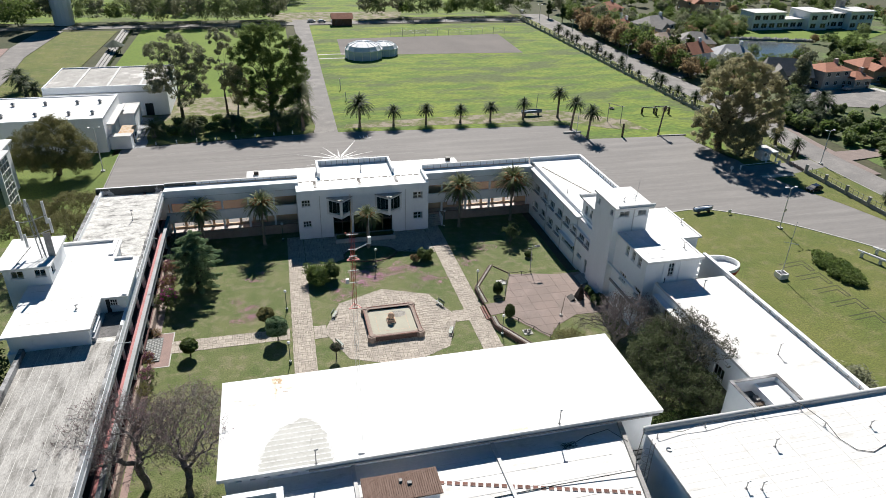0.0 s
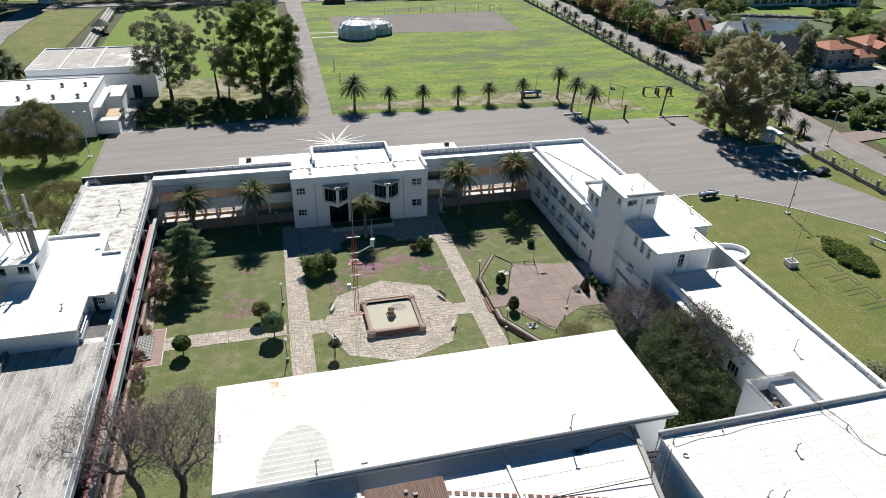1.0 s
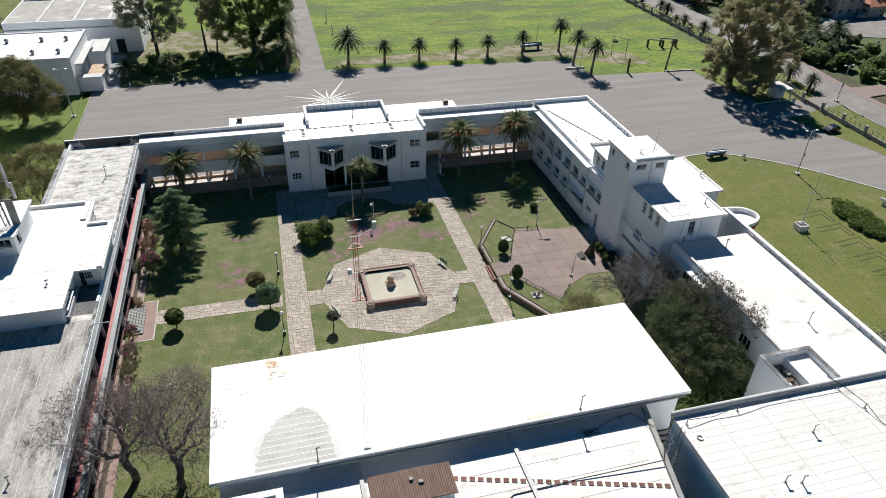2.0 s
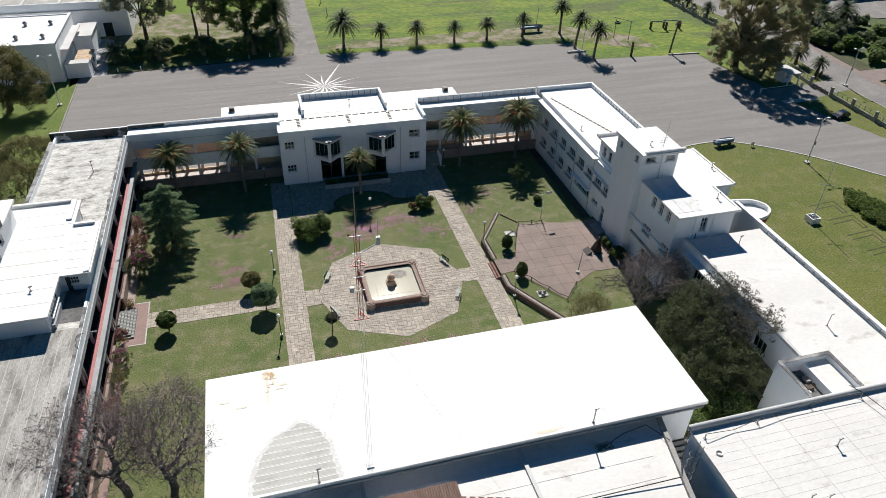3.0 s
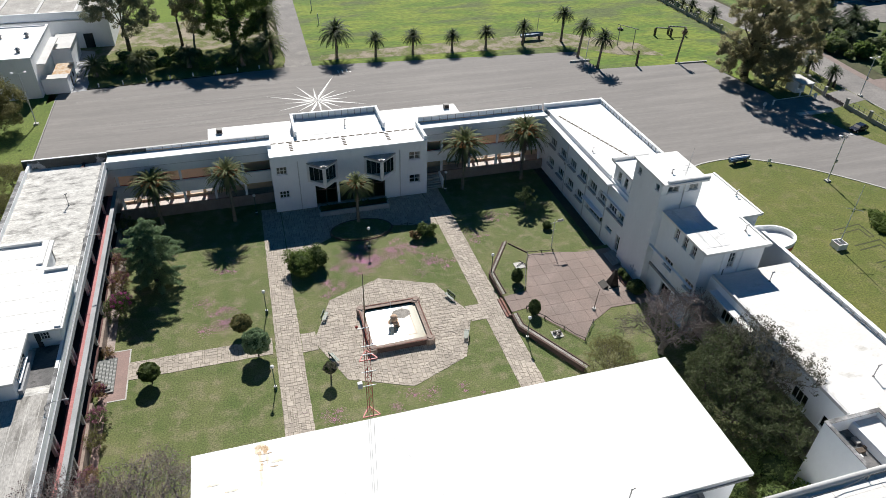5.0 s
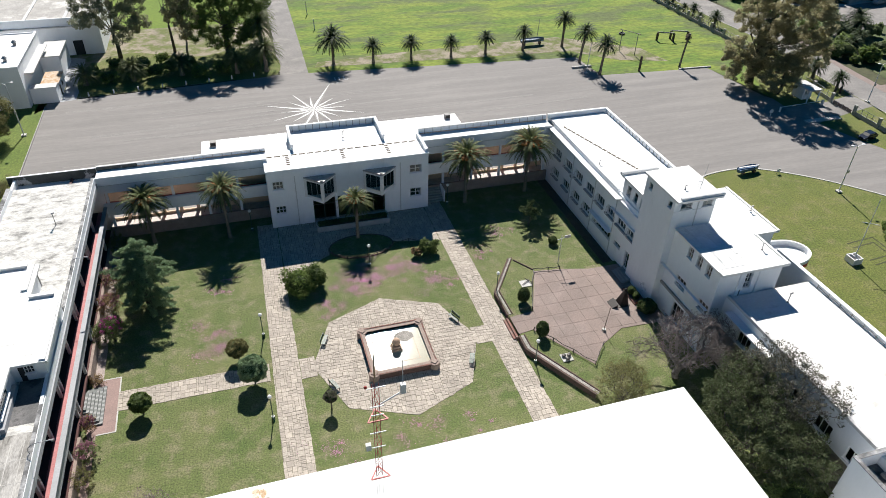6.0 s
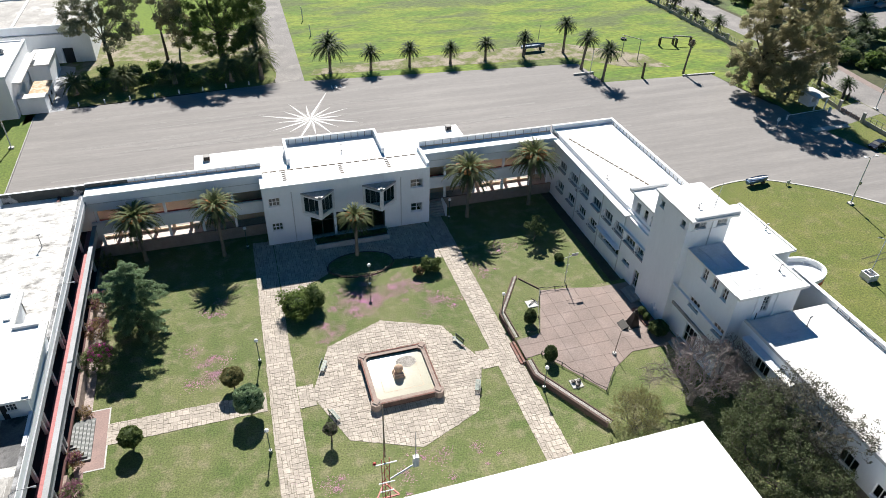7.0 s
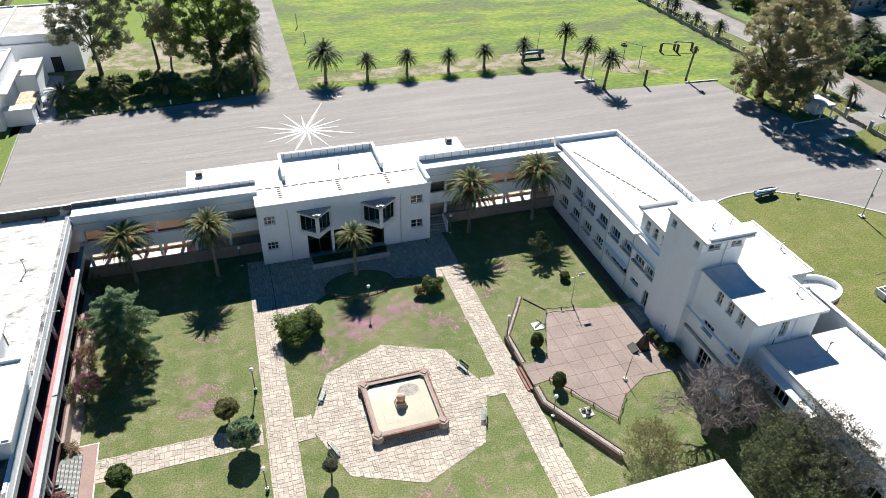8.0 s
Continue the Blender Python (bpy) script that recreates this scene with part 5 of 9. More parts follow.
def palm_crown(name, seed, fronds, length, leaf, droop=1.0, lift=(-25, 80), width=0.42):
    """Arching fronds, each with a row of narrow leaflets on both sides."""
    rng = random.Random(seed)
    v, f = [], []
    for i in range(fronds):
        yaw = i * 2.39996 + rng.uniform(-0.2, 0.2)
        k = (i + 0.5) / fronds
        el = radians(lift[1] - (lift[1] - lift[0]) * k ** 0.8 + rng.uniform(-7, 7))
        ln = length * rng.uniform(0.86, 1.08) * (0.72 + 0.28 * min(1, k * 2.2))
        steps, p = 9, Vector((0, 0, 0))
        side = Vector((-math.sin(yaw), math.cos(yaw), 0))
        pts, ups = [], []
        for s in range(steps + 1):
            bend = el - droop * (s / steps) ** 1.5 * (1.05 if el > 0 else 0.7)
            d = Vector((math.cos(bend) * math.cos(yaw), math.cos(bend) * math.sin(yaw), math.sin(bend)))
            pts.append(p.copy())
            ups.append((d, side.cross(d) * -1))
            p = p + d * ln / steps
        for s in range(steps):
            a, b = pts[s], pts[s + 1]
            n = len(v)
            w = 0.05 * (1 - s / steps) + 0.012
            v += [a + side * w, a - side * w, b - side * w, b + side * w]
            f.append((n, n + 1, n + 2, n + 3))
            for h in (0.0, 0.25, 0.5, 0.75):
                q = a.lerp(b, h)
                u = (s + h) / steps
                if u < 0.08:
                    continue
                d, up = ups[s]
                ll = width * length * 0.42 * math.sin(math.pi * min(1, 0.18 + u * 0.82)) ** 0.7
                for sg in (1, -1):
                    tip = q + side * sg * ll * 0.8 + d * ll * 0.62 - Vector((0, 0, ll * rng.uniform(0.1, 0.45))) + up * ll * 0.18
                    n = len(v)
                    e = d * 0.034 * length / 3
                    v += [q - e, q + e, tip]
                    f.append((n, n + 1, n + 2))
    me = bpy.data.meshes.new(name)
    me.from_pydata([tuple(p) for p in v], [], f)
    me.materials.append(leaf)
    me.update()
    return me


CROWN = palm_crown("palm_crown", 3, 92, 4.1, PALM_LEAF, 1.45, (-22, 84), width=0.25)
CROWN_DARK = palm_crown("palm_crown_dark", 5, 84, 3.9, PALM_DARK, 1.35, (-30, 82), width=0.32)
SKIRT = palm_crown("palm_skirt", 8, 44, 3.0, PALM_DRY, 0.6, (-80, -22), 0.26)
bm = bmesh.new()
for i in range(14):
    a = i * 2.4
    tube(bm, [(0.1 * math.cos(a), 0.1 * math.sin(a), 0.1), (0.55 * math.cos(a), 0.55 * math.sin(a), 0.42), (1.0 * math.cos(a), 1.0 * math.sin(a), 0.25)], [0.05, 0.06, 0.16], 5)
STALKS = mesh_of("fruit_stalk", bm, ORANGE)


def palm(x, y, top, s=1.0, crown=None, stalks=True, skirt=True, r=0.34, label="tall date palm with arching green fronds", group="", lean=(0, 0), z0=0.0):
    p = thing("palm_tree", label, "palm tree", group, at=(x, y, z0))
    h = max(0.5, top - 2.4 * s)
    bm = bmesh.new()
    n = max(6, int(h / 0.28))
    pts = [(lean[0] * (i / n) ** 1.3, lean[1] * (i / n) ** 1.3, h * i / n - 0.1 * (i == 0)) for i in range(n + 1)]
    tube(bm, pts, [r * (1.35 - 0.35 * min(1, i / n * 4)) * (1.0 + 0.12 * (i % 2)) * (1 + 0.3 * max(0, i / n - 0.85) / 0.15) for i in range(n + 1)], 9)
    part("trunk", bm, PALM_BARK, p)
    for nm, me, on in (("crown", crown or CROWN, True), ("dry_skirt", SKIRT, skirt), ("fruit_stalk", STALKS, stalks)):
        if on:
            o = part(nm, me, None, p)
            k = 1.75 * s if nm == "fruit_stalk" else s
            o.location, o.scale, o.rotation_euler = (lean[0], lean[1], h), (k, k, k), (0, 0, x * 1.7 + y)
    return p


def dome(seed, count, centre, radii, low=-0.3, inner=0.25):
    """Points scattered in a rounded crown."""
    rng = np.random.default_rng(seed)
    d = rng.normal(size=(count * 4, 3))
    d /= np.linalg.norm(d, axis=1)[:, None]
    d = d[d[:, 2] > low][:count]
    lump = np.array([0.86 + 0.34 * noise.noise(Vector(q) * 1.8 + Vector((seed, 0, 0))) for q in d])
    return d * (rng.uniform(inner, 1.0, len(d)) ** 0.6 * lump)[:, None] * np.array(radii) + np.array(centre)


def grow(targets, starts, seed, step=0.42, kill=0.75, reach=5.0, rounds=90, wander=0.25):
    """Limbs that grow towards the targets and fork on the way: nodes and the parent of each."""
    rng = np.random.default_rng(seed)
    nodes, parent = [], []
    for line in starts:
        for k, q in enumerate(line):
            parent.append(len(nodes) - 1 if k else -1)
            nodes.append(np.array(q, float))
    near, gap = np.zeros(len(targets), int), np.full(len(targets), 1e9)
    fresh, alive = range(len(nodes)), np.ones(len(targets), bool)
    for _ in range(rounds):
        for k in fresh:
            d = np.linalg.norm(targets - nodes[k], axis=1)
            better = d < gap
            near[better], gap[better] = k, d[better]
        alive &= gap > kill
        pull = {}
        for t in np.nonzero(alive & (gap < reach))[0]:
            pull.setdefault(near[t], []).append((targets[t] - nodes[near[t]]) / gap[t])
        first = len(nodes)
        for k, ways in pull.items():
            w = np.mean(ways, axis=0) + rng.normal(size=3) * wander
            parent.append(k)
            nodes.append(nodes[k] + w / max(1e-6, np.linalg.norm(w)) * step)
        fresh = range(first, len(nodes))
        if not pull:
            break
    return np.array(nodes), parent


def wood_mesh(name, nodes, parent, tip, power, mat, seed, twigs=0, twig=0.6, most=0.5):
    """Tapered limbs along grown nodes, with fine twigs at the ends. Returns the mesh and the ends."""
    rng = np.random.default_rng(seed)
    n = len(nodes)
    load, kids = np.zeros(n), np.zeros(n, int)
    for k in range(n - 1, -1, -1):
        load[k] = max(load[k], tip ** power)
        if parent[k] >= 0:
            load[parent[k]] += load[k]
            kids[parent[k]] += 1
    rad = np.minimum(load ** (1 / power), most)
    v, f = [], []

    def limb(p, q, r0, r1, sides):
        d = Vector(q - p)
        if d.length < 1e-5:
            return
        d.normalize()
        u = d.orthogonal().normalized()
        w = d.cross(u)
        base = len(v)
        for c, r in ((p, r0), (q, r1)):
            for k in range(sides):
                a = k * math.tau / sides
                v.append(tuple(Vector(c) + (u * math.cos(a) + w * math.sin(a)) * r))
        for k in range(sides):
            f.append((base + k, base + (k + 1) % sides, base + sides + (k + 1) % sides, base + sides + k))

    for k in range(n):
        if parent[k] >= 0:
            r = rad[k]
            limb(nodes[parent[k]], nodes[k], min(rad[parent[k]], r * 1.5), r, 7 if r > 0.12 else 5 if r > 0.05 else 3)
    ends = [k for k in range(n) if rad[k] < tip * 1.9]
    tips = []
    for k in [e for e in ends for _ in range(twigs)]:
        way = nodes[k] - nodes[parent[k]] if parent[k] >= 0 else np.array((0, 0, 1.0))
        way = way / np.linalg.norm(way) + rng.normal(size=3) * 0.7
        p = nodes[k]
        for r in (tip * 0.8, tip * 0.55):
            q = p + way / np.linalg.norm(way) * twig * rng.uniform(0.35, 0.75)
            limb(p, q, r, r * 0.7, 3)
            way, p = way + rng.normal(size=3) * 0.5 + np.array((0, 0, 0.2)), q
        tips.append(p)
    me = bpy.data.meshes.new(name)
    me.from_pydata(v, [], f)
    me.materials.append(mat)
    me.update()
    return me, np.array(tips if twigs else nodes[ends])


def grown_tree(name, label, at, targets, starts, seed, bark, leaf, per, size, blob=0.4, tip=0.02, power=2.4, twigs=2, twig=0.6, category="tree", step=0.42, kill=0.75, share=1.0, wander=0.25, most=0.5, loose=False, group=""):
    t = thing(name, label, category, group, at=at)
    nodes, parent = grow(np.asarray(targets, float), starts, seed, step, kill, wander=wander)
    wood, ends = wood_mesh("trunk", nodes, parent, tip, power, bark, seed, twigs, twig, most)
    part("trunk", wood, None, t)
    ends = ends[np.random.default_rng(seed).random(len(ends)) < share]
    part("leaves", leaf_mesh("leaves", foliage(ends, blob, per, seed, 0.85)[:, : 3 if loose else 6], size, leaf, seed), leaf, t)
    return t


def bush(name, label, at, rx, rz, leaf, seed, count=24, per=110, size=0.15, stem=0.0, category="bush", group="", ragged=0.3, flowers=None):
    b = thing(name, label, category, group, at=at)
    rng = np.random.default_rng(seed)
    cs = clumps(seed, count, rx * (1 - ragged * 0.4), rx * (1 - ragged * 0.4), rz * 0.8, stem + rz, 0.55 if ragged < 0.2 else 0.3, -0.9)
    spots = foliage(cs, rx * 0.36, per, seed, 0.9)
    if ragged <= 0.2:
        d = rng.normal(size=(count * per, 3))
        d /= np.linalg.norm(d, axis=1)[:, None]
        lump = np.array([0.90 + 0.22 * noise.noise(Vector(q) * 2.3 + Vector((seed, 0, 0))) for q in d])
        spots = np.hstack((d * (rng.uniform(0.84, 1.0, count * per) * lump)[:, None] * np.array((rx, rx, rz)) + np.array((0, 0, stem + rz)), d * 0.8))
    part("crown", leaf_mesh("crown", spots, size, leaf, seed), leaf, b)
    # added dark ball, stands in for the shade inside the leaves
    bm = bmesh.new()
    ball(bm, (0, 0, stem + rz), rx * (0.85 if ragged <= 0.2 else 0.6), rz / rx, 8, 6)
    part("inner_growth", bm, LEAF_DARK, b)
    if stem:
        part("stem", tube(bmesh.new(), [(0, 0, -0.05), (0.03, 0.02, stem * 0.6), (0, 0, stem + rz * 0.6)], [0.10, 0.08, 0.06], 6), BARK, b)
    if flowers:
        part("blossom", leaf_mesh("blossom", foliage(cs[::2], rx * 0.45, 80, seed + 1, 0.9), size * 0.8, flowers, seed), flowers, b, kind="stuff")
    return b


# ---- courtyard paving ----
def clip(poly, rect):
    """The part of a convex outline inside a rectangle."""
    for axis, sign, lim in ((0, 1, rect[0]), (0, -1, -rect[1]), (1, 1, rect[2]), (1, -1, -rect[3])):
        out = []
        for i, p in enumerate(poly):
            q = poly[(i + 1) % len(poly)]
            dp, dq = sign * p[axis] - lim, sign * q[axis] - lim
            if dp >= 0:
                out.append(p)
            if (dp >= 0) != (dq >= 0):
                k = dp / (dp - dq)
                out.append((p[0] + (q[0] - p[0]) * k, p[1] + (q[1] - p[1]) * k))
        poly = out
        if len(poly) < 3:
            return []
    return poly


def area(poly):
    return 0.5 * sum(p[0] * q[1] - q[0] * p[1] for p, q in zip(poly, poly[1:] + poly[:1]))


def flags(outline, seed, cell=0.235, gap=0.042):
    """Flagstones of mixed sizes, fitted into one another, that fill a convex outline."""
    rng = random.Random(seed)
    x0, y0 = min(p[0] for p in outline), min(p[1] for p in outline)
    nx, ny = int((max(p[0] for p in outline) - x0) / cell) + 1, int((max(p[1] for p in outline) - y0) / cell) + 1
    taken, stones = set(), []
    for j in range(ny):
        for i in range(nx):
            if (i, j) in taken:
                continue
            w, h = rng.choice(((2, 2), (3, 2), (2, 3), (3, 2), (2, 2), (1, 2), (2, 1), (3, 3), (2, 3)))
            while any((i + a, j) in taken for a in range(w)):
                w -= 1
            taken |= {(i + a, j + b) for a in range(w) for b in range(h)}
            p = clip(outline, (x0 + i * cell + gap / 2, x0 + (i + w) * cell - gap / 2, y0 + j * cell + gap / 2, y0 + (j + h) * cell - gap / 2))
            if len(p) >= 3 and area(p) > 0.03:
                stones.append([(u + 0.09 * noise.noise((u * 1.3, v * 1.3, seed)) + rng.uniform(-0.015, 0.015), v + 0.09 * noise.noise((u * 1.3, v * 1.3, seed + 9)) + rng.uniform(-0.015, 0.015)) for u, v in p])
    return stones


OC = (13.87, 81.15)
octagon = [(OC[0] + 9.85 * math.cos(k * math.pi / 4), OC[1] + 9.85 * math.sin(k * math.pi / 4)) for k in range(8)]
FTN = (10.1, 17.65, 77.3, 84.95)
PATHS = [octagon,
         [(-0.95, 44.0), (2.25, 44.0), (2.85, 111.5), (0.10, 111.5)],
         [(25.3, 44.0), (28.3, 44.0), (27.9, 111.4), (25.15, 111.4)],
         [(-16.6, 80.3), (-0.75, 80.35), (-0.7, 83.0), (-16.6, 83.05)],
         [(2.62, 79.7), (4.4, 79.7), (4.4, 82.85), (2.66, 82.85)],
         [(23.3, 79.8), (25.2, 79.8), (25.2, 82.7), (23.3, 82.7)],
         [(2.87, 98.0), (9.3, 101.9), (9.3, 111.5), (2.95, 111.5)], [(9.3, 102.5), (18.2, 102.9), (18.2, 111.5), (9.3, 111.5)], [(18.2, 102.9), (25.1, 101.3), (25.1, 111.5), (18.2, 111.5)]]
stones = []
basin = [(FTN[0], FTN[2]), (FTN[1], FTN[2]), (FTN[1], FTN[3]), (FTN[0], FTN[3])]
for i in range(4):
    edge = [basin[i], *[octagon[(5 + 2 * i + k) % 8] for k in range(3)], basin[(i + 1) % 4]]
    if i % 2:
        stones += [[(y, x) for x, y in p][::-1] for p in flags([(y, x) for x, y in edge][::-1], 40 + i)]
    else:
        stones += flags(edge, 40 + i)
for i, p in enumerate(PATHS[1:]):
    stones += flags(p, 21 + i)
bm = bmesh.new()
for i, p in enumerate(PATHS):
    sheet(p, 0.008 + 0.001 * i, bm)
paving = structure("pavement", bm, JOINT, "courtyard paths of pale irregular stone slabs", "paving")

# ---- fountain ----
fo = thing("fountain", "square brick fountain basin with pale floor and ball pedestal", "fountain")
x0, x1, y0, y1 = FTN
part("basin_floor", boxes((x0 + 0.5, x1 - 0.5, y0 + 0.5, y1 - 0.5, 0.02, 0.54)), POOL, fo)
for r in ((x0 + 0.5, x1 - 0.5, y0, y0 + 0.5), (x0 + 0.5, x1 - 0.5, y1 - 0.5, y1), (x0, x0 + 0.5, y0 + 0.5, y1 - 0.5), (x1 - 0.5, x1, y0 + 0.5, y1 - 0.5)):
    part("basin_wall", boxes((*r, 0.02, 0.78)), DARK_BRICK, fo)
    inner = (max(r[0], x0 + 0.5 - 0.02) if r[0] > x0 else r[0], r[1], r[2], r[3])
    part("lining", boxes((max(r[0], x0 + 0.48), min(r[1], x1 - 0.48), max(r[2], y0 + 0.48), min(r[3], y1 - 0.48), 0.54, 0.76)), PEBBLE_STONE, fo)
    part("coping", pieces((r[0] - 0.04 * (r[1] - r[0] < 1), r[1] + 0.04 * (r[1] - r[0] < 1), r[2] - 0.04 * (r[3] - r[2] < 1), r[3] + 0.04 * (r[3] - r[2] < 1), 0.78, 0.84)), PEBBLE_STONE, fo)
    thin = r[1] - r[0] < 1
    part("brick_edge", boxes(((r[0] - 0.06 if r[0] < 12 else r[1] - 0.1) if thin else r[0], (r[0] + 0.1 if r[0] < 12 else r[1] + 0.06) if thin else r[1], r[2] if thin else (r[2] - 0.06 if r[2] < 80 else r[3] - 0.1), r[3] if thin else (r[2] + 0.1 if r[2] < 80 else r[3] + 0.06), 0.84, 0.90)), BRICK, fo)
for cx, cy in ((x0 + 0.3, y0 + 0.3), (x1 - 0.3, y0 + 0.3), (x0 + 0.3, y1 - 0.3), (x1 - 0.3, y1 - 0.3)):
    part("corner_pier", prism([(cx + 0.62 * math.cos(math.pi / 8 + k * math.pi / 4), cy + 0.62 * math.sin(math.pi / 8 + k * math.pi / 4)) for k in range(8)], 0.02, 0.87), PEBBLE_STONE, fo)
    part("pier_cap", prism([(cx + 0.42 * math.cos(k * math.pi / 2), cy + 0.42 * math.sin(k * math.pi / 2)) for k in range(4)], 0.87, 0.97), PEBBLE_STONE, fo)
bm = bmesh.new()
for a, b, c, d in ((11.6, 16.1, 78.9, 78.96), (11.6, 16.1, 83.2, 83.26), (11.6, 11.66, 78.96, 83.2), (16.04, 16.1, 78.96, 83.2)):
    box(bm, a, b, c, d, 0.54, 0.546)
part("floor_line", bm, SANDSTONE, fo, "faint square line on the basin floor")
rng = random.Random(4)
blob = [(15.0 + (1.25 + 0.35 * rng.random()) * math.cos(k * math.tau / 14) * 0.9, 82.9 + (1.0 + 0.3 * rng.random()) * math.sin(k * math.tau / 14) * 0.75) for k in range(14)]
part("wet_stain", sheet(blob, 0.548), PEBBLE, fo, "dark wet stain on the basin floor")
bm = bmesh.new()
cx, cy = 13.75, 81.2
prism([(cx - 0.62, cy - 0.62), (cx + 0.62, cy - 0.62), (cx + 0.62, cy + 0.62), (cx - 0.62, cy + 0.62)], 0.42, 0.78, bm)
prism([(cx - 0.5, cy - 0.5), (cx + 0.5, cy - 0.5), (cx + 0.5, cy + 0.5), (cx - 0.5, cy + 0.5)], 0.78, 1.05, bm)
part("pedestal", bm, SANDSTONE, fo)
part("stone_ball", ball(bmesh.new(), (cx, cy, 1.5), 0.5, 1.0, 16, 10), SANDSTONE, fo, smooth=True)

# ---- benches ----
be = thing("garden_bench", "green-painted slatted garden bench on iron legs", "bench", "benches round the fountain")
for i in range(4):
    part("seat_slat", boxes((-0.95, 0.95, -0.30 + i * 0.14, -0.19 + i * 0.14, 0.43, 0.47)), GREEN_PAINT, be)
for i in range(3):
    part("back_slat", boxes((-0.95, 0.95, 0.28 + i * 0.03, 0.32 + i * 0.03, 0.55 + i * 0.15, 0.66 + i * 0.15)), GREEN_PAINT, be)
for x in (-0.8, 0.8):
    bm = boxes((x - 0.03, x + 0.03, -0.28, -0.22, 0, 0.43), (x - 0.03, x + 0.03, 0.22, 0.28, 0, 0.43), (x - 0.03, x + 0.03, -0.30, 0.30, 0.38, 0.43), (x - 0.03, x + 0.03, 0.30, 0.35, 0.38, 1.0))
    part("leg_frame", bm, BRONZE, be)
spots = [(5.9, 84.9, 67), (5.9, 77.6, 113), (21.9, 84.7, -67), (21.8, 77.4, -113)]
small = Matrix.Diagonal((0.84, 0.84, 0.9, 1))
be.matrix_basis = pose(spots[0][0], spots[0][1], 0.03, 0, 0, spots[0][2]) @ small
for x, y, a in spots[1:]:
    copy_thing(be, pose(x, y, 0.03, 0, 0, a))

# ---- lamp posts ----
lp = thing("lamp_post", "dark green lamp post with a white globe", "lamp post", "courtyard lamp posts")
part("base", tube(bmesh.new(), [(0, 0, 0), (0, 0, 0.35), (0, 0, 0.5)], [0.2, 0.17, 0.08], 10), GREEN_PAINT, lp)
part("pole", tube(bmesh.new(), [(0, 0, 0.5), (0, 0, 3.1)], [0.06, 0.05], 8), GREEN_PAINT, lp)
part("collar", tube(bmesh.new(), [(0, 0, 3.1), (0, 0, 3.2)], [0.11, 0.13], 8), GREEN_PAINT, lp)
part("globe", ball(bmesh.new(), (0, 0, 3.4), 0.23, 1, 12, 8), LAMP_GLOBE, lp, smooth=True)
part("base_cap", ball(bmesh.new(), (0, 0, 0.42), 0.19, 0.4, 10, 6), LAMP_GLOBE, lp, smooth=True)
spots = [(-0.9, 87.8), (-0.95, 74.9), (28.75, 87.95), (28.8, 75.15), (14.08, 98.0), (-0.6, 110.6), (28.9, 110.4)]
lp.matrix_basis = pose(*spots[0], 0)
for x, y in spots[1:]:
    copy_thing(lp, pose(x, y, 0))

# ---- raised terrace ----
TZ0 = 0.55
terr = [(28.35, 87.6), (28.4, 76.9), (33.1, 68.4), (36.5, 66.5), (47.4, 66.5), (47.4, 89.8), (42.6, 89.6), (32.7, 94.0)]
structure("terrace_lawn", prism(terr, 0.0, TZ0), LAWN, "grassed raised terrace", "terrace")
paved = [(28.5, 79.5), (30.4, 79.8), (35.1, 72.6), (37.4, 75.2), (41.0, 77.2), (47.2, 77.0), (47.2, 89.0), (42.5, 89.0), (38.6, 90.0), (35.0, 90.4), (31.8, 83.0), (28.5, 82.6)]
tp = structure("terrace_paving", prism(paved, TZ0, TZ0 + 0.02), TERRACE_JOINT, "brown concrete slabs of the raised terrace", "paving")
tiles = []
for i in range(11):
    for j in range(10):
        a, c = 28.0 + i * 1.9, 71.6 + j * 2.0
        tiles.append(clip(paved, (a + 0.016, a + 1.884, c + 0.016, c + 1.984)))
rw = thing("retaining_wall", "low brick retaining wall topped with pebbles", "wall")
line = [(32.6, 93.9), (28.35, 87.6), (28.4, 83.0)]
line2 = [(28.4, 79.1), (28.4, 76.9), (33.1, 68.4)]
for ln, wide in ((line, 0.2), (line2, 0.26)):
    part("wall_face", kerb_line(ln, wide, 0, TZ0 + 0.14), DARK_BRICK, rw)
    off = [(x + 0.36, y + 0.10) for x, y in ln]
    part("pebble_strip", kerb_line(off, wide * 1.5, TZ0, TZ0 + 0.06), PEBBLE, rw)
    off = [(x + 0.66, y + 0.2) for x, y in ln]
    part("edging", kerb_line(off, 0.12, TZ0, TZ0 + 0.14), DARK_BRICK, rw)
part("edging", kerb_line([(33.2, 93.5), (35.0, 90.8)], 0.12, TZ0, TZ0 + 0.14), DARK_BRICK, rw)
bm = bmesh.new()
hi = [bm.verts.new(p) for p in ((33.2, 68.35, TZ0), (36.5, 66.5, TZ0), (47.4, 66.5, TZ0))]
lo = [bm.verts.new(p) for p in ((33.3, 66.4, -0.03), (35.9, 63.6, -0.03), (47.4, 63.4, -0.03))]
for k in range(2):
    bm.faces.new((lo[k], lo[k + 1], hi[k + 1], hi[k]))
structure("terrace_bank", bm, LAWN, "grass bank falling from the terrace", "bank")
ts = thing("terrace_steps", "three red brick steps up to the terrace", "steps")
for i in range(3):
    part("step", boxes((27.75 + i * 0.32, 28.6, 79.3, 82.8, 0.01 + i * 0.18, 0.01 + (i + 1) * 0.18)), BRICK, ts)
for nm, y, x in (("glazed door steps", 86.4, 45.3), ("glazed door steps", 76.1, 45.9)):
    es = thing("door_steps", "grey concrete steps to a glazed door", "steps")
    for i in range(3):
        part("step", boxes((x + i * 0.4, 46.9 if x < 45.5 else 47.5, y - 1.4, y + 1.4, TZ0, TZ0 + 0.15 * (i + 1))), CONCRETE, es)
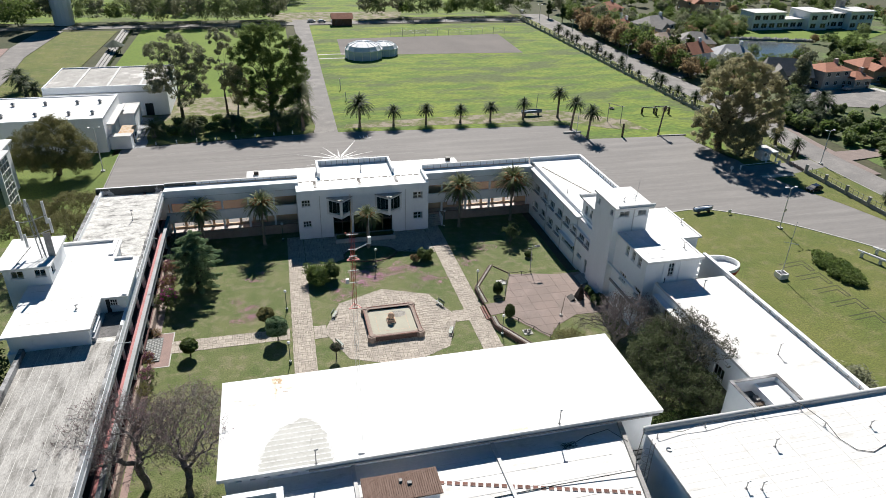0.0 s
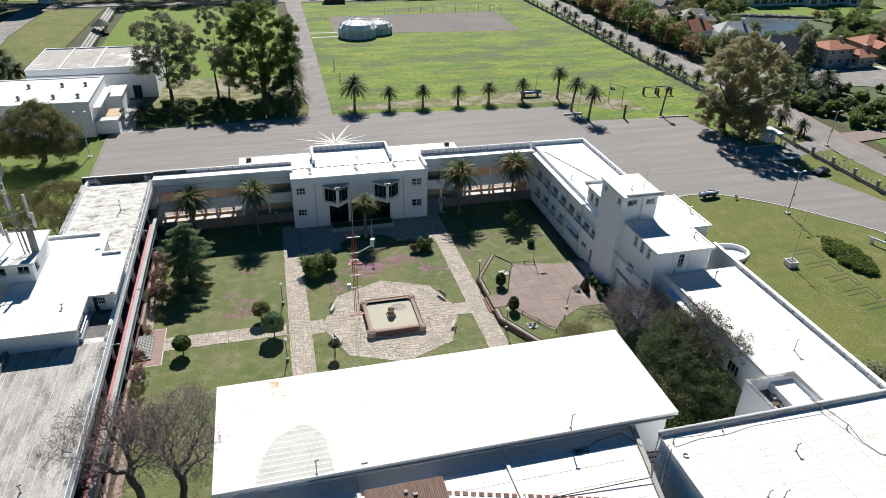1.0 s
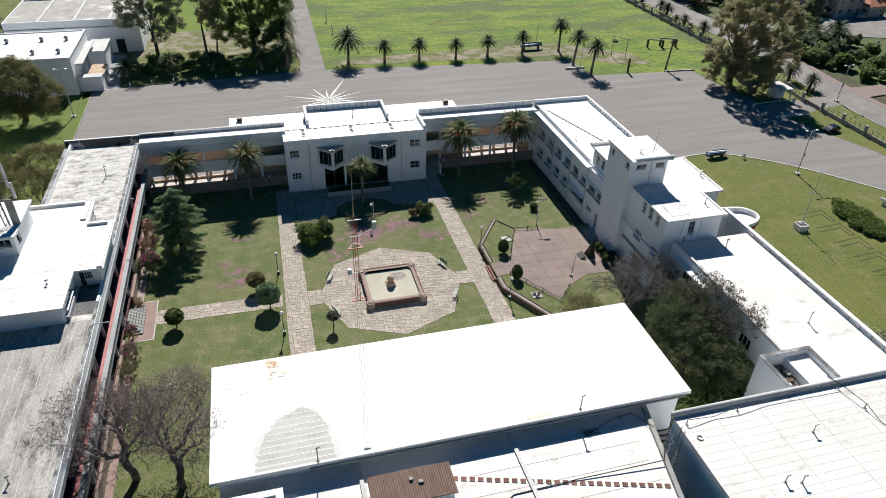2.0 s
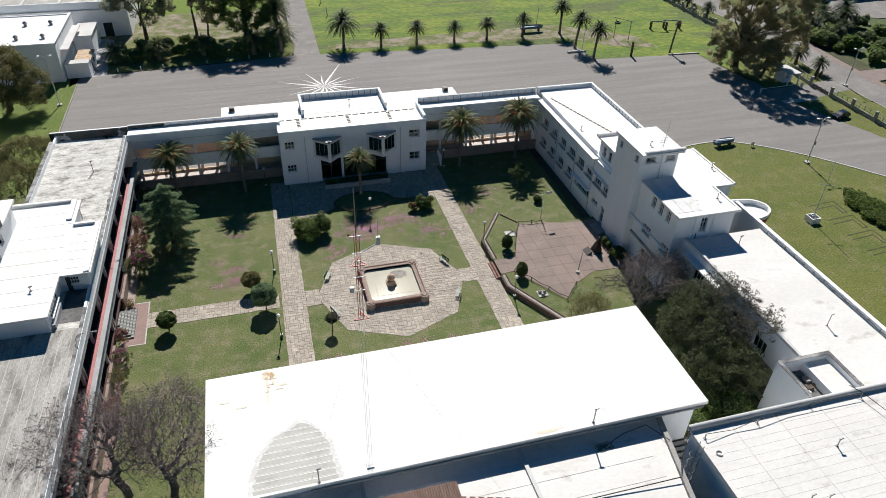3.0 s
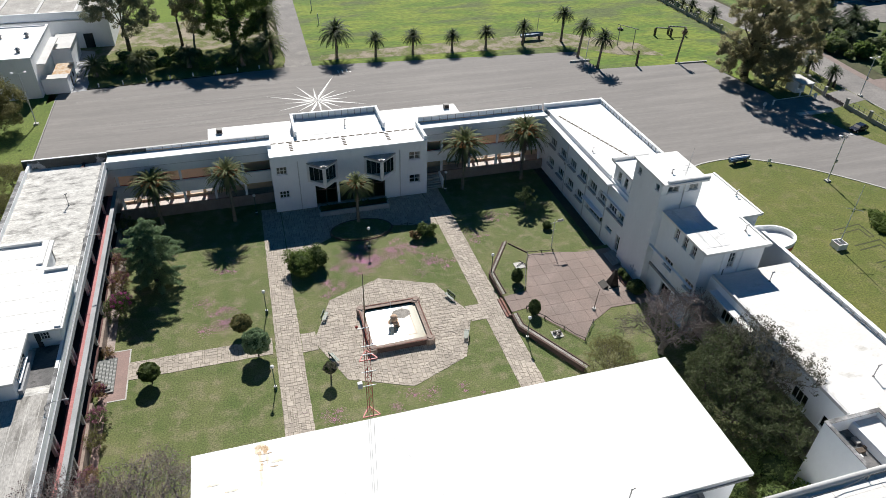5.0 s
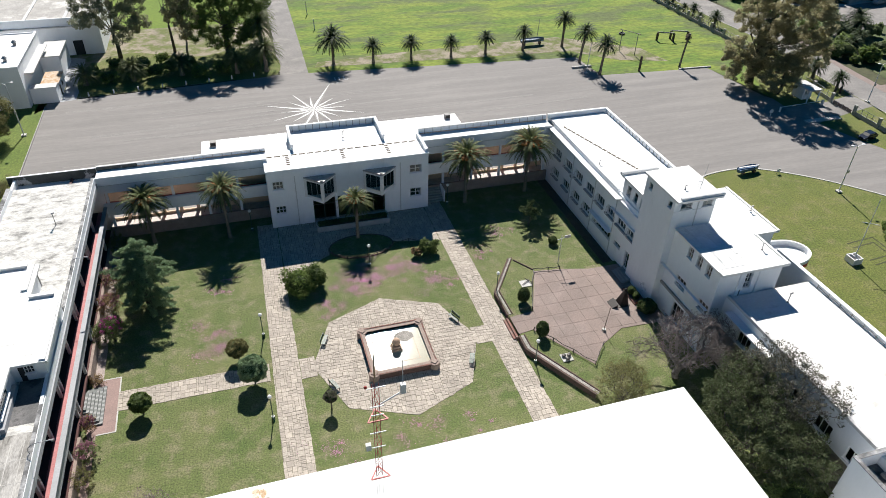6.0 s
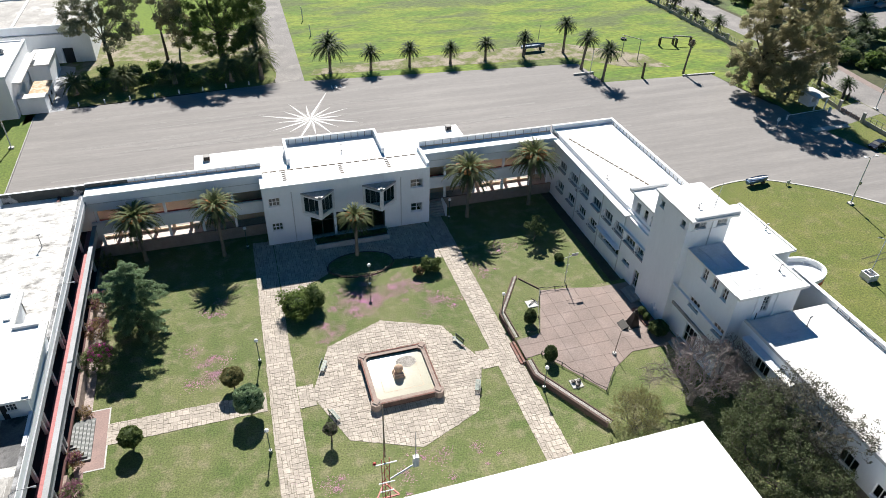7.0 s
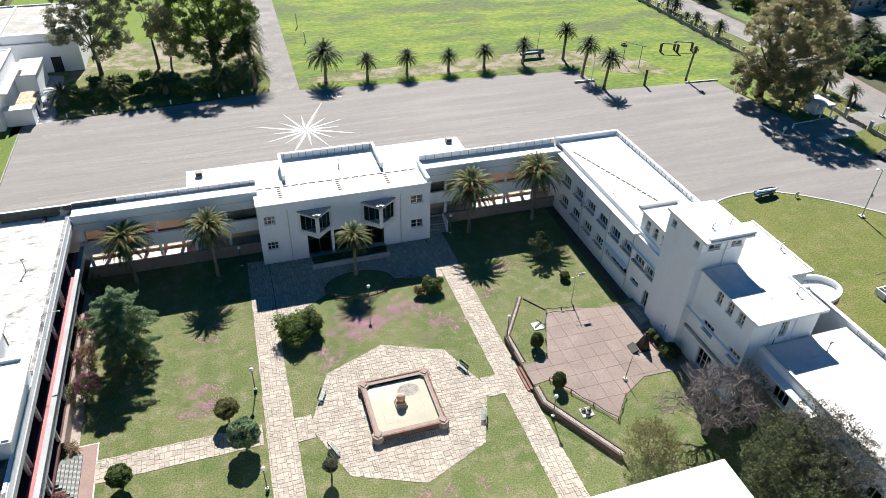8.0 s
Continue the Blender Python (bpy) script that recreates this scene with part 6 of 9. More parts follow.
structure("wall_bed", boxes((45.4, 46.88, 90.2, 113.4, 0.0, 0.06)), SOIL, "dark soil bed along the wing", "bed")
bm = prism([(42.5, 80.6), (44.1, 80.6), (44.1, 82.2), (42.5, 82.2)], TZ0, TZ0 + 0.12)
v = [bm.verts.new(p) for p in ((42.75, 80.8, TZ0 + 0.12), (43.95, 80.8, TZ0 + 0.12), (43.95, 82.0, TZ0 + 0.12), (42.75, 82.0, TZ0 + 0.12), (43.25, 81.15, TZ0 + 1.7), (43.75, 81.15, TZ0 + 1.7), (43.75, 81.65, TZ0 + 1.7), (43.25, 81.65, TZ0 + 1.7))]
for q in ((3, 2, 1, 0), (4, 5, 6, 7), (0, 1, 5, 4), (1, 2, 6, 5), (2, 3, 7, 6), (3, 0, 4, 7)):
    bm.faces.new([v[i] for i in q])
ball(bm, (43.5, 81.4, TZ0 + 1.82), 0.34, 0.7)
ball(bm, (43.5, 81.4, TZ0 + 2.2), 0.21, 1.25)
tagged(part("memorial_bust", bm, BRONZE), "dark bronze bust on a tapered plinth", "statue")
bm = bmesh.new()
v = [bm.verts.new(p) for p in ((41.6, 80.7, TZ0 + 0.1), (42.4, 80.7, TZ0 + 0.55), (42.4, 82.1, TZ0 + 0.55), (41.6, 82.1, TZ0 + 0.1), (41.6, 80.7, TZ0 + 0.02), (42.4, 80.7, TZ0 + 0.02), (42.4, 82.1, TZ0 + 0.02), (41.6, 82.1, TZ0 + 0.02))]
for q in ((0, 1, 2, 3), (7, 6, 5, 4), (0, 4, 5, 1), (1, 5, 6, 2), (2, 6, 7, 3), (3, 7, 4, 0)):
    bm.faces.new([v[i] for i in q])
tagged(part("plaque", bm, BRONZE), "slanting dark plaque before the bust", "plaque")
an = thing("ship_anchor", "small black anchor on a white stone pad", "anchor")
part("pad", boxes((32.2, 33.6, 87.6, 88.9, TZ0, TZ0 + 0.1)), KERB, an)
part("shank", tube(bmesh.new(), [(32.4, 88.0, TZ0 + 0.2), (33.5, 88.7, TZ0 + 0.25)], [0.06, 0.06], 6), BRONZE, an)
part("arm", tube(bmesh.new(), [(33.0, 89.0, TZ0 + 0.4), (33.45, 88.65, TZ0 + 0.16), (33.6, 88.0, TZ0 + 0.4)], [0.03, 0.07, 0.03], 6), BRONZE, an)
pr = thing("ship_propeller", "dark three-bladed propeller on a white stone pad", "propeller")
part("pad", boxes((31.7, 33.0, 73.8, 75.0, TZ0, TZ0 + 0.1)), KERB, pr)
for k in range(3):
    a = k * math.tau / 3 + 0.4
    part("blade", ball(bmesh.new(), (32.35 + 0.35 * math.cos(a), 74.4 + 0.35 * math.sin(a), TZ0 + 0.28), 0.28, 0.35, 8, 6), BRONZE, pr)
ch = thing("chain_fence", "low black chain hung between short posts", "fence")
edge = [(30.5, 79.7), (32.0, 77.4), (33.5, 75.0), (35.1, 72.5), (36.3, 73.9), (37.5, 75.2)], [(30.2, 83.2), (31.8, 83.3), (32.7, 85.6), (33.7, 88.0), (35.0, 90.5), (37.0, 90.2), (38.6, 90.0)], [(13.85 + 4.6 * math.cos(radians(a)), 102.8 + 2.8 * math.sin(radians(a))) for a in range(185, 361, 18)] + [(20.6, 102.2), (23.0, 101.4)]
for i, e in enumerate(edge):
    z = 0 if i == 2 else TZ0
    for x, y in e:
        part("post", tube(bmesh.new(), [(x, y, z), (x, y, z + 0.55)], [0.07, 0.06], 6), BRONZE, ch)
    for (ax, ay), (bx, by) in zip(e, e[1:]):
        part("chain", tube(bmesh.new(), [(ax, ay, z + 0.5), ((ax + bx) / 2, (ay + by) / 2, z + 0.28), (bx, by, z + 0.5)], [0.045] * 3, 5), BRONZE, ch)
oval = [(13.85 + 4.5 * math.cos(k * math.tau / 36), 102.8 + 2.7 * math.sin(k * math.tau / 36)) for k in range(36)]
structure("palm_bed", prism(oval, 0.0, 0.07), LAWN, "oval grass bed round the palm", "bed")
structure("bed_edging", kerb_line([*oval, oval[0]], 0.14, 0.0, 0.13), DARK_BRICK, "dark edging stones round the oval bed", "edging")
fp = thing("flag_pole", "slender dark flag pole on a white base", "pole")
part("base", tube(bmesh.new(), [(38.7, 77.4, TZ0 - 0.02), (38.7, 77.4, TZ0 + 0.3)], [0.3, 0.24], 8), KERB, fp)
part("pole", tube(bmesh.new(), [(38.7, 77.4, TZ0 + 0.3), (39.1, 77.6, TZ0 + 3.4)], [0.05, 0.03], 6), WOOD, fp)
wv = thing("wind_mast", "pale lattice mast with wind instruments", "mast")
part("pole", tube(bmesh.new(), [(38.9, 91.2, 0), (38.9, 91.2, 5.2)], [0.06, 0.04], 6), PALE_METAL, wv)
part("cross_arm", tube(bmesh.new(), [(38.2, 91.2, 4.6), (39.8, 91.2, 4.9)], [0.035, 0.035], 5), PALE_METAL, wv)
part("vane", boxes((39.3, 40.2, 91.18, 91.22, 4.75, 5.15)), PALE_METAL, wv)
for z in (2.2, 3.4):
    part("rung", tube(bmesh.new(), [(38.65, 91.2, z), (39.15, 91.2, z + 0.1)], [0.022, 0.022], 5), PALE_METAL, wv)
for x, y, s in ((45.3, 82.6, 0.55), (45.35, 81.5, 0.5)):
    bush("clipped_shrub", "small dark clipped shrub in a brick bed", (x, y, TZ0 + 0.2), s, s * 1.1, LEAF, int(x * 10 + y), 14, 60, 0.12, ragged=0.1, category="shrub")
bush("clipped_shrub", "dark rounded shrub against the tower", (45.5, 79.2, TZ0), 1.3, 0.9, LEAF_DARK, 77, 22, 70, 0.16, ragged=0.1, category="shrub")
tagged(part("brick_bed", boxes((44.7, 46.28, 80.6, 83.9, TZ0, TZ0 + 0.25)), BRICK), "low brick planting bed beside the tower", "planter")

# ---- stairs of the west wing ----
structure("stair_court", boxes((-19.3, -16.6, 77.6, 85.2, 0.0, 0.02), (-19.2, -18.4, 46.0, 77.6, 0.0, 0.015)), COURT, "reddish paved court at the foot of the stairs", "paving")
structure("court_edging", boxes((-16.6, -16.46, 77.46, 85.34, 0.0, 0.032), (-18.4, -16.6, 77.46, 77.6, 0.0, 0.032), (-18.4, -16.6, 85.2, 85.34, 0.0, 0.032)), KERB, "pale edging stones of the stair court", "edging")
wst = thing("west_steps", "grey and white chequered steps descending on three sides", "steps")
for i in range(6):
    e, a, b, z = -17.85 - i * 0.3, 78.85 + i * 0.3, 84.15 - i * 0.3, (i + 1) * 0.18
    part("step", boxes((-19.7, e, a, b, z - 0.18, z)), STEP_TILE, wst)
    n = int((b - a) / 0.3)
    for k in range(i % 2, n, 2):
        part("tile", boxes((e - 0.29, e - 0.01, a + k * 0.3 + 0.01, a + k * 0.3 + 0.29, z, z + 0.004)), STEP_PALE, wst)
    for k in range(1 + i % 2, int((e + 19.6) / 0.3), 2):
        part("tile", boxes((e - k * 0.3 - 0.29, e - k * 0.3 - 0.01, a + 0.01, a + 0.29, z, z + 0.004)), STEP_PALE, wst)

# ---- courtyard trees and shrubs ----
for x, y, top, s in ((-14.0, 111.3, 9.2, 0.98), (-3.8, 109.7, 10.2, 0.92), (13.8, 105.0, 8.1, 0.74), (31.7, 110.2, 10.7, 1.1), (42.1, 111.0, 11.2, 1.1)):
    palm(x, y, top, s, r=0.22, group="courtyard palms")
ced = thing("cedar_tree", "broad green conifer with layered feathery boughs", "tree", at=(-13.9, 96.9, 0))
rng = np.random.default_rng(11)
sprays, tufts = [], []
for k in range(64):
    z = 0.7 + 9.0 * ((k + 0.5) / 64) ** 0.95
    a = k * 2.4 + rng.uniform(-0.4, 0.4)
    reach = (3.4 + 0.8 * z / 5.5 if z < 5.5 else 4.2 - (z - 5.5) ** 1.3 * 0.44) * rng.uniform(0.72, 1.10)
    if k in (37, 42):
        a, reach = (3.05, 4.5) if k == 37 else (-0.2, 4.2)
    tufts.append((reach * 0.6 * math.cos(a), reach * 0.6 * math.sin(a), z))
    for q in np.linspace(0.3, 1.0, 8):
        for side in (-1, -0.5, 0, 0.5, 1):
            w = side * reach * 0.22 * (1.25 - q) * rng.uniform(0.7, 1.1)
            r = reach * q * (1 - 0.10 * abs(side))
            sprays.append((r * math.cos(a) - w * math.sin(a), r * math.sin(a) + w * math.cos(a), z + 0.5 * q - 0.62 * q * q - 0.12 * abs(side) + rng.uniform(-0.12, 0.12)))
sprays.extend((rng.uniform(-0.25, 0.25), rng.uniform(-0.25, 0.25), z) for z in np.linspace(9.0, 10.2, 10))
part("trunk", limbs(bmesh.new(), (0, 0, -0.1), tufts, 0.36, 3, 0.55), BARK, ced)
part("crown", leaf_mesh("crown", foliage(np.array(sprays), 0.27, 26, 12, 0.36), 0.115, LEAF_CEDAR, 5, ratio=0.30), LEAF_CEDAR, ced)
bush("topiary_tree", "round-clipped topiary tree on a short stem", (-13.9, 79.2, 0), 1.25, 1.0, LEAF, 31, 26, 130, 0.15, 0.75, "topiary", "clipped topiary", 0.1)
bush("topiary_tree", "round-clipped topiary with a browning crown", (-3.9, 84.5, 0), 1.3, 1.0, LEAF_OLIVE, 32, 26, 130, 0.15, 0.9, "topiary", "clipped topiary", 0.1)
bush("topiary_tree", "large round-clipped dark topiary tree", (-2.4, 80.4, 0), 1.75, 1.45, LEAF_CEDAR, 33, 34, 160, 0.15, 0.9, "topiary", "clipped topiary", 0.1)
bush("topiary_tree", "thin brownish topiary tree on a bare stem", (5.1, 74.6, 0), 0.8, 0.65, LEAF_DUSTY, 34, 18, 60, 0.12, 1.3, "topiary", "clipped topiary", 0.2)
bush("round_bush", "large leafy green bush on the lawn", (4.3, 95.0, 0), 2.6, 1.6, LEAF_BRIGHT, 35, 46, 150, 0.15, ragged=0.25)
bush("round_bush", "upright leafy green bush on the lawn", (6.6, 95.6, 0), 1.7, 1.75, LEAF, 135, 34, 120, 0.15, ragged=0.25)
bush("flower_bush", "leafy bush with a few reddish leaves", (22.6, 99.0, 0), 1.6, 1.1, LEAF, 36, 22, 100, 0.17, ragged=0.4)
bush("flower_bush", "small sparse leafy bush", (20.9, 98.6, 0), 1.0, 0.8, LEAF_RUST, 37, 14, 60, 0.17, ragged=0.4)
bush("round_bush", "small dark round bush on the lawn", (40.5, 96.4, 0), 0.75, 0.6, LEAF_DARK, 38, 14, 60, 0.12, ragged=0.1)
for x, y in ((31.2, 84.9), (31.0, 78.5)):
    bush("topiary_cone", "dark egg-shaped clipped topiary", (x, y, TZ0), 0.85, 1.15, LEAF_DARK, int(y), 26, 80, 0.12, 0.05, "topiary", "egg-shaped topiary", 0.05)
def fan(seed, stems, spread, height):
    """Stems that rise from one root and lean outward."""
    rng = random.Random(seed)
    out = []
    for k in range(stems):
        a, r = k * math.tau / stems + rng.uniform(-0.3, 0.3), spread * rng.uniform(0.5, 1.0)
        out.append([(0.12 * math.cos(a), 0.12 * math.sin(a), -0.1), (r * 0.35 * math.cos(a), r * 0.35 * math.sin(a), height * 0.5), (r * math.cos(a), r * math.sin(a), height)])
    return out


grown_tree("loose_tree", "loose many-stemmed tree with fine olive-yellow leaves", (35.4, 67.2, TZ0 - 0.4), dome(23, 900, (0, 0.2, 2.6), (3.0, 2.8, 2.6), -0.45, 0.3), fan(4, 10, 1.0, 1.2), 23, BARK, LEAF_OLIVE, 13, 0.08, 0.36, 0.010, 2.3, 1, 0.45, step=0.28, kill=0.32)
lobed_tree("low_tree", "low spreading dark green tree on the lawn", (39.0, 101.5, 0), [(0, 0, 2.9, 1.0), (1.2, 0.3, 2.7, 0.8), (-1.1, 0.3, 2.6, 0.8), (0.2, 0.9, 3.1, 0.8), (0.3, -0.9, 2.5, 0.8)], LEAF_DARK, 41, 44, 0.11, 0.10, None, 14.0)
for x, y, s, fl, seed, leaf, lift in ((-18.7, 109.8, 1.3, None, 51, LEAF_OLIVE, 0.6), (-18.7, 102.0, 1.2, DULL_FLOWER, 52, LEAF_RUST, 0.5), (-18.6, 97.0, 1.25, DULL_FLOWER, 53, LEAF_RUST, 0.5), (-17.8, 91.4, 1.25, FLOWER, 54, LEAF, 1.3), (-18.9, 91.6, 1.15, None, 55, LEAF_GARDEN, 0.5), (-19.0, 84.9, 0.45, None, 56, LEAF_RUST, 0.1), (-19.1, 78.3, 0.6, DULL_FLOWER, 57, LEAF_RUST, 0.8), (-18.9, 74.6, 0.9, DULL_FLOWER, 58, LEAF_GARDEN, 0.4), (-19.0, 71.6, 0.9, None, 59, LEAF_OLIVE, 0.3), (-18.9, 67.0, 1.0, DULL_FLOWER, 60, LEAF_RUST, 0.4)):
    shrub = grown_tree("bougainvillea" if fl else "climbing_shrub", "straggling magenta bougainvillea against the gallery" if fl else "straggling green shrub against the gallery", (x + 0.2, y, 0), dome(seed, 260, (0, 0, lift + s * 0.7), (s * 1.15, s * 1.3, s * 1.05), -0.8, 0.3), fan(seed, 4, s * 0.4, 0.3 + lift * 0.6), seed, BARK, leaf, 20, 0.075, 0.24, 0.012, 2.2, 1, 0.4, "shrub", step=0.22, kill=0.28, group="shrubs along the gallery")
    if fl:
        part("blossom", leaf_mesh("blossom", foliage(dome(seed + 7, 34, (0, 0, lift + s * 0.9), (s * 1.15, s * 1.2, s), -0.1, 0.8), 0.24, 34 if fl is FLOWER else 24, seed, 0.9), 0.075, fl, seed), fl, shrub, kind="stuff")
structure("shrub_bed", boxes((-19.28, -18.35, 85.4, 113.3, 0.0, 0.02)), PINK_PATH, "worn pinkish paving along the gallery", "paving")
grown_tree("bare_tree", "wide gnarled leafless tree with pinkish withered tips", (-16.6, 56.6, 0), np.concatenate((dome(5, 1900, (-1.2, 0.6, 7.0), (7.0, 6.2, 3.9), -0.3), dome(6, 350, (-3.5, -2.0, 8.6), (4.4, 4.0, 2.4), -0.2))), [[(0.2, 0, -0.1), (0.1, 0.1, 1.2), (-0.2, 0.0, 2.2), (-0.3, 0.1, 2.9)]], 5, GREY_BARK, LEAF_BROWN, 3, 0.075, 0.3, 0.019, 2.05, 2, 0.7, kill=0.42, step=0.36, wander=0.3, loose=True)
grown_tree("bare_tree", "gnarled leafless tree with pale limbs and pinkish tips", (-12.0, 54.6, 0), np.concatenate((dome(17, 1700, (0.4, 2.4, 7.2), (5.6, 6.2, 3.8), -0.35), dome(18, 350, (3.4, -2.0, 8.4), (2.6, 3.2, 2.6), -0.5))), [[(0, 0, -0.1), (-0.1, 0.1, 1.2), (0.15, 0.2, 2.2), (0.1, 0.4, 3.0)]], 17, GREY_BARK, LEAF_BROWN, 4, 0.075, 0.3, 0.019, 2.05, 2, 0.7, kill=0.42, step=0.36, wander=0.3, loose=True)
grown_tree("bare_tree", "dark gnarled leafless tree with withered brown remnants", (43.0, 68.4, 0.3), np.concatenate((dome(9, 1700, (1.6, 0.4, 5.2), (5.8, 4.4, 3.4), -0.6), dome(10, 200, (-3.4, 2.2, 3.8), (2.6, 2.0, 1.4), -0.9))), [[(0, 0, -0.1), (-0.2, 0.1, 0.9), (0.1, 0.0, 1.8)]], 9, GREY_BARK, LEAF_BROWN, 3, 0.07, 0.3, 0.022, 2.05, 2, 0.6, kill=0.42, step=0.34, share=0.6, wander=0.35, loose=True)
grown_tree("evergreen_tree", "dense green evergreen tree beside the wing", (43.4, 56.0, 0), np.concatenate((dome(61, 1000, (-0.2, 1.6, 5.4), (4.5, 6.6, 4.0), -0.9, 0.5), dome(62, 350, (1.4, 4.5, 7.2), (2.8, 3.8, 2.4), -0.5, 0.5), dome(63, 400, (2.2, -3.2, 4.6), (2.8, 3.6, 3.2), -0.8, 0.4))), [[(0, 0, -0.1), (-0.1, 0.1, 1.2), (0.1, 0.3, 2.4)]], 61, BARK, LEAF_YARD, 40, 0.10, 0.5, 0.018, 2.4, 1, 0.5, kill=0.55)
grown_tree("evergreen_tree", "greyish half-bare evergreen tree leaning over the roof", (47.0, 56.8, 0), np.concatenate((dome(64, 1000, (0.4, 2.4, 7.8), (3.3, 5.4, 3.6), -0.9, 0.4), dome(65, 260, (1.8, -1.4, 8.8), (2.4, 2.8, 1.9), -0.7, 0.4))), [[(0, 0, -0.1), (0.2, 0.1, 1.6), (0.1, 0.3, 3.2), (0.4, 0.6, 4.6)]], 64, GREY_BARK, LEAF_DUSTY, 26, 0.10, 0.45, 0.016, 2.2, 1, 0.6, kill=0.5, share=0.72)
for x, y, r in ((40.6, 51.6, 2.2), (43.6, 50.2, 2.4), (41.8, 47.6, 2.1), (38.8, 49.4, 2.0), (45.0, 47.4, 1.6), (39.6, 54.0, 1.8), (38.4, 46.2, 1.6)):
    bush("light_shrub", "light green feathery shrub in the shaded yard", (x, y, 0.0), r, r * 0.85, LEAF_LIME, int(63 + x), 26, 70, 0.15, 0.6, ragged=0.6, category="shrub", group="yard shrubs")
hedge = foliage(np.array([(9.0 + i * 0.42, 108.7, 0.85) for i in range(24)]), 0.55, 60, 3, 0.6)
tagged(part("planter_hedge", leaf_mesh("planter_hedge", hedge, 0.16, LEAF_DARK, 4), None), "dark low hedge in the planter", "hedge")

# fallen blossom on the grass
rng = np.random.default_rng(6)
spots = []
for x, y, r, n in ((13.2, 95.2, 2.6, 520), (10.5, 93.6, 2.6, 160), (7.6, 91.6, 1.8, 90), (19.8, 95.8, 2.2, 160), (17.5, 97.0, 2.0, 120), (-6.4, 90.0, 2.6, 110), (-5.8, 87.0, 1.1, 90), (-5.0, 98.0, 2.2, 70), (24.0, 92.0, 2.0, 60), (14.0, 69.0, 3.0, 80), (4.5, 70.5, 2.5, 60), (11.0, 97.5, 3.5, 120), (21.5, 93.0, 2.6, 110), (30.5, 97.0, 2.2, 60), (34.0, 100.5, 2.4, 50), (7.0, 89.0, 1.6, 40), (-8.5, 86.5, 1.4, 30), (20.5, 68.5, 2.6, 60), (9.0, 66.5, 2.6, 50)):
    for _ in range(n // 16 + 2):
        u, v, w = x + rng.normal() * r * 0.55, y + rng.normal() * r * 0.42, rng.uniform(0.12, 0.70)
        spots += [(u + rng.normal() * w, v + rng.normal() * w * 0.8, 0.02) for _ in range(int(60 * w / 0.25))]
spots = [s for s in spots if math.hypot(s[0] - OC[0], s[1] - OC[1]) > 9.9]
tagged(part("fallen_blossom", leaf_mesh("fallen_blossom", np.array(spots), 0.040, PETAL, 8, up=0.9, ratio=0.8), None), "pink blossom scattered on the lawn", "blossom", kind="stuff")


# ---- roof clutter and masts ----
mast = thing("radio_mast", "slender red and white lattice radio mast with aerials", "mast")
MX, MY, M0 = 5.07, 47.05, 10.0
bm, bmw = bmesh.new(), bmesh.new()
legs = [(0.19 * math.cos(a), 0.19 * math.sin(a)) for a in (math.pi / 2, math.pi * 7 / 6, math.pi * 11 / 6)]
for b, lo, hi, thick in ((bmw, M0, 26.0, 0.5), (bm, 26.0, 33.0, 1.0)):
    for dx, dy in legs:
        tube(b, [(MX + dx, MY + dy, lo), (MX + dx, MY + dy, hi)], [0.019 * thick, 0.019 * thick], 5)
    z = lo
    while z < hi - 0.5:
        for (ax, ay), (bx, by) in zip(legs, legs[1:] + legs[:1]):
            tube(b, [(MX + ax, MY + ay, z), (MX + bx, MY + by, z + 0.5)], [0.013 * thick, 0.013 * thick], 3)
        z += 0.6 / thick
part("lower_lattice", bmw, LAMP_GLOBE, mast, "white-painted lower lattice")
part("upper_lattice", bm, RED_PAINT, mast, "red-painted upper lattice")
part("whip_aerial", tube(bmesh.new(), [(MX, MY, 33.0), (MX, MY, 36.2)], [0.045, 0.02], 6), RUST, mast)
for z, w in ((32.9, 0.9), (31.6, 0.7), (31.0, 0.6), (29.7, 0.8), (28.6, 0.7)):
    part("cross_arm", boxes((MX - w / 2, MX + w / 2, MY - 0.30, MY - 0.26, z, z + 0.045)), FRAME, mast)
for z in (30.7, 26.2):
    pts = [(MX, MY + 0.35), (MX - 0.5, MY - 0.4), (MX + 0.5, MY - 0.4)]
    part("guy_frame", kerb_line(pts + pts[:1], 0.055, z, z + 0.06), RED_PAINT, mast)
part("beacon", ball(bmesh.new(), (MX - 0.5, MY - 0.3, 33.1), 0.08), RED_PAINT, mast)
arm = part("side_arm", tube(bmesh.new(), [(MX + 0.2, MY, 31.4), (MX + 1.35, MY + 0.1, 31.9)], [0.04, 0.04], 5), FRAME, mast)
part("sensor_box", boxes((MX + 1.25, MX + 1.5, MY, MY + 0.2, 31.8, 32.4)), FRAME, arm)
part("sensor_aerial", tube(bmesh.new(), [(MX + 1.37, MY + 0.1, 32.4), (MX + 1.37, MY + 0.1, 34.0)], [0.025, 0.015], 5), FRAME, arm)
part("aerial_box", boxes((MX - 0.65, MX - 0.4, MY - 0.4, MY - 0.2, 28.6, 29.0)), FRAME, mast)
part("mast_foot", boxes((MX - 0.3, MX + 0.3, MY - 0.3, MY + 0.3, M0, M0 + 0.1)), ROOF, mast)
for x, y, z in ((-2.6, 40.0, 9.2), (16.0, 40.5, 8.4)):
    part("guy_wire", tube(bmesh.new(), [(MX, MY, 26.2), (x, y, z)], [0.004, 0.004], 3), METAL, mast)

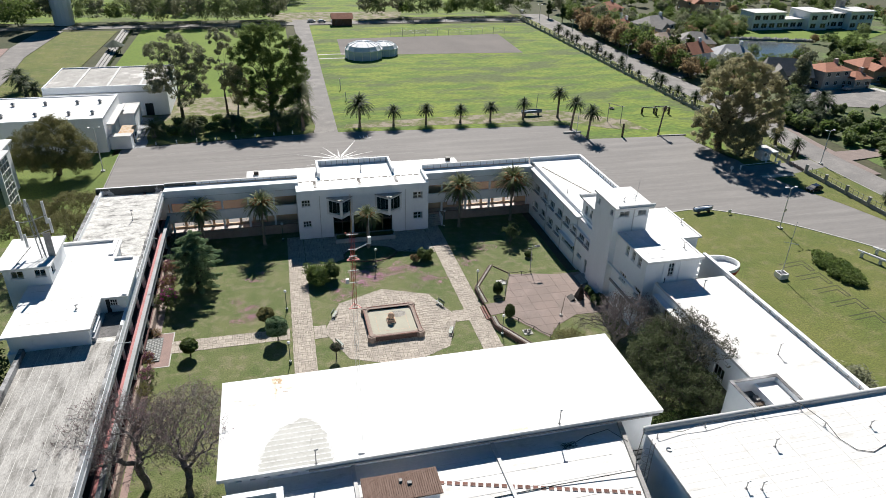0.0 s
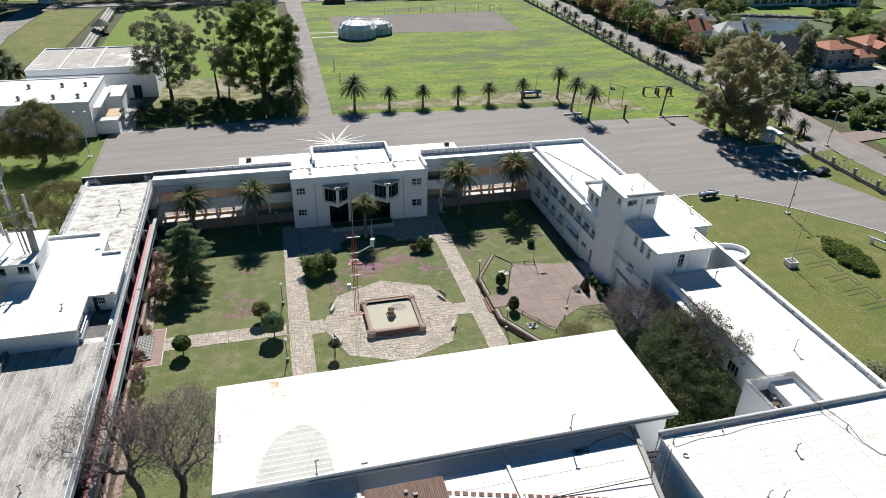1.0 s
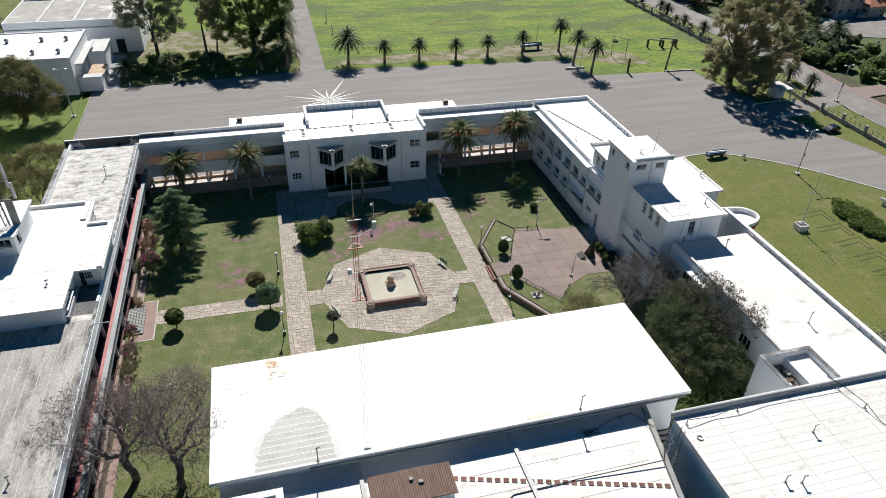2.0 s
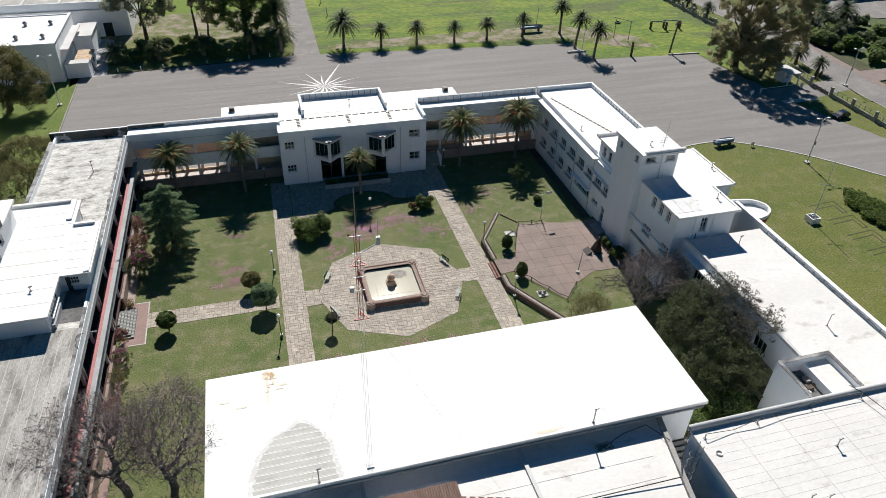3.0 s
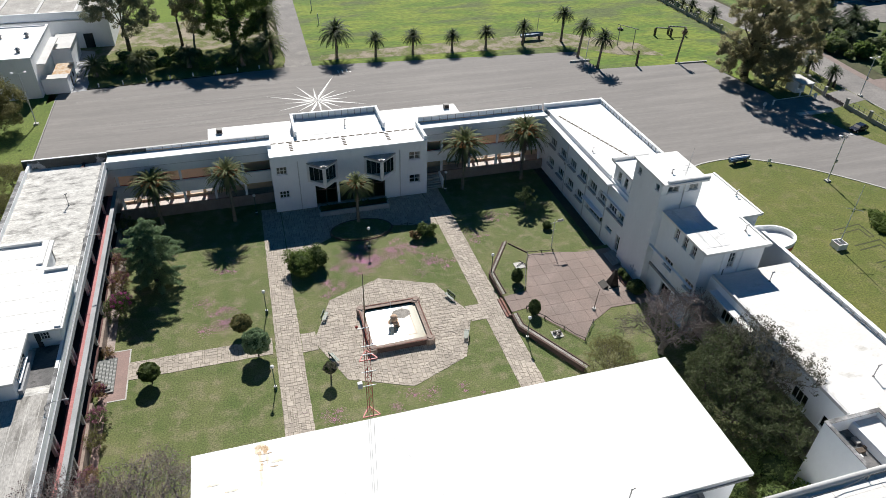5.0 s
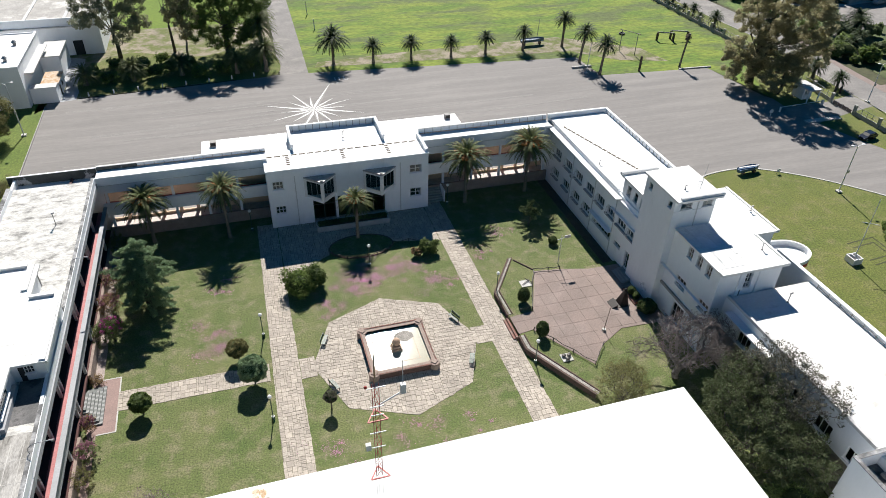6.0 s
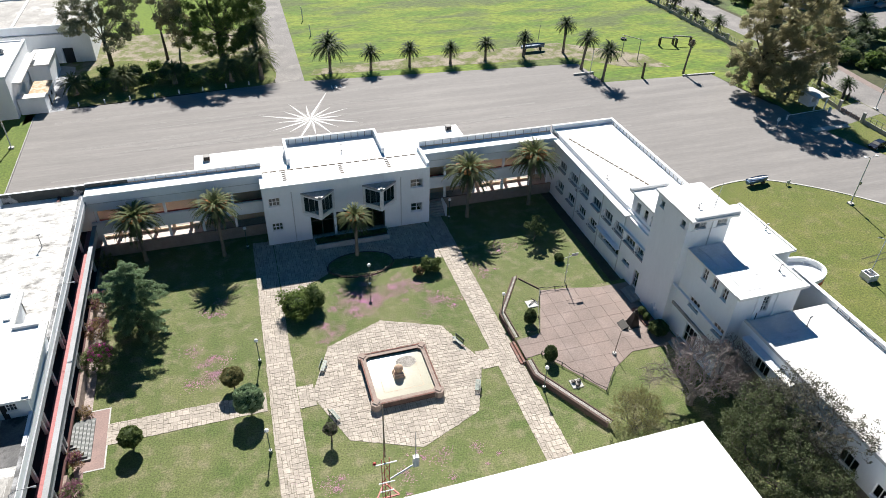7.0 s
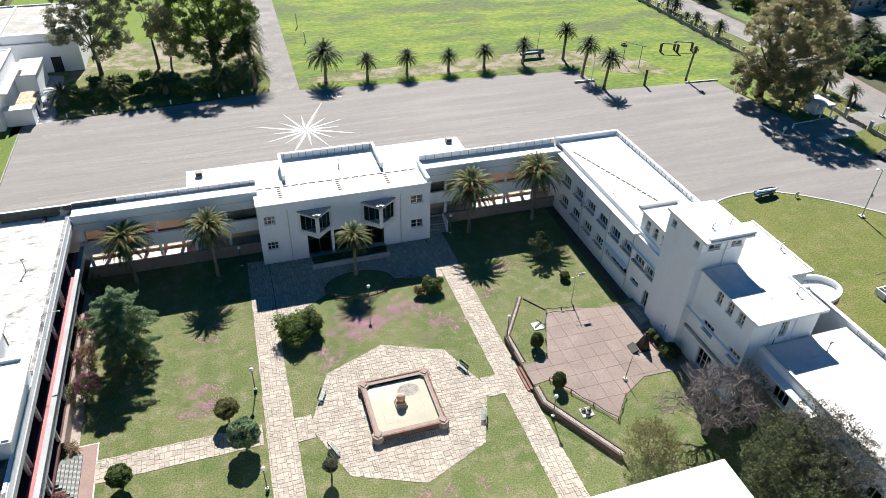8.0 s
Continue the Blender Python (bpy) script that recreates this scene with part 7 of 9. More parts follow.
cell = thing("cell_mast", "grey lattice mast with tall white panel aerials", "mast")
cx, cy, cz = -29.4, 82.6, 15.0
for dx, dy in ((0, 0), (0.5, 0), (0.25, 0.45)):
    part("mast_leg", tube(bmesh.new(), [(cx + dx, cy + dy, cz), (cx + dx - 1.1, cy + dy + 2.0, cz + 6.5)], [0.07, 0.06], 6), METAL, cell)
for i in range(9):
    f = i / 9
    part("brace", tube(bmesh.new(), [(cx - 1.1 * f, cy + 2.0 * f, cz + 6.5 * f), (cx + 0.5 - 1.1 * (f + 0.1), cy + 2.0 * (f + 0.1), cz + 6.5 * (f + 0.1))], [0.03, 0.03], 4), METAL, cell)
for dx, dy, z0, z1 in ((-2.0, 1.2, 2.0, 4.6), (-2.4, 1.5, 4.6, 6.6), (-1.2, 3.0, 4.6, 6.6), (0.9, 2.2, 3.6, 6.6), (1.3, 1.9, 2.4, 4.4), (-1.5, 0.8, 1.2, 3.0)):
    part("panel_aerial", boxes((cx + dx - 0.14, cx + dx + 0.14, cy + dy - 0.08, cy + dy + 0.08, cz + z0, cz + z1)), FRAME, cell)
for z in (3.0, 5.0):
    part("aerial_bracket", tube(bmesh.new(), [(cx - 2.1, cy + 1.2, cz + z - 0.6), (cx - 0.6, cy + 1.4, cz + z - 0.6), (cx + 1.1, cy + 2.1, cz + z - 0.2)], [0.06] * 3, 5), METAL, cell)
part("cable_tray", boxes((cx + 0.7, cx + 1.5, cy + 0.2, cy + 0.3, cz, cz + 3.2)), CONCRETE, cell)
tagged(part("roof_cable", tube(bmesh.new(), [(-32.0, 81.0, 15.03), (-31.5, 86.0, 15.03)], [0.05, 0.05], 4), BLACK), "black cable lying on the tower roof", "cable")


def rod(x, y, z, h=1.1, bend=0.25, label="bent pipe stub on the flat roof"):
    r = thing("vent_pipe", label, "pipe", "roof pipes", at=(x, y, z))
    part("pipe", tube(bmesh.new(), [(0, 0, 0), (0, 0, h)], [0.055, 0.055], 6), METAL, r)
    part("cap", tube(bmesh.new(), [(-0.1, 0, h), (bend, 0, h + 0.08)], [0.08, 0.08], 6), METAL, r)
    part("flashing", tube(bmesh.new(), [(0, 0, 0.002), (0, 0, 0.06)], [0.16, 0.12], 8), CONCRETE, r)


for x, y, z, h in ((0.87, 46.5, 10.0, 1.6), (24.7, 46.6, 10.0, 1.7), (55.3, 68.7, 8.6, 1.2), (55.5, 53.4, 8.6, 1.5), (43.5, 38.9, 10.4, 0.9), (54.7, 39.2, 10.4, 0.7), (37.6, 35.0, 10.4, 0.8), (38.9, 34.6, 10.4, 0.9), (-22.9, 103.4, 9.6, 1.6), (-23.4, 50.5, 9.6, 0.8), (58.4, 81.0, 12.4, 0.6), (54.6, 73.9, 12.28, 0.8), (48.3, 100.3, 9.85, 0.6), (48.6, 81.8, 16.45, 0.5), (14.6, 118.6, 9.2, 1.0), (-24.5, 74.5, 12.05, 0.5)):
    rod(x, y, z, h)
for x, y in ((49.6, 43.0), (44.2, 43.1), (38.4, 42.7), (33.0, 42.4), (50.2, 40.2)):
    s = thing("cable_bracket", "small steel bracket carrying a roof cable", "bracket", "roof brackets", at=(x, y, 10.4))
    part("foot", boxes((-0.12, 0.12, -0.12, 0.12, 0, 0.05)), METAL, s)
    part("upright", pieces((-0.04, 0.04, -0.04, 0.04, 0.05, 0.55)), METAL, s)
tagged(part("roof_cable", tube(bmesh.new(), [(33.0, 42.4, 10.95), (35.8, 42.45, 10.6), (38.4, 42.7, 10.95), (41.5, 42.8, 10.65), (44.2, 43.1, 10.95), (49.6, 43.0, 10.95)], [0.03] * 6, 5), BLACK), "black cable along the roof edge", "cable")
tagged(part("roof_cable", tube(bmesh.new(), [(49.0, 44.0, 11.0), (49.6, 43.0, 10.95), (50.2, 40.2, 10.95), (50.3, 38.4, 10.5), (50.9, 36.8, 10.46), (52.3, 36.2, 10.46), (54.0, 36.7, 10.46), (60.0, 38.5, 10.46)], [0.035] * 8, 5), BLACK), "black cable looping over the roof", "cable")
tagged(part("roof_cable", tube(bmesh.new(), [(14.0, 39.2, 8.45), (16.2, 40.5, 8.45), (22.0, 40.6, 8.5), (30.0, 40.4, 8.8), (30.6, 41.6, 9.2), (32.5, 43.8, 10.4)], [0.05] * 6, 5), BLACK), "black cable across the low roof", "cable")
rng = random.Random(8)
tangle = smooth_line([(25.2 + rng.uniform(-0.9, 0.9), 45.1 + rng.uniform(-0.45, 0.45), 8.44 + rng.uniform(0, 0.1)) for k in range(34)], 4)
tagged(part("cable_coil", tube(bmesh.new(), tangle, [0.018] * len(tangle), 4), BLACK), "tangled heap of thin dark cable on the low roof", "cable")
tagged(part("roof_cable", tube(bmesh.new(), [(25.0, 44.9, 8.45), (27.5, 45.9, 8.45), (30.0, 46.3, 8.45), (31.0, 44.0, 8.8)], [0.035] * 4, 5), BLACK), "thin black cable on the low roof", "cable")
ladder = thing("caged_ladder", "steel ladder with hoops against the block", "ladder")
for i in range(4):
    a = [(32.2 - 0.45 + 0.45 * math.cos(t), 41.6 + 0.4 * math.sin(t), 6.6 + i * 1.0) for t in [k * math.tau / 12 for k in range(13)]]
    part("hoop", tube(bmesh.new(), a, [0.03] * 13, 4, False), METAL, ladder)
part("rail", pieces((32.1, 32.16, 41.3, 41.36, 0, 10.9), (32.1, 32.16, 41.84, 41.9, 0, 10.9)), METAL, ladder)

# stepping blocks on the roofs
def blocks(name, label, spots, size, z, mat):
    for x, y, turn in spots:
        o = tagged(part(name, blocks_mesh(name, size, mat), None), label, "roof block", "stepping blocks")
        o.matrix_basis = pose(x, y, z, 0, 0, turn)


MADE = {}


def blocks_mesh(name, size, mat):
    if (name, size) not in MADE:
        MADE[name, size] = mesh_of(name, boxes((-size[0] / 2, size[0] / 2, -size[1] / 2, size[1] / 2, 0, 0.05)), mat)
    return MADE[name, size]


row = [(3.2 + i * 1.18, 114.9, 0) for i in range(19)]
blocks("roof_block", "dark stepping block on the white roof", row, (0.85, 0.22), 9.18, WOOD)
blocks("roof_block", "dark stepping block on the white roof", [(x, 112.2 + i * 0.55, 0) for x in (5.7, 13.6, 20.3) for i in range(5)], (0.5, 0.22), 9.18, WOOD)
blocks("roof_block", "dark stepping block on the white roof", [(48.5 + 4.7 * i / 17, 112.2 - 15.6 * i / 17, -73) for i in range(18)], (0.72, 0.26), 9.85, WOOD)
blocks("brick_block", "red brick stepping block on the low roof", [(11.9 + i * 0.69, 43.2 - i * 0.2, -16) for i in range(26)], (0.46, 0.42), 8.4, BRICK)
tagged(part("roof_bar", boxes((50.6, 57.2, 94.6, 94.8, 9.85, 10.45)), ROOF), "low white upstand across the roof", "upstand")
tagged(part("roof_curl", tube(bmesh.new(), [(33.3 + 0.25 * math.cos(a), 40.7 + 0.25 * math.sin(a), 10.45) for a in [k * math.tau / 14 for k in range(15)]], [0.05] * 15, 5), METAL), "coiled hose lying on the roof", "hose")

# ---- field palms and training gear ----
for x, y, top, s, ln in ((21.3, 172.4, 9.0, 1.05, 0), (30.1, 171.2, 6.0, 0.66, 0), (38.9, 171.2, 6.0, 0.68, 0), (48.3, 170.8, 5.4, 0.6, 0), (56.8, 171.0, 5.8, 0.64, 0), (66.3, 171.2, 6.3, 0.62, 0), (76.6, 171.4, 8.9, 0.72, 0), (76.0, 160.6, 9.2, 0.72, 0.7), (77.4, 153.2, 9.1, 0.74, 0.5)):
    palm(x, y, top, s * 1.18, CROWN_DARK, False, False, 0.26, "dark date palm at the edge of the field", "palms along the field", (ln, 0), -0.05)
palm(97.5, 152.9, 9.0, 0.6, SKIRT, False, False, 0.2, "thin dying palm with bare brown fronds", "", (0.9, 0.3), -0.05)
for x, y, top, s in ((6.6, 171.6, 7.6, 1.15), (6.6, 184.0, 9.0, 1.2), (7.0, 192.0, 9.5, 1.2), (-20.3, 172.6, 5.2, 0.95), (-29.5, 172.4, 4.6, 0.9), (-10.8, 173.6, 5.0, 0.9), (0.5, 172.0, 5.6, 1.0)):
    palm(x, y, top, s, CROWN, False, False, 0.42, "broad dark palm beneath the trees", "palms beneath the trees", z0=-0.05)
ob = thing("training_frame", "tall grey gallows frame on the field", "frame")
for x, y in ((89.0, 165.6), (91.2, 162.2)):
    part("upright", tube(bmesh.new(), [(x, y, -0.1), (x, y, 5.0)], [0.09, 0.08], 6), CONCRETE, ob)
part("crossbar", tube(bmesh.new(), [(88.6, 166.2, 5.0), (91.6, 161.6, 5.0)], [0.08, 0.08], 6), CONCRETE, ob)
tagged(part("wooden_post", tube(bmesh.new(), [(87.1, 152.9, -0.1), (87.1, 152.9, 3.4)], [0.28, 0.26], 10), WOOD), "thick dark wooden post at the field's edge", "post")
for ax, ay, bx, by in ((102.0, 170.2, 105.6, 168.6), (106.0, 170.5, 109.8, 168.9)):
    hb = thing("hurdle", "low heavy timber hurdle on posts", "hurdle", "hurdles")
    for x, y in ((ax, ay), (bx, by)):
        part("post", pieces((x - 0.22, x + 0.22, y - 0.22, y + 0.22, -0.1, 1.9)), WOOD, hb)
    part("beam", tube(bmesh.new(), [(ax, ay, 1.98), (bx, by, 1.98)], [0.16, 0.16], 6), CONCRETE, hb)
tagged(part("tyre", tube(bmesh.new(), [(95.6 + 0.6 * math.cos(a), 176.3 + 0.6 * math.sin(a), 0.15) for a in [k * math.tau / 14 for k in range(15)]], [0.2] * 15, 6, False), BLACK), "black tyre lying on the field", "tyre")
tagged(part("bench_beam", boxes((72.8, 77.6, 157.6, 158.0, -0.05, 0.35)), KERB), "pale concrete beam beside the palms", "beam")
wp = thing("white_pole", "slender white pole beside the palms", "pole")
part("pole", tube(bmesh.new(), [(74.6, 154.2, -0.05), (75.0, 154.6, 6.5)], [0.08, 0.06], 6), FRAME, wp)
part("base", boxes((74.2, 75.0, 153.8, 154.6, -0.05, 0.2)), KERB, wp)


def hull(bm, x, y, z, length, width, h, a):
    ca, sa = math.cos(a), math.sin(a)
    rings = []
    for i in range(9):
        u = i / 8
        w = width * 0.5 * (0.35 + 0.65 * math.sin(math.pi * min(1, 0.25 + u * 0.6)) if u < 0.5 else max(0.03, math.cos((u - 0.5) * math.pi) ** 0.7))
        px = (u - 0.5) * length
        rows = []
        for wy, wz in ((-w, h + 0.15 * u), (-w * 0.7, 0.25 * h), (0, 0), (w * 0.7, 0.25 * h), (w, h + 0.15 * u), (w * 0.85, h * 0.8), (-w * 0.85, h * 0.8)):
            rows.append(bm.verts.new((x + px * ca - wy * sa, y + px * sa + wy * ca, z + wz)))
        rings.append(rows)
    for p, q in zip(rings, rings[1:]):
        for k in range(7):
            bm.faces.new((p[k], p[(k + 1) % 7], q[(k + 1) % 7], q[k]))
    bm.faces.new(rings[0])
    bm.faces.new(rings[-1])
    return bm


bt = thing("wooden_boat", "small weathered boat on a stand", "boat")
part("hull", hull(bmesh.new(), 70.0, 174.2, 0.6, 6.0, 1.6, 0.8, 0.03), BLUE_PAINT, bt)
part("stand", pieces((67.8, 68.0, 173.6, 174.8, -0.05, 0.8), (71.8, 72.0, 173.6, 174.8, -0.05, 0.8)), WOOD, bt)
part("mast", tube(bmesh.new(), [(71.6, 175.4, 0), (72.0, 175.6, 5.5)], [0.07, 0.05], 5), CONCRETE, bt)
b2 = thing("display_boat", "blue and white boat on the lawn's edge", "boat")
part("hull", hull(bmesh.new(), 81.6, 107.0, 0.35, 4.4, 1.3, 0.75, 0.1), BLUE_PAINT, b2)
part("gunwale", boxes((79.6, 83.6, 106.9, 107.15, 1.12, 1.25)), FRAME, b2)
part("cradle", pieces((80.4, 80.6, 106.5, 107.5, 0.02, 0.6), (82.6, 82.8, 106.5, 107.5, 0.02, 0.6)), WOOD, b2)
sg = thing("small_sign", "small white notice board on legs", "sign")
part("board", boxes((86.1, 86.8, 105.3, 105.36, 0.4, 0.95)), FRAME, sg)
part("leg", pieces((86.2, 86.26, 105.3, 105.36, 0.02, 0.4), (86.64, 86.7, 105.3, 105.36, 0.02, 0.4)), METAL, sg)


def street_lamp(x, y, h, way, label="tall grey street lamp", z0=0.0, group="street lamps"):
    s = thing("street_lamp", label, "street lamp", group, at=(x, y, z0))
    part("base", boxes((-0.4, 0.4, -0.4, 0.4, -0.1, 0.25)), KERB, s)
    part("pole", tube(bmesh.new(), [(0, 0, 0.25), (0, 0, h)], [0.11, 0.07], 8), PALE_METAL, s)
    for w in (way, -way):
        part("arm", tube(bmesh.new(), [(0, 0, h), (0.35 * w, 0.0, h + 0.3), (0.85 * w, 0.0, h + 0.36)], [0.05, 0.045, 0.04], 6), PALE_METAL, s)
        part("lamp_head", ball(bmesh.new(), (1.05 * w, 0, h + 0.36), 0.28, 0.4), FRAME, s)
    part("fuse_box", boxes((-0.16, 0.16, -0.3, -0.1, h * 0.45, h * 0.45 + 0.5)), METAL, s)


street_lamp(92.3, 97.7, 8.2, 1, "tall pale lamp pole on the lawn", 0.02)
for x, y in ((124.0, 272.0), (123.6, 222.5), (125.6, 126.3), (124.0, 310.0)):
    street_lamp(x, y, 8.0, 1, z0=-0.05)
street_lamp(-37.4, 151.0, 9.5, 1, "tall pale lamp pole on the lawn", -0.05)

ms = thing("signal_mast", "white signal mast with yard in a white box", "mast")
part("box_wall", pieces((79.2, 80.8, 80.6, 80.75, 0.02, 0.95), (79.2, 80.8, 82.05, 82.2, 0.02, 0.95), (79.2, 79.35, 80.75, 82.05, 0.02, 0.95), (80.65, 80.8, 80.75, 82.05, 0.02, 0.95), (79.93, 80.07, 80.75, 82.05, 0.5, 0.95)), FRAME, ms)
part("box_fill", boxes((79.35, 80.65, 80.75, 82.05, 0.02, 0.5)), SOIL, ms)
part("pole", tube(bmesh.new(), [(80.0, 81.4, 0.5), (80.6, 82.0, 10.0)], [0.08, 0.04], 6), FRAME, ms)
part("yard", tube(bmesh.new(), [(79.3, 82.2, 6.4), (81.4, 81.1, 6.2)], [0.05, 0.05], 5), FRAME, ms)

oval = []
rng = np.random.default_rng(15)
for _ in range(330):
    a, r = rng.uniform(0, math.tau), math.sqrt(rng.uniform(0, 1))
    oval.append((91.4 + 2.6 * r * math.cos(a) + 0.9 * r * math.sin(a) * 0.4, 81.6 + 5.9 * r * math.sin(a), 0.55 + 0.35 * (1 - r * r)))
tagged(part("oval_hedge", leaf_mesh("oval_hedge", foliage(np.array(oval), 0.55, 30, 9, 0.7), 0.2, LEAF_BRIGHT, 10), None), "dense oval bed of bright green foliage", "hedge")
bm = bmesh.new()
for y0, y1 in ((85.2, 81.9), (81.0, 77.6), (76.8, 73.6), (72.8, 69.8), (69.0, 66.0)):
    kerb_line([(82.6, y0), (87.6, y0 + 0.4), (87.4, y1 + 0.4), (86.6, y1 + 0.4), (86.7, y0 - 0.7), (82.7, y0 - 1.1)], 0.22, 0.0, 0.035, bm)
tagged(part("lawn_lettering", bm, ROUGH), "outlined shapes cut into the lawn turf", "lettering")
for i, (x, y) in enumerate(((99.9, 83.4), (103.5, 83.8))):
    gb = thing("gun_barrel", "white gun barrel mounted on white supports", "gun", "gun barrels")
    part("barrel", tube(bmesh.new(), [(x - 0.9, y + 2.2, 1.0), (x + 0.9, y - 2.8, 1.05)], [0.16, 0.26], 10), FRAME, gb)
    part("support", pieces((x - 0.9, x - 0.5, y + 1.1, y + 1.5, 0.02, 0.95), (x + 0.35, x + 0.75, y - 1.8, y - 1.4, 0.02, 0.95)), FRAME, gb)

bal = thing("curved_balcony", "white round-ended balcony with a red band", "balcony")
pts = [(61.2, 79.0), *smooth_line([(66.0, 78.8), (68.8, 79.4), (70.4, 80.6), (70.6, 82.2), (69.4, 83.6), (66.8, 84.2)]), (61.2, 84.2)]
part("deck", prism(pts, 3.0, 3.4), ROOF, bal)
part("rim", kerb_line([(60.9, 78.9), *pts[1:-1], (60.9, 84.2)], 0.3, 3.4, 4.1), WHITE, bal)
part("red_band", kerb_line([(61.2, 78.75), (66.1, 78.55), (69.0, 79.2), (70.65, 80.5), (70.85, 82.2), (69.6, 83.85)], 0.06, 3.0, 3.5), RED_PAINT, bal)
part("post", pieces((66.8, 67.2, 79.3, 79.7, 0, 3.0), (66.8, 67.2, 83.2, 83.6, 0, 3.0)), WHITE, bal)
part("seat_ledge", pieces((61.5, 66.0, 80.4, 80.8, 3.4, 3.75), (61.5, 67.5, 82.4, 82.8, 3.4, 3.75)), WHITE, bal)
tagged(part("drain_pipe", tube(bmesh.new(), [(61.6, 74.5, 3.8), (62.6, 70.0, 3.6)], [0.3, 0.3], 8), PALE_METAL, bal), "fat grey duct along the wall")

# ---- boundary wall, gatehouse and car ----
fe = thing("boundary_wall", "grey boundary wall with pillars and railings", "fence")
fx = lambda y: 118.0 + 2.4 * min(1, max(0, (300 - y) / 150)) if y > 150 else 117.7 + 2.7 * max(0, y - 128) / 22
y = 66.0
pil = boxes((-0.24, 0.24, -0.24, 0.24, -0.1, 1.95), (-0.3, 0.3, -0.3, 0.3, 1.95, 2.07))
pil = mesh_of("pillar", pil, CONCRETE)
bars = bmesh.new()
while y < 318:
    o = part("pillar", pil, None, fe)
    o.location = (fx(y), y, 0)
    y1 = y + (6.2 if y < 150 else 5.2)
    if y < 121.0 or y > 127.0:
        part("panel", kerb_line([(fx(y), y + 0.35), (fx(y1), y1 - 0.35)], 0.22, -0.1, 0.75), CONCRETE, fe)
        for z in (1.1, 1.8):
            kerb_line([(fx(y), y + 0.35), (fx(y1), y1 - 0.35)], 0.05, z, z + 0.05, bars)
        for k in range(1, 4):
            q = y + 0.35 + k * (y1 - y - 0.7) / 4
            box(bars, fx(q) - 0.04, fx(q) + 0.04, q - 0.04, q + 0.04, 0.75, 1.9)
    y = y1
part("railing", bars, METAL, fe, kind="stuff")
structure("driveway", prism([(104.6, 128.2), (103.4, 121.5), (106, 119.8), (117.5, 122.6), (125.1, 124.2), (125.1, 130.2), (117.5, 128.4)], -0.2, -0.012), ROAD, "pale concrete driveway through the gate", "driveway")
sg = thing("sliding_gate", "low brownish metal gate across the driveway", "gate")
part("gate_leaf", boxes((117.62, 117.78, 122.5, 127.4, 0.08, 0.75)), RUST_GATE, sg)
for y in (123.6, 124.9, 126.2):
    part("gate_post", boxes((117.58, 117.82, y - 0.05, y + 0.05, -0.02, 0.95)), METAL, sg)
gh = thing("gatehouse", "small white gatehouse with a flat canopy roof", "building")
part("wall", pierced("x", 112.5, 114.7, 130.6, 130.75, -0.05, 2.5, [(112.9, 114.3, 1.0, 2.0)]), WHITE, gh)
part("wall", pieces((112.5, 112.65, 130.75, 133.5, -0.05, 2.5), (114.55, 114.7, 130.75, 133.5, -0.05, 2.5), (112.5, 114.7, 133.5, 133.65, -0.05, 2.5)), WHITE, gh)
window(gh, "x", 112.9, 114.3, 1.0, 2.0, 130.5, 1, 2, 1)
part("roof", pieces((112.2, 115.3, 128.8, 133.9, 2.5, 2.7)), ROOF_DULL, gh)
part("canopy_post", pieces((115.0, 115.2, 129.0, 129.2, -0.05, 2.5), (112.4, 112.6, 129.0, 129.2, -0.05, 2.5)), WHITE, gh)
bg = thing("boom_gate", "long white boom gate across the driveway", "gate")
part("arm", tube(bmesh.new(), [(104.0, 126.65, 0.95), (114.75, 127.25, 0.95)], [0.07, 0.07], 6), FRAME, bg)
part("post", pieces((114.6, 115.0, 127.1, 127.5, -0.05, 1.1), (103.8, 104.0, 126.5, 126.8, -0.05, 1.0)), FRAME, bg)
tagged(part("traffic_island", boxes((105.8, 113.9, 120.7, 121.9, -0.05, 0.16)), KERB), "low pale concrete traffic island at the gate", "kerb")
ps = thing("gate_sign", "white round sign on a short post", "sign")
part("post", tube(bmesh.new(), [(100.3, 125.0, -0.05), (100.3, 125.0, 1.0)], [0.06, 0.06], 6), FRAME, ps)
part("disc", tube(bmesh.new(), [(100.3, 124.95, 1.2), (100.3, 125.05, 1.2)], [0.42, 0.42], 12), FRAME, ps)
gs = thing("gun_display", "black gun display beside the gate", "gun")
for x, y, h in ((122.2, 131.9, 2.4), (123.2, 131.5, 1.7), (121.5, 131.3, 1.5)):
    part("shell", tube(bmesh.new(), [(x, y, -0.05), (x, y, h * 0.7), (x, y, h)], [0.28, 0.26, 0.05], 8), BRONZE, gs)


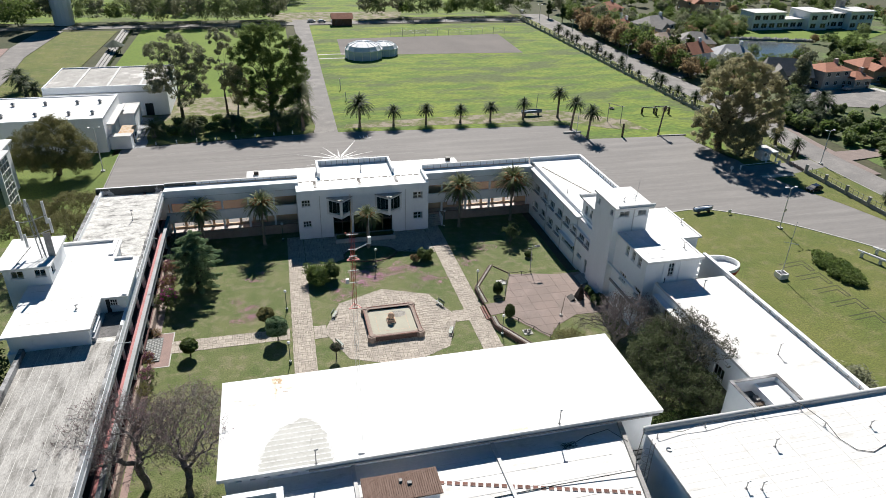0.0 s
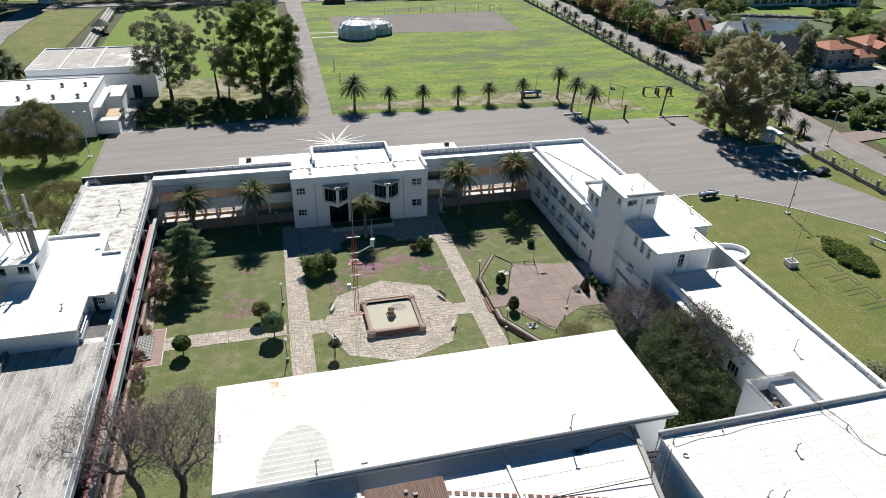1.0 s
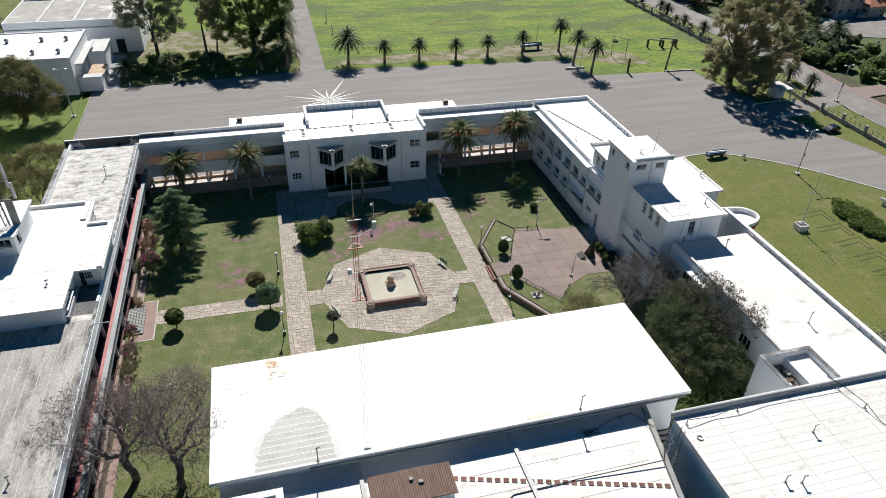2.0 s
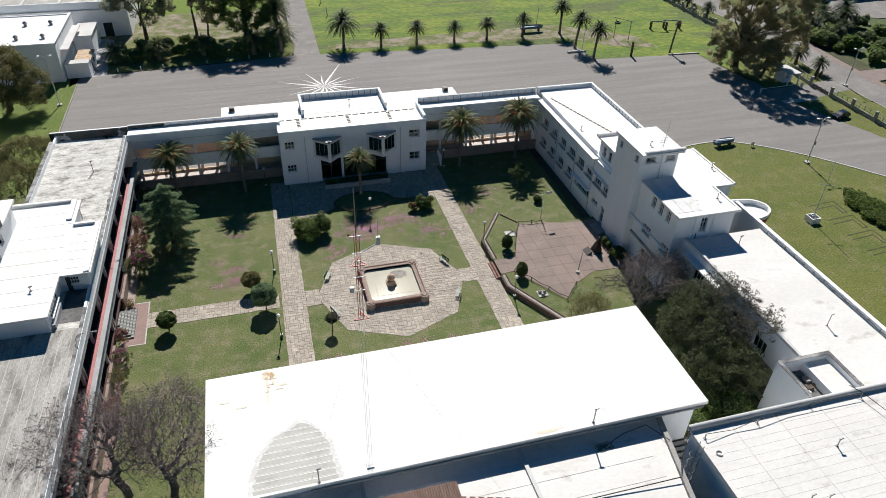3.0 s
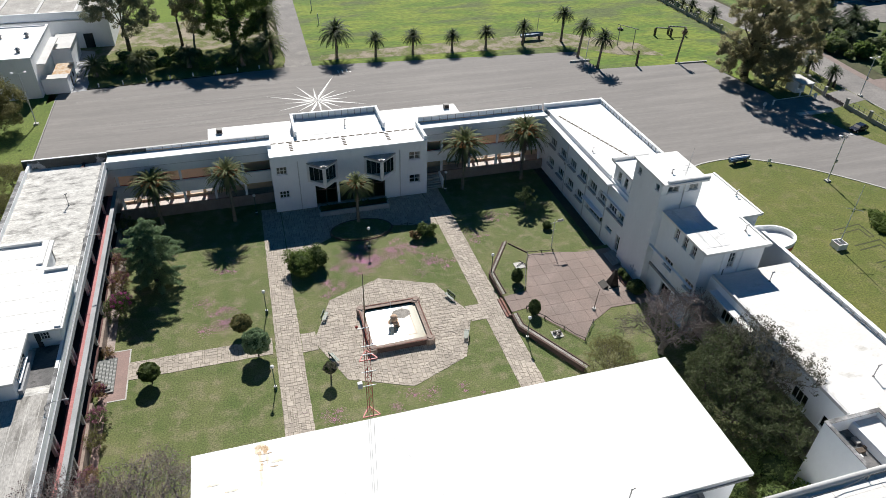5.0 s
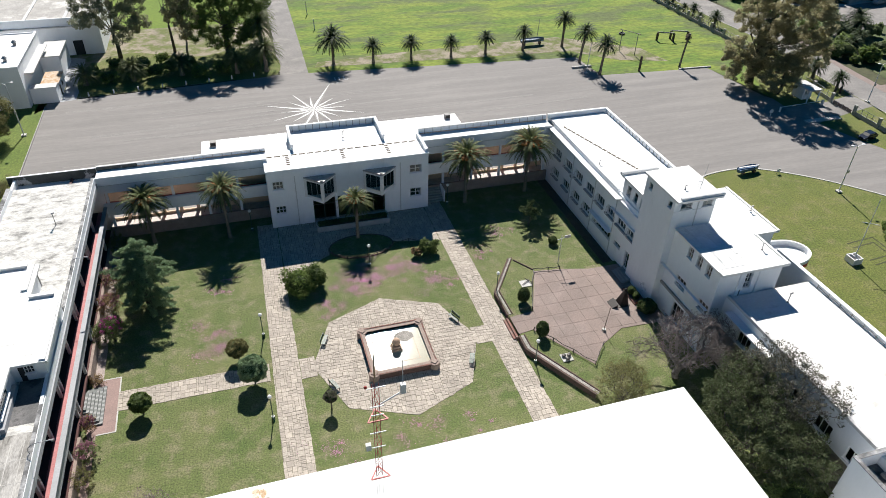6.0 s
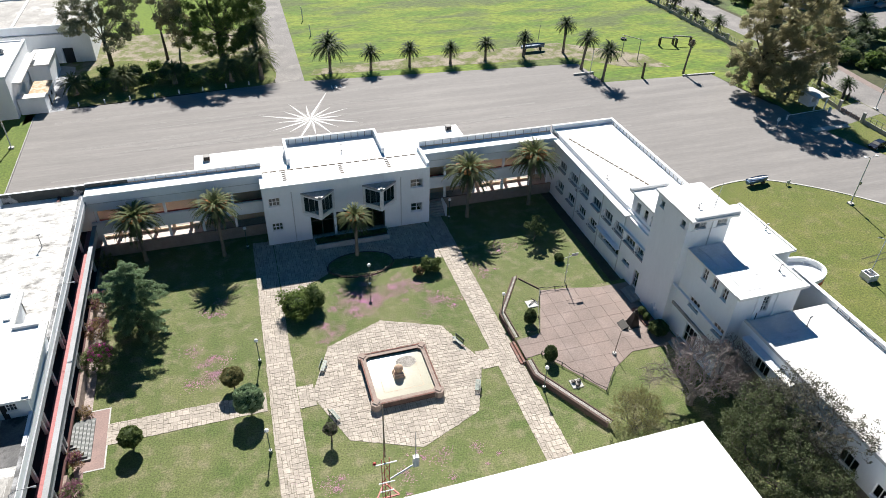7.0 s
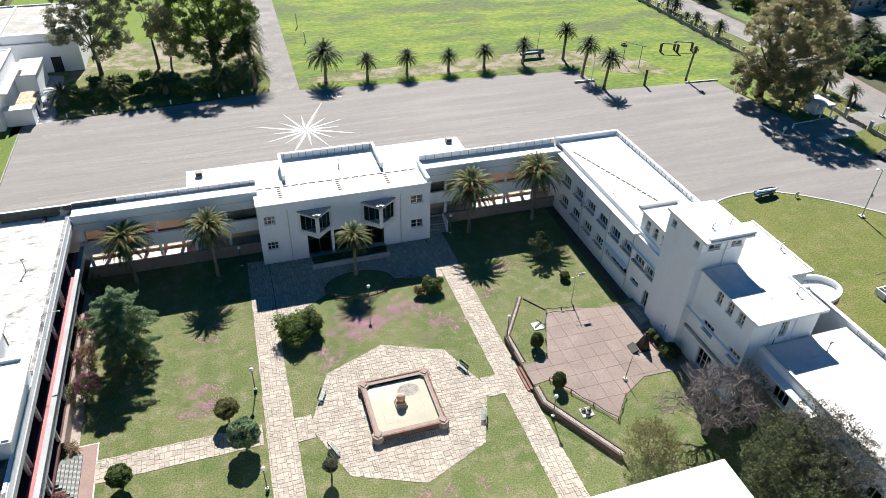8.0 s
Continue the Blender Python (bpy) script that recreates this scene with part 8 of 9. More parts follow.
def car(x, y, turn, paint, label, z0=0.0):
    c = thing("parked_car", label, "car")
    bm = bmesh.new()
    prof = [(-2.05, 0.35), (2.05, 0.35), (2.1, 0.75), (1.2, 0.95), (0.55, 1.42), (-1.1, 1.47), (-1.85, 1.0), (-2.1, 0.9)]
    lo = [bm.verts.new((px, -0.85 + 0.12 * (pz > 1.2), pz)) for px, pz in prof]
    hi = [bm.verts.new((px, 0.85 - 0.12 * (pz > 1.2), pz)) for px, pz in prof]
    bm.faces.new(lo)
    bm.faces.new(hi[::-1])
    for k in range(8):
        bm.faces.new((lo[k], hi[k], hi[(k + 1) % 8], lo[(k + 1) % 8]))
    part("body", bm, paint, c)
    part("side_window", boxes((-1.2, 0.6, -0.80, -0.78, 1.02, 1.34)), GLASS, c)
    part("side_window", boxes((-1.2, 0.6, 0.78, 0.80, 1.02, 1.34)), GLASS, c)
    bm = bmesh.new()
    bm.faces.new([bm.verts.new(p) for p in ((1.17, -0.68, 0.99), (1.17, 0.68, 0.99), (0.62, 0.62, 1.39), (0.62, -0.62, 1.39))])
    part("windscreen", bm, BLACK, c)
    for px in (-1.3, 1.3):
        for py in (-0.78, 0.78):
            w = part("tyre", tube(bmesh.new(), [(px, py - 0.1, 0.32), (px, py + 0.1, 0.32)], [0.32, 0.32], 12), BLACK, c)
            part("rim", tube(bmesh.new(), [(px, py - 0.115, 0.32), (px, py + 0.115, 0.32)], [0.18, 0.18], 8), PALE_METAL, w)
    for py in (-0.6, 0.6):
        part("headlight", boxes((2.07, 2.12, py - 0.18, py + 0.18, 0.62, 0.74)), FRAME, c)
    c.matrix_basis = pose(x, y, z0, 0, 0, turn) @ Matrix.Diagonal((0.88, 0.88, 0.92, 1))
    return c


car(112.3, 112.5, 190, CAR_PAINT, "dark blue hatchback parked on the verge", -0.04)
SILVER = material("silver_car_paint", (0.42, 0.43, 0.45), (0.40, 0.41, 0.43), 2, 9, 0.3, 0.0, metal=0.3)
for x, y, a in ((167.0, 183.0, 20), (184.0, 183.4, 10), (126.4, 250.0, 85), (126.0, 340.0, 88), (24.0, 322.0, 5), (19.5, 323.5, 0), (30.0, 322.6, 8)):
    car(x, y, a, SILVER, "silver car parked in the distance", -0.05)

# ---- sheds, halls and towers to the west ----
s1 = thing("store_hall", "large white flat-roofed hall with roof vents", "building")
part("wall", pieces((-66.0, -38.2, 163.2, 163.5, -0.05, 8.0), (-38.5, -38.2, 163.5, 183.5, -0.05, 8.0), (-66.0, -38.5, 183.2, 183.5, -0.05, 8.0), (-66.0, -65.7, 163.5, 183.2, -0.05, 8.0)), WHITE, s1)
part("roof", pieces((-65.7, -38.5, 163.5, 183.2, 7.5, 7.8)), ROOF, s1)
part("coping", pieces((-66.1, -38.1, 163.1, 163.6, 8.0, 8.12), (-38.6, -38.1, 163.6, 183.6, 8.0, 8.12)), WHITE, s1)
part("canopy", boxes((-38.2, -36.6, 166.0, 182.0, 5.6, 5.8)), ROOF_DULL, s1)
for x in (-60, -53, -46, -41):
    for y in (167.5, 176.5):
        v = thing("roof_ventilator", "small grey ventilator on the roof", "vent", "roof ventilators", at=(x, y, 7.8))
        part("pipe", tube(bmesh.new(), [(0, 0, 0), (0, 0, 0.6)], [0.35, 0.3], 8), CONCRETE, v)
        part("cowl", tube(bmesh.new(), [(0, 0, 0.6), (0, 0, 1.0)], [0.55, 0.2], 8), METAL, v)
an1 = thing("side_shed", "low white shed with a rusty roof", "shed")
part("wall", pieces((-38.0, -33.4, 164.8, 166.9, -0.05, 3.0), (-36.4, -33.4, 166.9, 173.5, -0.05, 2.8)), WHITE, an1)
part("roof", pieces((-36.5, -33.2, 167.0, 173.7, 2.8, 2.92)), RUST, an1)
part("roof", pieces((-38.0, -33.3, 164.7, 166.95, 3.0, 3.12)), ROOF_DULL, an1)
part("door", boxes((-33.4, -33.36, 168.0, 168.9, 0.0, 2.1)), WOOD, an1)
# window drawn as a near-black slab, its inner shade as colour
part("window", boxes((-33.4, -33.37, 170.4, 171.4, 1.1, 2.0)), DARK, an1)
an2 = thing("side_shed", "low white flat-roofed shed", "shed")
part("wall", pieces((-38.0, -34.2, 178.0, 187.5, -0.05, 4.4)), WHITE, an2)
part("roof", pieces((-38.2, -34.0, 177.8, 187.7, 4.4, 4.6)), ROOF_DULL, an2)
s2 = thing("gymnasium", "large hall with a stained grey flat roof", "building")
part("wall", pieces((-57.5, -27.5, 191.0, 191.3, -0.05, 8.2), (-57.5, -57.2, 191.3, 212.5, -0.05, 8.2), (-27.8, -27.5, 191.3, 212.5, -0.05, 8.2), (-57.5, -27.5, 212.5, 212.8, -0.05, 8.2)), WHITE, s2)
part("roof", pieces((-57.2, -27.8, 191.3, 212.5, 7.6, 7.9)), GYM_ROOF, s2)
for x in (-50, -42, -34):
    part("roof_beam", boxes((x - 0.3, x + 0.3, 191.3, 212.5, 7.9, 8.1)), ROOF_DULL, s2)
part("ledge", boxes((-57.6, -27.4, 190.5, 191.0, 6.3, 6.5)), ROOF_DULL, s2)
# doorway drawn as a near-black slab for its shade
part("doorway", boxes((-33.5, -31.5, 190.97, 191.0, -0.05, 3.2)), DARK, s2)
s3 = thing("classroom_block", "tall pale block with a glazed stair", "building")
part("wall", pieces((-64.0, -49.5, 126.0, 146.0, -0.05, 9.8)), WHITE, s3)
part("roof", pieces((-64.5, -48.8, 125.4, 146.6, 9.8, 10.1)), ROOF, s3)
part("stair_wall", pieces((-49.5, -46.6, 131.2, 131.5, -0.05, 11.0), (-49.5, -46.6, 136.0, 136.3, -0.05, 11.0)), WHITE, s3)
part("stair_roof", boxes((-50.0, -46.2, 130.8, 136.7, 11.0, 11.25)), ROOF_DULL, s3)
wf = boxes(*[(-46.75, -46.6, 131.5 + k * 1.5 - 0.06, 131.5 + k * 1.5 + 0.06, 0, 11.0) for k in range(1, 3)], *[(-46.74, -46.61, 131.5, 136.0, z - 0.06, z + 0.06) for z in (1.2, 2.6, 4.0, 5.4, 6.8, 8.2, 9.6)])
sw = part("stair_window", wf, FRAME, s3)
part("pane", boxes((-46.71, -46.68, 131.5, 136.0, 0, 11.0)), GLASS, sw)
for i in range(5):
    for z in (2.0, 6.2):
        window(s3, "x", -62.5 + i * 2.6, -60.9 + i * 2.6, z, z + 1.6, 126.0 - 0.2, 1, 2, 2, pane=DARK_PANE)
part("green_panel", pieces((-49.5, -47.4, 124.4, 124.6, -0.05, 7.0), (-47.6, -47.4, 124.6, 131.2, -0.05, 7.0)), GREEN_PAINT, s3)
s3.location = (-2.4, -1.5, 0)
wtw = thing("water_tower", "tall pale water tower with a wide tank", "tower")
part("shaft", tube(bmesh.new(), [(-84, 330, -0.3), (-84, 330, 21)], [4.0, 4.6], 16), WHITE, wtw)
part("tank", tube(bmesh.new(), [(-84, 330, 21), (-84, 330, 22), (-84, 330, 29)], [4.6, 7.5, 7.5], 20), ROOF_DULL, wtw)
hb = thing("brick_hut", "small dark brick hut with a reddish roof", "hut")
part("wall", pieces((28.2, 36.6, 313.0, 318.0, -0.1, 3.0)), BRICK, hb)
bm = bmesh.new()
v = [bm.verts.new(p) for p in ((27.6, 312.4, 3.0), (37.2, 312.4, 3.0), (37.2, 318.6, 3.0), (27.6, 318.6, 3.0), (27.6, 315.5, 5.0), (37.2, 315.5, 5.0))]
for q in ((0, 1, 5, 4), (2, 3, 4, 5), (1, 2, 5), (3, 0, 4), (3, 2, 1, 0)):
    bm.faces.new([v[i] for i in q])
part("roof", bm, TILE, hb)
hs = thing("thatched_stand", "small round-roofed shelter beside the pitch", "shelter")
part("post", pieces((-56.0, -55.8, 268.0, 268.2, -0.1, 2.6), (-52.2, -52.0, 268.0, 268.2, -0.1, 2.6), (-54.1, -53.9, 271.0, 271.2, -0.1, 2.6)), WOOD, hs)
part("roof", tube(bmesh.new(), [(-54, 269.5, 2.6), (-54, 269.5, 4.6)], [3.6, 0.2], 12), GREEN_ROOF, hs)

tent = thing("inflatable_dome", "pale blue and white inflatable dome", "tent")
for cx, cy, r, h in ((33.4, 251.6, 6.6, 5.6), (41.4, 255.4, 5.0, 4.6)):
    bm, bm2 = bmesh.new(), bmesh.new()
    n = 14
    ring = lambda rr, z: [(cx + rr * math.cos(k * math.tau / n), cy + rr * math.sin(k * math.tau / n), z) for k in range(n)]
    levels = [(r, -0.1), (r * 1.02, h * 0.55)]
    upper = [(r * 1.02, h * 0.55), (r * 0.85, h * 0.8), (r * 0.5, h * 0.96), (0.3, h)]
    for b, lv in ((bm, levels), (bm2, upper)):
        rows = [[b.verts.new(p) for p in ring(rr, z)] for rr, z in lv]
        for p, q in zip(rows, rows[1:]):
            for k in range(n):
                b.faces.new((p[k], p[(k + 1) % n], q[(k + 1) % n], q[k]))
    part("wall_skin", bm, TENT_BLUE, tent)
    part("dome_skin", bm2, TENT, tent)
    for k in range(n):
        a = k * math.tau / n
        part("seam_tube", tube(bmesh.new(), [(cx + rr * 1.01 * math.cos(a), cy + rr * 1.01 * math.sin(a), z + 0.03) for rr, z in (*levels, *upper[1:])], [0.12] * 5, 4), TENT, tent)
    part("rim_tube", tube(bmesh.new(), [*ring(r * 1.03, h * 0.55), ring(r * 1.03, h * 0.55)[0]], [0.18] * (n + 1), 5, False), TENT, tent)
structure("tent_path", boxes((17.2, 27.5, 257.2, 258.2, -0.06, -0.03), (17.2, 28.0, 250.5, 251.6, -0.06, -0.03)), KERB, "pale concrete footpath to the dome", "path")
for x, y, h in ((20.3, 209.0, 3.2), (20.6, 197.0, 2.4)):
    tagged(part("goal_post", tube(bmesh.new(), [(x, y, -0.1), (x - 0.2, y + 0.3, h)], [0.12, 0.12], 6), FRAME), "white goal post leaning at the field's edge", "post")
structure("far_road", prism([(-130, 316.5), (122, 318.5), (122, 325), (-130, 323)], -0.25, -0.06), ROAD, "far grey road beyond the fields", "road")
structure("gate_apron", sheet([(5, 325), (60, 325), (66, 350), (-2, 350)], -0.1), SAND, "sandy apron beyond the far gate", "earth")
ff = thing("field_fence", "thin dark wire fence round the fields", "fence")
for x0, x1, y in ((-52, 8, 313.0), (50, 100, 289.5), (60, 118, 315.5)):
    x = x0
    while x <= x1:
        part("post", tube(bmesh.new(), [(x, y, -0.1), (x, y, 2.6)], [0.09, 0.07], 5), METAL, ff)
        x += 5.0
    for z in (0.9, 1.8, 2.5):
        part("wire", boxes((x0, x1, y - 0.02, y + 0.02, z, z + 0.04)), METAL, ff)
for i in range(9):
    tagged(part("kerb_bollard", tube(bmesh.new(), [(-33 + i * 4.6, 166.1 + i * 0.42, -0.05), (-33 + i * 4.6, 166.1 + i * 0.42, 0.7)], [0.16, 0.12], 8), FRAME), "white painted bollard at the asphalt's edge", "bollard", "white bollards")
stand = thing("stepped_stand", "long low stand of pale concrete steps beside the pitch", "stand")
for k in range(3):
    part("step", kerb_line([(-53.2 - 0.9 * k, 216), (-55.6 - 0.9 * k, 310)], 0.85, -0.1, 0.35 + 0.35 * k), CONCRETE, stand)
tagged(part("pitch_hedge", leaf_mesh("pitch_hedge", foliage(np.array([(-52.2 - 0.026 * i, 215 + i * 1.1, 0.25) for i in range(88)]), 0.5, 24, 2, 0.7), 0.2, LEAF_DARK, 3), None), "dark clipped hedge beside the pitch", "hedge")
structure("west_road", sheet([(-84, 176), (-77, 176), (-80, 236), (-83, 266), (-81, 314), (-90, 314), (-92, 282), (-88.5, 240)], -0.08), ROAD, "pale road beyond the sheds", "road")
structure("west_pavement", sheet([(-87.2, 176), (-84.2, 176), (-88.7, 240), (-92.2, 282), (-95.5, 282), (-92, 240)], -0.07), COURT, "reddish pavement along the pale road", "pavement")
structure("west_verge", sheet([(-76.8, 176), (-70, 176), (-62, 236), (-60, 312), (-80.8, 312), (-82.8, 266), (-79.8, 236)], -0.09), EAST_LAWN, "green verge beside the pale road", "verge")


for pts in ([(138.4, 178), (150, 180), (151, 186), (137.8, 184)], [(136, 206), (148, 212), (146, 217), (135.6, 212)], [(135.4, 236), (147, 242), (146, 247), (135.6, 242)], [(141, 150), (176, 176), (186, 180), (186, 186), (172, 184), (140.4, 158)]):
    structure("driveway", sheet(pts, -0.12), ROAD, "pale paved driveway off the street", "driveway")


# ---- houses across the street ----
def house(x, y, w, d, h, rise, roof, wall, turn, label, hip=0.35, chimney=True):
    o = thing("house", label, "house", "houses across the street")
    part("wall", pieces((-w / 2, w / 2, -d / 2, d / 2, -0.3, h)), wall, o)
    bm = bmesh.new()
    e = 0.6
    k = max(0.05, w / 2 - d / 2 * hip * 2)
    v = [bm.verts.new(p) for p in ((-w / 2 - e, -d / 2 - e, h), (w / 2 + e, -d / 2 - e, h), (w / 2 + e, d / 2 + e, h), (-w / 2 - e, d / 2 + e, h), (-k, 0, h + rise), (k, 0, h + rise))]
    for q in ((0, 1, 5, 4), (2, 3, 4, 5), (1, 2, 5), (3, 0, 4), (3, 2, 1, 0)):
        bm.faces.new([v[i] for i in q])
    r = part("roof", bm, roof, o)
    if chimney:
        part("chimney", boxes((w * 0.2, w * 0.2 + 1.1, -0.5, 0.6, h, h + rise + 1.1)), wall, r)
    if w > 11:
        gx, gw, gd = -w * 0.22, w * 0.32, d * 0.42
        part("wing_wall", boxes((gx - gw / 2, gx + gw / 2, -d / 2 - gd, -d / 2 - 0.003, -0.3, h * 0.9)), wall, o)
        bm = bmesh.new()
        v = [bm.verts.new(p) for p in ((gx - gw / 2 - 0.5, -d / 2 - gd - 0.5, h * 0.9), (gx + gw / 2 + 0.5, -d / 2 - gd - 0.5, h * 0.9), (gx + gw / 2 + 0.5, 0, h * 0.9), (gx - gw / 2 - 0.5, 0, h * 0.9), (gx, -d / 2 - gd - 0.1, h * 0.9 + rise * 0.75), (gx, 0, h * 0.9 + rise * 0.75))]
        for q in ((0, 1, 4), (1, 2, 5, 4), (3, 0, 4, 5), (2, 3, 5), (3, 2, 1, 0)):
            bm.faces.new([v[i] for i in q])
        part("wing_roof", bm, roof, o)
        window(o, "x", gx - 0.9, gx + 0.9, 0.9, 2.2, -d / 2 - gd - 0.2, 1, 2, 1, pane=DARK_PANE)
    part("terrace", boxes((-w / 2 - 1, w / 2 + 3, -d / 2 - 5.5, -d / 2 - 0.003, -0.3, -0.16)), KERB, o)
    n = max(2, int(w / 3.4))
    for i in range(n):
        for z in ((1.0, 3.9) if h > 5 else (1.0,)):
            u = -w / 2 + (i + 0.5) * w / n
            window(o, "x", u - 0.7, u + 0.7, z, z + 1.3, -d / 2 - 0.2, 1, 2, 1, pane=DARK_PANE)
    for i in range(2):
        u = -d / 2 + (i + 0.5) * d / 2
        window(o, "y", u - 0.7, u + 0.7, 1.0, 2.3, -w / 2 - 0.2, 1, 2, 1, pane=DARK_PANE)
    part("door", boxes((w * 0.3, w * 0.3 + 1.0, -d / 2 - 0.06, -d / 2, -0.1, 2.1)), WOOD, o)
    o.matrix_basis = pose(x, y, 0, 0, 0, turn)
    return o


HOUSES = [(152, 284, 12, 10, 3.2, 2.8, TILE, WHITE, 10, "white house with a terracotta hip roof"),
          (163, 275, 16, 11, 5.6, 3.2, TILE_GREY, WHITE, 20, "two-storey house with a grey tiled roof"),
          (153, 250, 13, 10, 3.6, 3.0, TILE_TAN, OCHRE, 15, "ochre house with a tan tiled roof"),
          (166, 247, 14, 11, 3.8, 3.4, TILE_GREY, OCHRE, -20, "rambling ochre house with grey tiled roof"),
          (151.5, 225, 11, 8, 4.6, 3.4, TILE, WHITE, 20, "white gabled house with terracotta roof"),
          (167, 224, 13, 9, 3.8, 3.2, PALE_CONCRETE, WHITE, -12, "white house with a pale grey roof"),
          (168, 194.5, 15, 9, 3.6, 4.8, TILE_GREY, WOOD, -28, "dark timber house with steep grey gables"),
          (181, 191, 11, 9, 5.6, 1.8, TILE, PALE_FLOOR, 5, "pinkish two-storey house with an orange roof"),
          (190, 188, 7, 7, 3.2, 1.8, TILE, PALE_FLOOR, 5, "low pinkish wing with an orange tiled roof"),
          (207, 198, 17, 9, 4.4, 2.4, TILE, OCHRE, -5, "long house with a tan tiled roof"),
          (224, 336, 18, 12, 5.6, 3.4, TILE, OCHRE, -10, "ochre house with a terracotta roof"),
          (164, 322, 14, 10, 4.5, 3.0, TILE, WHITE, 30, "white house with a reddish roof")]
for i, hh in enumerate(HOUSES):
    house(*hh, hip=(0.1 if "gable" in hh[-1] or "steep" in hh[-1] else 0.45))
mh = thing("modern_house", "long white modern house with flat roofs", "house")
for x0, x1, y0, y1, h in ((219, 236, 283, 293, 7.5), (236, 248, 284, 291, 4.2), (247, 258, 280, 294, 7.8), (258, 270, 283, 292, 6.6), (269, 282, 279, 291, 8.0), (272, 275, 291, 294, 11.5)):
    part("wall", pieces((x0, x1, y0, y1, -0.3, h)), CONCRETE if h > 11 else WHITE, mh)
    part("roof", pieces((x0 - 0.4, x1 + 0.4, y0 - 0.8, y1 + 0.4, h, h + 0.3)), ROOF_DULL, mh)
    if h < 11:
        n = int((x1 - x0) / 4)
        for i in range(n):
            for z in ((0.8, 4.4) if h > 6 else (0.8,)):
                u = x0 + (i + 0.5) * (x1 - x0) / n
                window(mh, "x", u - 1.5, u + 1.5, z, z + 2.1, y0 - 0.2, 1, 2, 1, 0.1, pane=DARK_PANE)
structure("forecourt", sheet([(162, 170), (178, 164), (196, 174), (194, 185), (171, 184), (164, 177)], -0.10), ROAD, "pale paved forecourt of the houses", "paving")
structure("pond_lawn", sheet([(200, 262), (262, 258), (290, 274), (216, 282), (200, 276)], -0.10), PITCH, "bright lawn beside the pond", "lawn")
structure("water", sheet([(180, 221), (190, 224), (204, 230), (214, 242), (224, 252), (212, 257), (199, 264), (190, 262), (184, 246)], -0.12), WATER_POND, "still grey-blue pond", "pond")
bm = bmesh.new()
rng = random.Random(3)
for i in range(60):
    f = i / 59
    x, y = 196 + f * 34, 265 - f * 9 + rng.uniform(-0.7, 0.7)
    bmesh.ops.create_icosphere(bm, subdivisions=1, radius=rng.uniform(0.6, 1.3), matrix=Matrix.Translation((x, y, 0.1)))
tagged(part("pond_rocks", bm, CONCRETE), "dark rocks along the pond's bank", "rocks", kind="stuff")

# ---- woods and garden trees ----
lobed_tree("eucalyptus_tree", "huge spreading eucalyptus with olive-grey crown", (107.4, 141.0, -0.05), [(-2.4, -3.5, 20.6, 3.2), (1.1, -5.0, 20.0, 3.2), (4.4, -7.3, 18.0, 3.0), (5.8, -9.0, 15.0, 2.9), (-5.0, 0.2, 14.5, 2.7), (-4.9, -1.0, 18.0, 2.8), (-1.9, -3.0, 15.5, 3.6), (2.6, -5.5, 15.0, 3.6), (5.0, -8.0, 11.5, 3.0), (-3.4, 0.0, 11.0, 3.1), (1.1, -3.5, 10.5, 3.4), (-4.9, 1.5, 7.6, 2.4), (-1.4, -0.5, 6.0, 2.3), (4.6, -7.2, 7.6, 2.6), (6.6, -9.2, 11.0, 2.2), (-0.8, -4.2, 22.6, 1.9), (3.0, -6.4, 21.0, 1.8), (6.9, -8.4, 17.2, 1.7), (2.4, -6.4, 7.0, 2.2), (-5.8, 1.0, 4.6, 2.3), (-3.0, 0.2, 3.6, 2.1), (0.6, -2.6, 6.2, 2.6), (2.8, -4.2, 4.2, 2.4), (7.2, -9.3, 8.0, 2.2), (-1.8, -2.0, 8.6, 3.0), (3.4, -6.0, 10.6, 3.0), (-0.2, -3.6, 12.8, 3.2), (5.2, -7.4, 4.6, 2.2), (-1.0, -1.6, 2.2, 2.2), (0.9, -1.8, 3.6, 2.3), (-3.2, -0.8, 5.4, 2.4), (2.2, -2.8, 1.8, 1.8), (-4.4, 0.4, 2.0, 1.8), (0.0, -1.2, 4.8, 2.2)], LEAF_EUCALYPT, 71, 200, 0.135, 0.8, BARK, 3.3, blob=0.30, jitter=0.5)
lobed_tree("pepper_tree", "low drooping olive-green tree beside the gatehouse", (109.6, 134.6, -0.05), [(0, 0, 5.6, 2.6), (-2.4, 0, 4.2, 2.3), (2.2, 0, 4.6, 2.3), (0.2, -1.2, 2.4, 2.2), (1.6, 0.4, 7.2, 2.0), (-1.6, 0.2, 6.6, 1.9), (-2.6, -0.6, 2.2, 1.8), (2.4, -0.6, 2.6, 1.8)], LEAF_EUCALYPT, 86, 150, 0.13, 0.3, None, 4.0, blob=0.32, jitter=0.5)
lobed_tree("eucalyptus_tree", "tall eucalyptus with a thin open crown", (-24.0, 187.0, -0.05), [(-5.0, 0, 12.4, 2.8), (-3.4, -1, 8.6, 2.6), (-6.0, 0, 8.6, 2.2), (-4.0, 1, 17.0, 3.2), (0.6, 1, 19.2, 3.2), (4.6, 1, 16.4, 3.3), (0.4, 1, 14.4, 3.3), (5.0, 1, 11.6, 3.1), (2.6, 0, 8.6, 3.2), (-1.0, 0, 10.6, 2.8), (5.6, 0, 7.2, 2.6), (1.0, 0, 5.2, 2.6), (6.4, 0.5, 14.0, 2.4)], LEAF_GREY, 72, 90, 0.19, 0.42, BARK, 3.8, blob=0.30, jitter=0.4)
